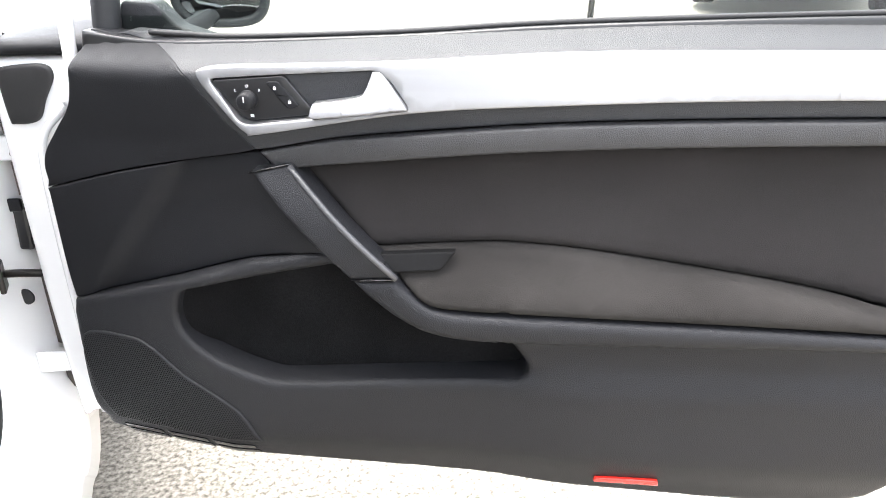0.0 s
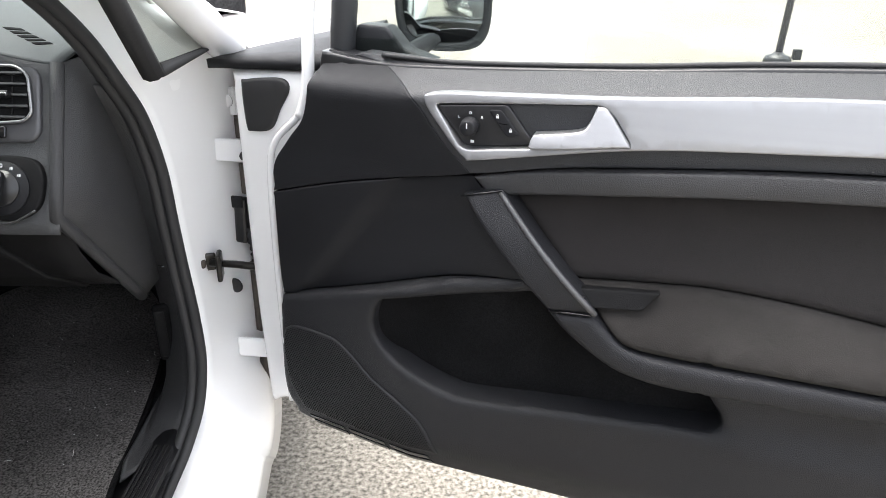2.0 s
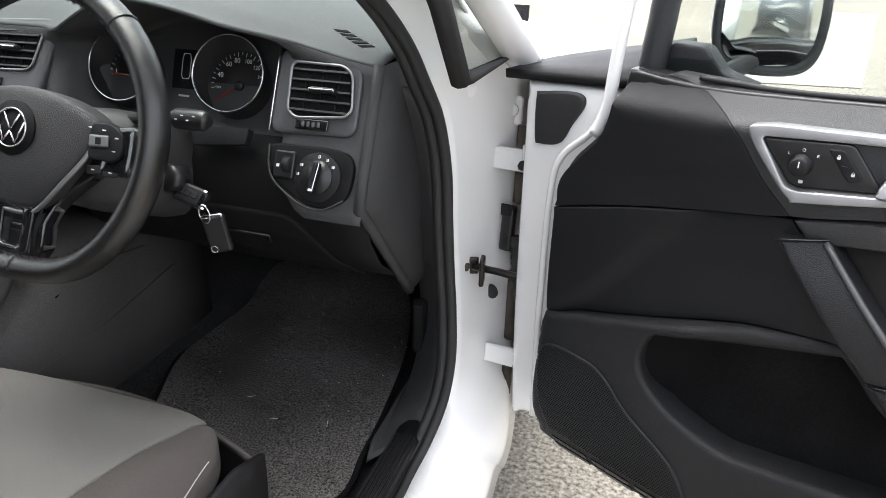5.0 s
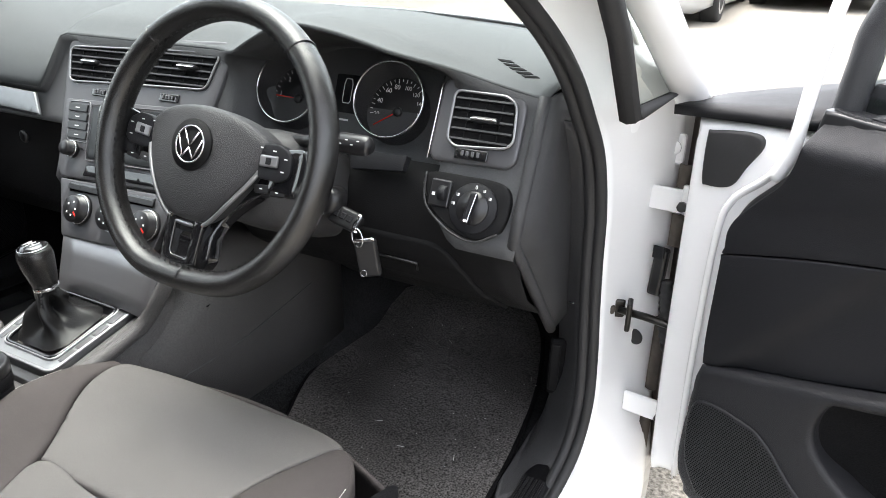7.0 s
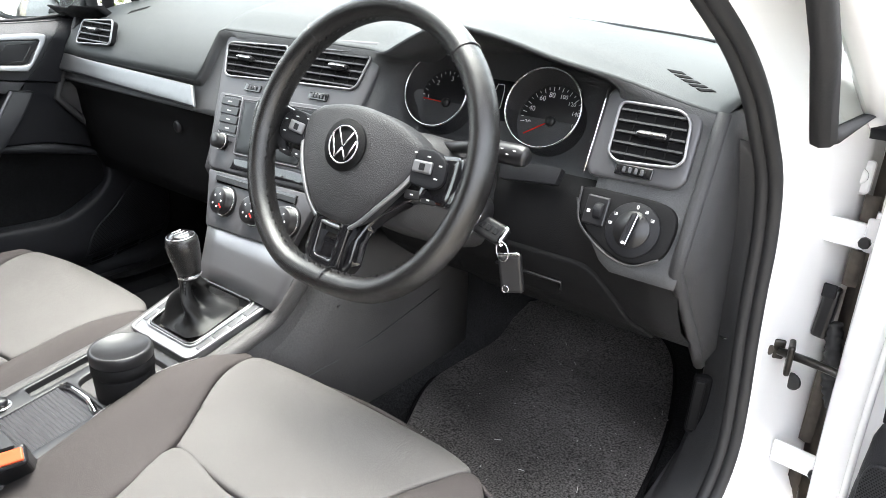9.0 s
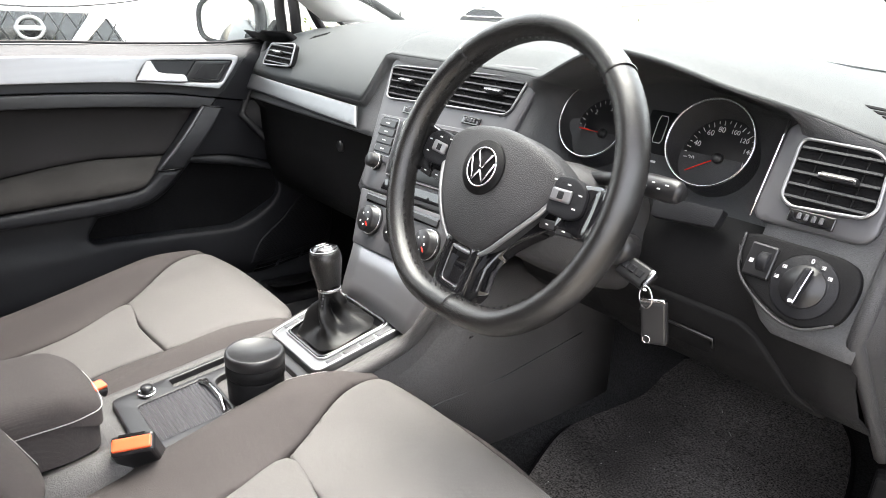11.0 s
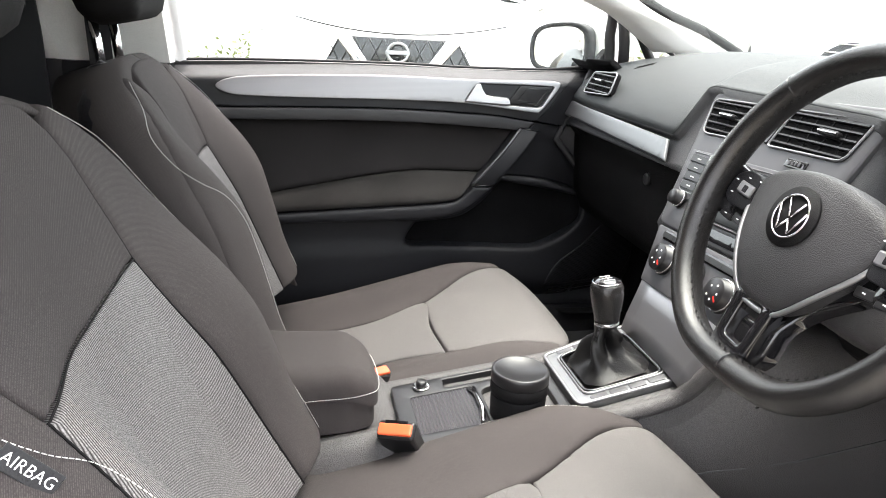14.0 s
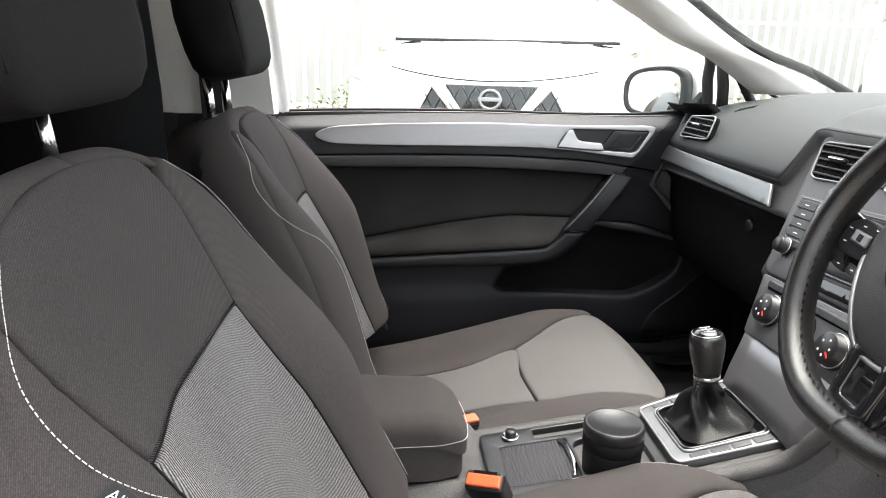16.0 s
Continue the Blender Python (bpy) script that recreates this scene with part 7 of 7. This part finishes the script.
def parked_car(m, paint, label, tall=1.0, grille=True, plate=True):
    """A parked car, its nose along its own +y."""
    car = thing("parked_car", label, "car", "parked cars", m)
    secs = []
    for y, w, zl, zm, zh in ((2.15, 0.60, 0.30, 0.52, 0.66), (2.08, 0.74, 0.24, 0.55, 0.76), (1.9, 0.84, 0.22, 0.60, 0.84), (1.5, 0.89, 0.24, 0.66, 0.92), (0.9, 0.90, 0.24, 0.70, 0.99), (0.0, 0.90, 0.24, 0.72, 1.0), (-1.2, 0.90, 0.24, 0.74, 1.02), (-1.9, 0.86, 0.28, 0.74, 1.02), (-2.1, 0.78, 0.36, 0.70, 0.96)):
        zl, zm, zh = zl - 0.08, zm * tall, zh * tall
        half = [(0.0, zl), (w * 0.8, zl), (w * 0.97, zl + 0.08), (w, zm), (w * 0.97, zm + 0.09), (w * 0.86, zh - 0.02), (w * 0.5, zh + 0.02), (0.0, zh + 0.035)]
        secs.append([Vector((x, y, z)) for x, z in half] + [Vector((-x, y, z)) for x, z in half[-2:0:-1]])
    loft("car_shell", secs, paint, car)
    secs = []
    for y, w, z in ((0.98, 0.70, 1.0), (0.45, 0.68, 1.22), (0.05, 0.63, 1.39), (-0.5, 0.62, 1.45), (-1.2, 0.61, 1.42), (-1.75, 0.62, 1.25), (-2.0, 0.66, 1.02)):
        half = [(0.0, 0.95 * tall), (w + 0.14, 0.95 * tall), (w + 0.1, min(z, 1.1) * tall), (w, z * tall - 0.03), (w * 0.8, z * tall), (0.0, z * tall + 0.015)]
        secs.append([Vector((x, y, zz)) for x, zz in half] + [Vector((-x, y, zz)) for x, zz in half[-2:0:-1]])
    loft("cabin", secs, "car_glass", car, label="dark glazed cabin")
    sheet("roof", [[Vector((x, y, z * tall - 0.05 * (x / 0.6) ** 4 + 0.02)) for x in np.linspace(-0.60, 0.60, 7)] for y, z in ((0.08, 1.385), (-0.5, 1.455), (-1.2, 1.425), (-1.7, 1.28))], paint, car, "", 0.02)
    for s in (-1, 1):
        tube("roof_pillar", [(0.74 * s, 0.92, 1.01 * tall), (0.67 * s, 0.42, 1.23 * tall), (0.60 * s, 0.05, 1.39 * tall)], 0.035, paint, car, 8)
        lp = [(0.50 * s, 2.06, 0.64 * tall), (0.80 * s, 1.86, 0.70 * tall), (0.84 * s, 1.62, 0.80 * tall), (0.62 * s, 1.92, 0.76 * tall)]
        secs2 = [[Vector(p) + Vector((0.012 * s, 0.02, d)) for p in lp] for d in (0, 0.015)]
        loft("headlamp", secs2, "lamp_glass", car, label="clear headlamp", smooth=False)
        lathe("lamp_lens", [(0.06, 0), (0.06, 0.02), (0.04, 0.03), (0.001, 0.03)], basis((0.64 * s, 1.99, 0.70 * tall), (1, 0.2 * s, 0), (0, 0, 1)) @ pose(0, 0, 0, 180), "lamp_glass", car, 16)
        for y in (1.35, -1.3):
            w = lathe("wheel", [(0.20, -0.10), (0.31, -0.10), (0.325, -0.07), (0.325, 0.07), (0.31, 0.10), (0.20, 0.10)], Matrix.Translation((0.80 * s, y, 0.325)) @ pose(0, 0, 0, 0, 90, 0), "tyre", car, 28)
            lathe("rim", [(0.20, -0.02), (0.20, 0.085), (0.06, 0.07), (0.001, 0.08)], Matrix.Translation((0.82 * s, y, 0.325)) @ pose(0, 0, 0, 0, 90 * s, 0), "silver_paint", w, 24)
        arm = box("door_mirror", (0.20, 0.09, 0.14), pose(0.98 * s, 0.62, 1.03 * tall), paint, car, 0.03, 3)
    if grille:
        g = panel("grille", rounded([(-0.45, 0.46 * tall), (0.45, 0.46 * tall), (0.52, 0.70 * tall), (-0.52, 0.70 * tall)], 0.03), lambda u, v, h: Vector((u, 2.10 - 0.30 * (u / 0.6) ** 2 - 0.5 * (v / tall - 0.6) + h, v)), "piano", car, 0.03, 0.005, 0.05, 0.05)
        for i in range(4):
            z = (0.49 + 0.055 * i) * tall
            tube("grille_bar", [Vector((u, 2.138 - 0.30 * (u / 0.6) ** 2 - 0.5 * (z / tall - 0.6), z)) for u in np.linspace(-0.46, 0.46, 9)], 0.006, "chrome", g, 6)
    panel("lower_intake", rounded([(-0.62, 0.19), (0.62, 0.19), (0.55, 0.29), (-0.55, 0.29)], 0.03), lambda u, v, h: Vector((u, 2.17 - 0.36 * (u / 0.75) ** 2 + h, v)), "piano", car, 0.0, 0.005, 0.05, 0.05)
    if plate:
        pm = basis((0, 2.225, 0.36), (-1, 0, 0), (0, 0, 1))
        pl = box("number_plate", (0.50, 0.11, 0.008), pm, "bay_line", car, 0.003)
        for i in range(6):
            box("plate_bar", (0.04, 0.06, 0.002), pm @ Matrix.Translation((-0.16 + 0.065 * i, 0, 0.005)), "smooth", pl, 0)
    return car


# white crossover nose-in on the far side, seen through the passenger window
def crossover(m):
    car = thing("parked_crossover", "white crossover with a dark mesh grille and chrome chevron", "car", "parked cars", m)
    secs = []
    for y, w, zl, zm, zh in ((0.02, 0.62, 0.30, 0.62, 0.90), (-0.10, 0.78, 0.26, 0.66, 0.97), (-0.35, 0.88, 0.26, 0.74, 1.04), (-0.8, 0.91, 0.28, 0.80, 1.10), (-1.2, 0.92, 0.28, 0.84, 1.15), (-2.2, 0.92, 0.28, 0.86, 1.15), (-3.6, 0.92, 0.28, 0.86, 1.15), (-4.3, 0.84, 0.4, 0.84, 1.1)):
        half = [(0.0, zl), (w * 0.85, zl), (w * 0.98, zl + 0.1), (w, zm), (w * 0.95, zh - 0.08), (w * 0.80, zh - 0.01), (w * 0.4, zh + 0.02), (0.0, zh + 0.03)]
        secs.append([Vector((x, y, z)) for x, z in half] + [Vector((-x, y, z)) for x, z in half[-2:0:-1]])
    loft("car_shell", secs, "white", car)
    secs = []
    for y, w, z in ((-1.15, 0.76, 1.16), (-1.7, 0.72, 1.42), (-2.1, 0.68, 1.58), (-3.0, 0.66, 1.60), (-3.9, 0.66, 1.48), (-4.25, 0.70, 1.12)):
        half = [(0.0, 1.08), (w + 0.12, 1.08), (w + 0.08, 1.16), (w, z - 0.04), (w * 0.8, z), (0.0, z + 0.01)]
        secs.append([Vector((x, y, zz)) for x, zz in half] + [Vector((-x, y, zz)) for x, zz in half[-2:0:-1]])
    loft("cabin", secs, "car_glass", car, label="dark glazed cabin")
    sheet("roof", [[Vector((x, y, z + 0.02 - 0.04 * (x / 0.66) ** 4)) for x in np.linspace(-0.68, 0.68, 7)] for y, z in ((-2.05, 1.57), (-3.0, 1.60), (-3.9, 1.49))], "white", car, "", 0.02)
    face = lambda u, v, h: Vector((u, 0.05 - 0.13 * (u / 0.6) ** 2 - 0.15 * (v - 0.85) + h, v))
    gl = panel("mesh_grille", rounded([(-0.50, 0.915), (0.50, 0.915), (0.34, 0.70), (-0.34, 0.70)], 0.03), face, "piano", car, 0.012, 0.006, 0.05, 0.04, label="dark mesh grille")
    for i in range(15):
        for s in (-1, 1):
            a, b = -0.56 + 0.075 * i, 0.71
            pts = [(a + s * 0.11 * k / 6, 0.705 + 0.205 * k / 6) for k in range(7)]
            pts = [p for p in pts if abs(p[0]) < 0.33 + 0.75 * (p[1] - 0.70) * 0.8]
            if len(pts) > 2:
                tube("mesh_wire", [face(u, v, 0.014) for u, v in pts], 0.004, "smooth", gl, 5)
    for s in (-1, 1):
        lp = [(0.10 * s, 0.72), (0.16 * s, 0.72), (0.34 * s, 0.925), (0.25 * s, 0.925)]
        panel("chrome_chevron", lp if s > 0 else lp[::-1], face, "chrome", car, 0.022, 0.008, 0.04, 0.04, label="chrome grille chevron")
        hl = [(0.50 * s, 0.90), (0.58 * s, 0.86), (0.80 * s, 0.93), (0.84 * s, 0.99), (0.62 * s, 0.95)]
        panel("headlamp", hl if s > 0 else hl[::-1], face, "lamp_glass", car, 0.03, 0.008, 0.08, 0.04, label="clear headlamp")
        for y in (-0.75, -3.4):
            lathe("wheel", [(0.2, -0.11), (0.33, -0.11), (0.345, -0.08), (0.345, 0.08), (0.33, 0.11), (0.2, 0.11), (0.001, 0.09)], Matrix.Translation((0.82 * s, y, 0.345)) @ pose(0, 0, 0, 0, 90 * s, 0), "tyre", car, 28)
    em = basis(face(0, 0.845, 0.035), (-1, 0, 0), (0, -0.25, 1))
    tube("emblem_ring", [em @ Vector((0.052 * math.cos(a), 0.048 * math.sin(a), 0)) for a in np.linspace(0, 2 * math.pi, 33)[:-1]], 0.008, "silver", car, 8, closed=True, label="satin round emblem")
    box("emblem_bar", (0.125, 0.022, 0.012), em, "silver", car, 0.004)
    tube("bonnet_line", [face(u, 0.935 + 0.05 * (u / 0.5) ** 2, 0.012) for u in np.linspace(-0.55, 0.55, 13)], 0.005, "piano", car, 6)
    tube("screen_base", [(x, -1.10 - 0.1 * x * x, 1.165) for x in np.linspace(-0.75, 0.75, 9)], 0.012, "rubber", car, 6)
    return car


crossover(pose(-2.85, 0.06, -0.03, 0, 0, -90 - 12))
parked_car(pose(-6.24, 5.64, slope(5.64), 0, 0, -130), "white", "tall white sport utility car facing the car", 1.3)
parked_car(pose(-1.2, 10.4, slope(8.4), 0, 0, 180), "silver_paint", "pale silver saloon parked facing the car", 1.0)
parked_car(pose(0.75, 12.7, slope(10.9), 0, 0, 178), "dark_paint", "dark hatchback parked across the yard", 1.05)
parked_car(pose(7.0, 6.7, slope(6.7), 0, 0, 143), "silver_paint", "pale silver hatchback parked across the yard", 1.0)
pole = thing("barrier_post", "thin black post on a round base", "post", m=pose(3.68, 4.76, slope(4.76)))
lathe("base", [(0.10, 0), (0.10, 0.04), (0.085, 0.07), (0.05, 0.08), (0.03, 0.10)], Matrix(), "smooth", pole, 24)
tube("stem", [(0, 0, 0.05), (0.02, 0, 0.8), (0.04, 0, 1.6)], 0.026, "smooth", pole, 12)
box("clip", (0.06, 0.05, 0.08), pose(0.14, 0, 0.08), "hard", pole, 0.01)
parked_car(pose(2.3, -6.2, 0, 0, 0, 14), "dark_paint", "dark grey hatchback parked behind the car", 1.0)
# pale ground colour that stands in for a bright reflection in the door glass
M["worn"] = material("reflection_pale_asphalt", (0.30, 0.29, 0.27), 0.95, 0, 0.2, 2, 1.0, 70, "voronoi", fine=0.5, fscale=100, spec=0.03)
patch = mesh("reflection_patch", [(1.36, 4.63, slope(4.63) + 0.005), (2.21, 4.71, slope(4.71) + 0.005), (2.94, 8.04, slope(8.04) + 0.005), (1.71, 7.86, slope(7.86) + 0.005)], [(0, 1, 2, 3)], "worn", None, False)
tagged(patch, "pale patch laid on the asphalt in place of a window reflection", "patch", kind="structure")
for i in range(4):
    ln = mesh("bay_line", [(6.2 + 2.5 * i, 8.2, slope(8.2) + 0.006), (6.32 + 2.5 * i, 8.2, slope(8.2) + 0.006), (7.5 + 2.5 * i, 13, slope(13) + 0.006), (7.38 + 2.5 * i, 13, slope(13) + 0.006)], [(0, 1, 2, 3)], "bay_line", None, False)
    tagged(ln, "worn white parking bay line", "bay line", "parking bay lines", kind="structure")


def fence(x, y0, y1, label, m=None):
    f = thing("palisade_fence", label, "fence", "fences of the car park", m)
    pale = box("pale", (0.02, 0.06, 1.9), pose(x, y0, 1.0), "fence_paint", f, 0.004, 1)
    n = int((y1 - y0) / 0.16)
    for i in range(1, n):
        o = new("pale", pale.data)
        o.parent = f
        o.location = (0, 0.16 * i, 0)
    for z in (0.35, 1.6):
        box("rail", (0.04, y1 - y0, 0.05), pose(x - 0.03, (y0 + y1) / 2, z), "fence_paint", f, 0.004, 1)
    return f


fence(-9.0, -9.0, 12.0, "white palisade fence with a strip of hedge below")
fence(-11.0, -4.0, 8.8, "white palisade fence behind the parked cars", pose(0, 0, 0, 0, 0, 90))
wall = box("wall_far", (0.3, 60, 3.2), pose(-14.5, 3, 1.6), "wall", None, 0.02)
tagged(wall, "pale rendered boundary wall", "wall", kind="structure")
hv, hf = [], []
rng = random.Random(4)
for i in range(9000):
    y = rng.uniform(-9, 12)
    c = Vector((-8.6 + rng.gauss(0, 0.16), y, abs(rng.gauss(0.24, 0.18)) * (0.7 + 0.3 * math.sin(1.7 * y) ** 2)))
    a, b = Vector((rng.gauss(0, 1), rng.gauss(0, 1), rng.gauss(0, 1))).normalized() * 0.034, Vector((rng.gauss(0, 1), rng.gauss(0, 1), rng.gauss(0, 1))).normalized() * 0.02
    s = len(hv)
    hv += [c - a, c + b, c + a, c - b]
    hf.append((s, s + 1, s + 2, s + 3))
tagged(mesh("hedge", hv, hf, "hedge", None, False), "low ragged yellow-green hedge along the fence", "hedge", kind="stuff")
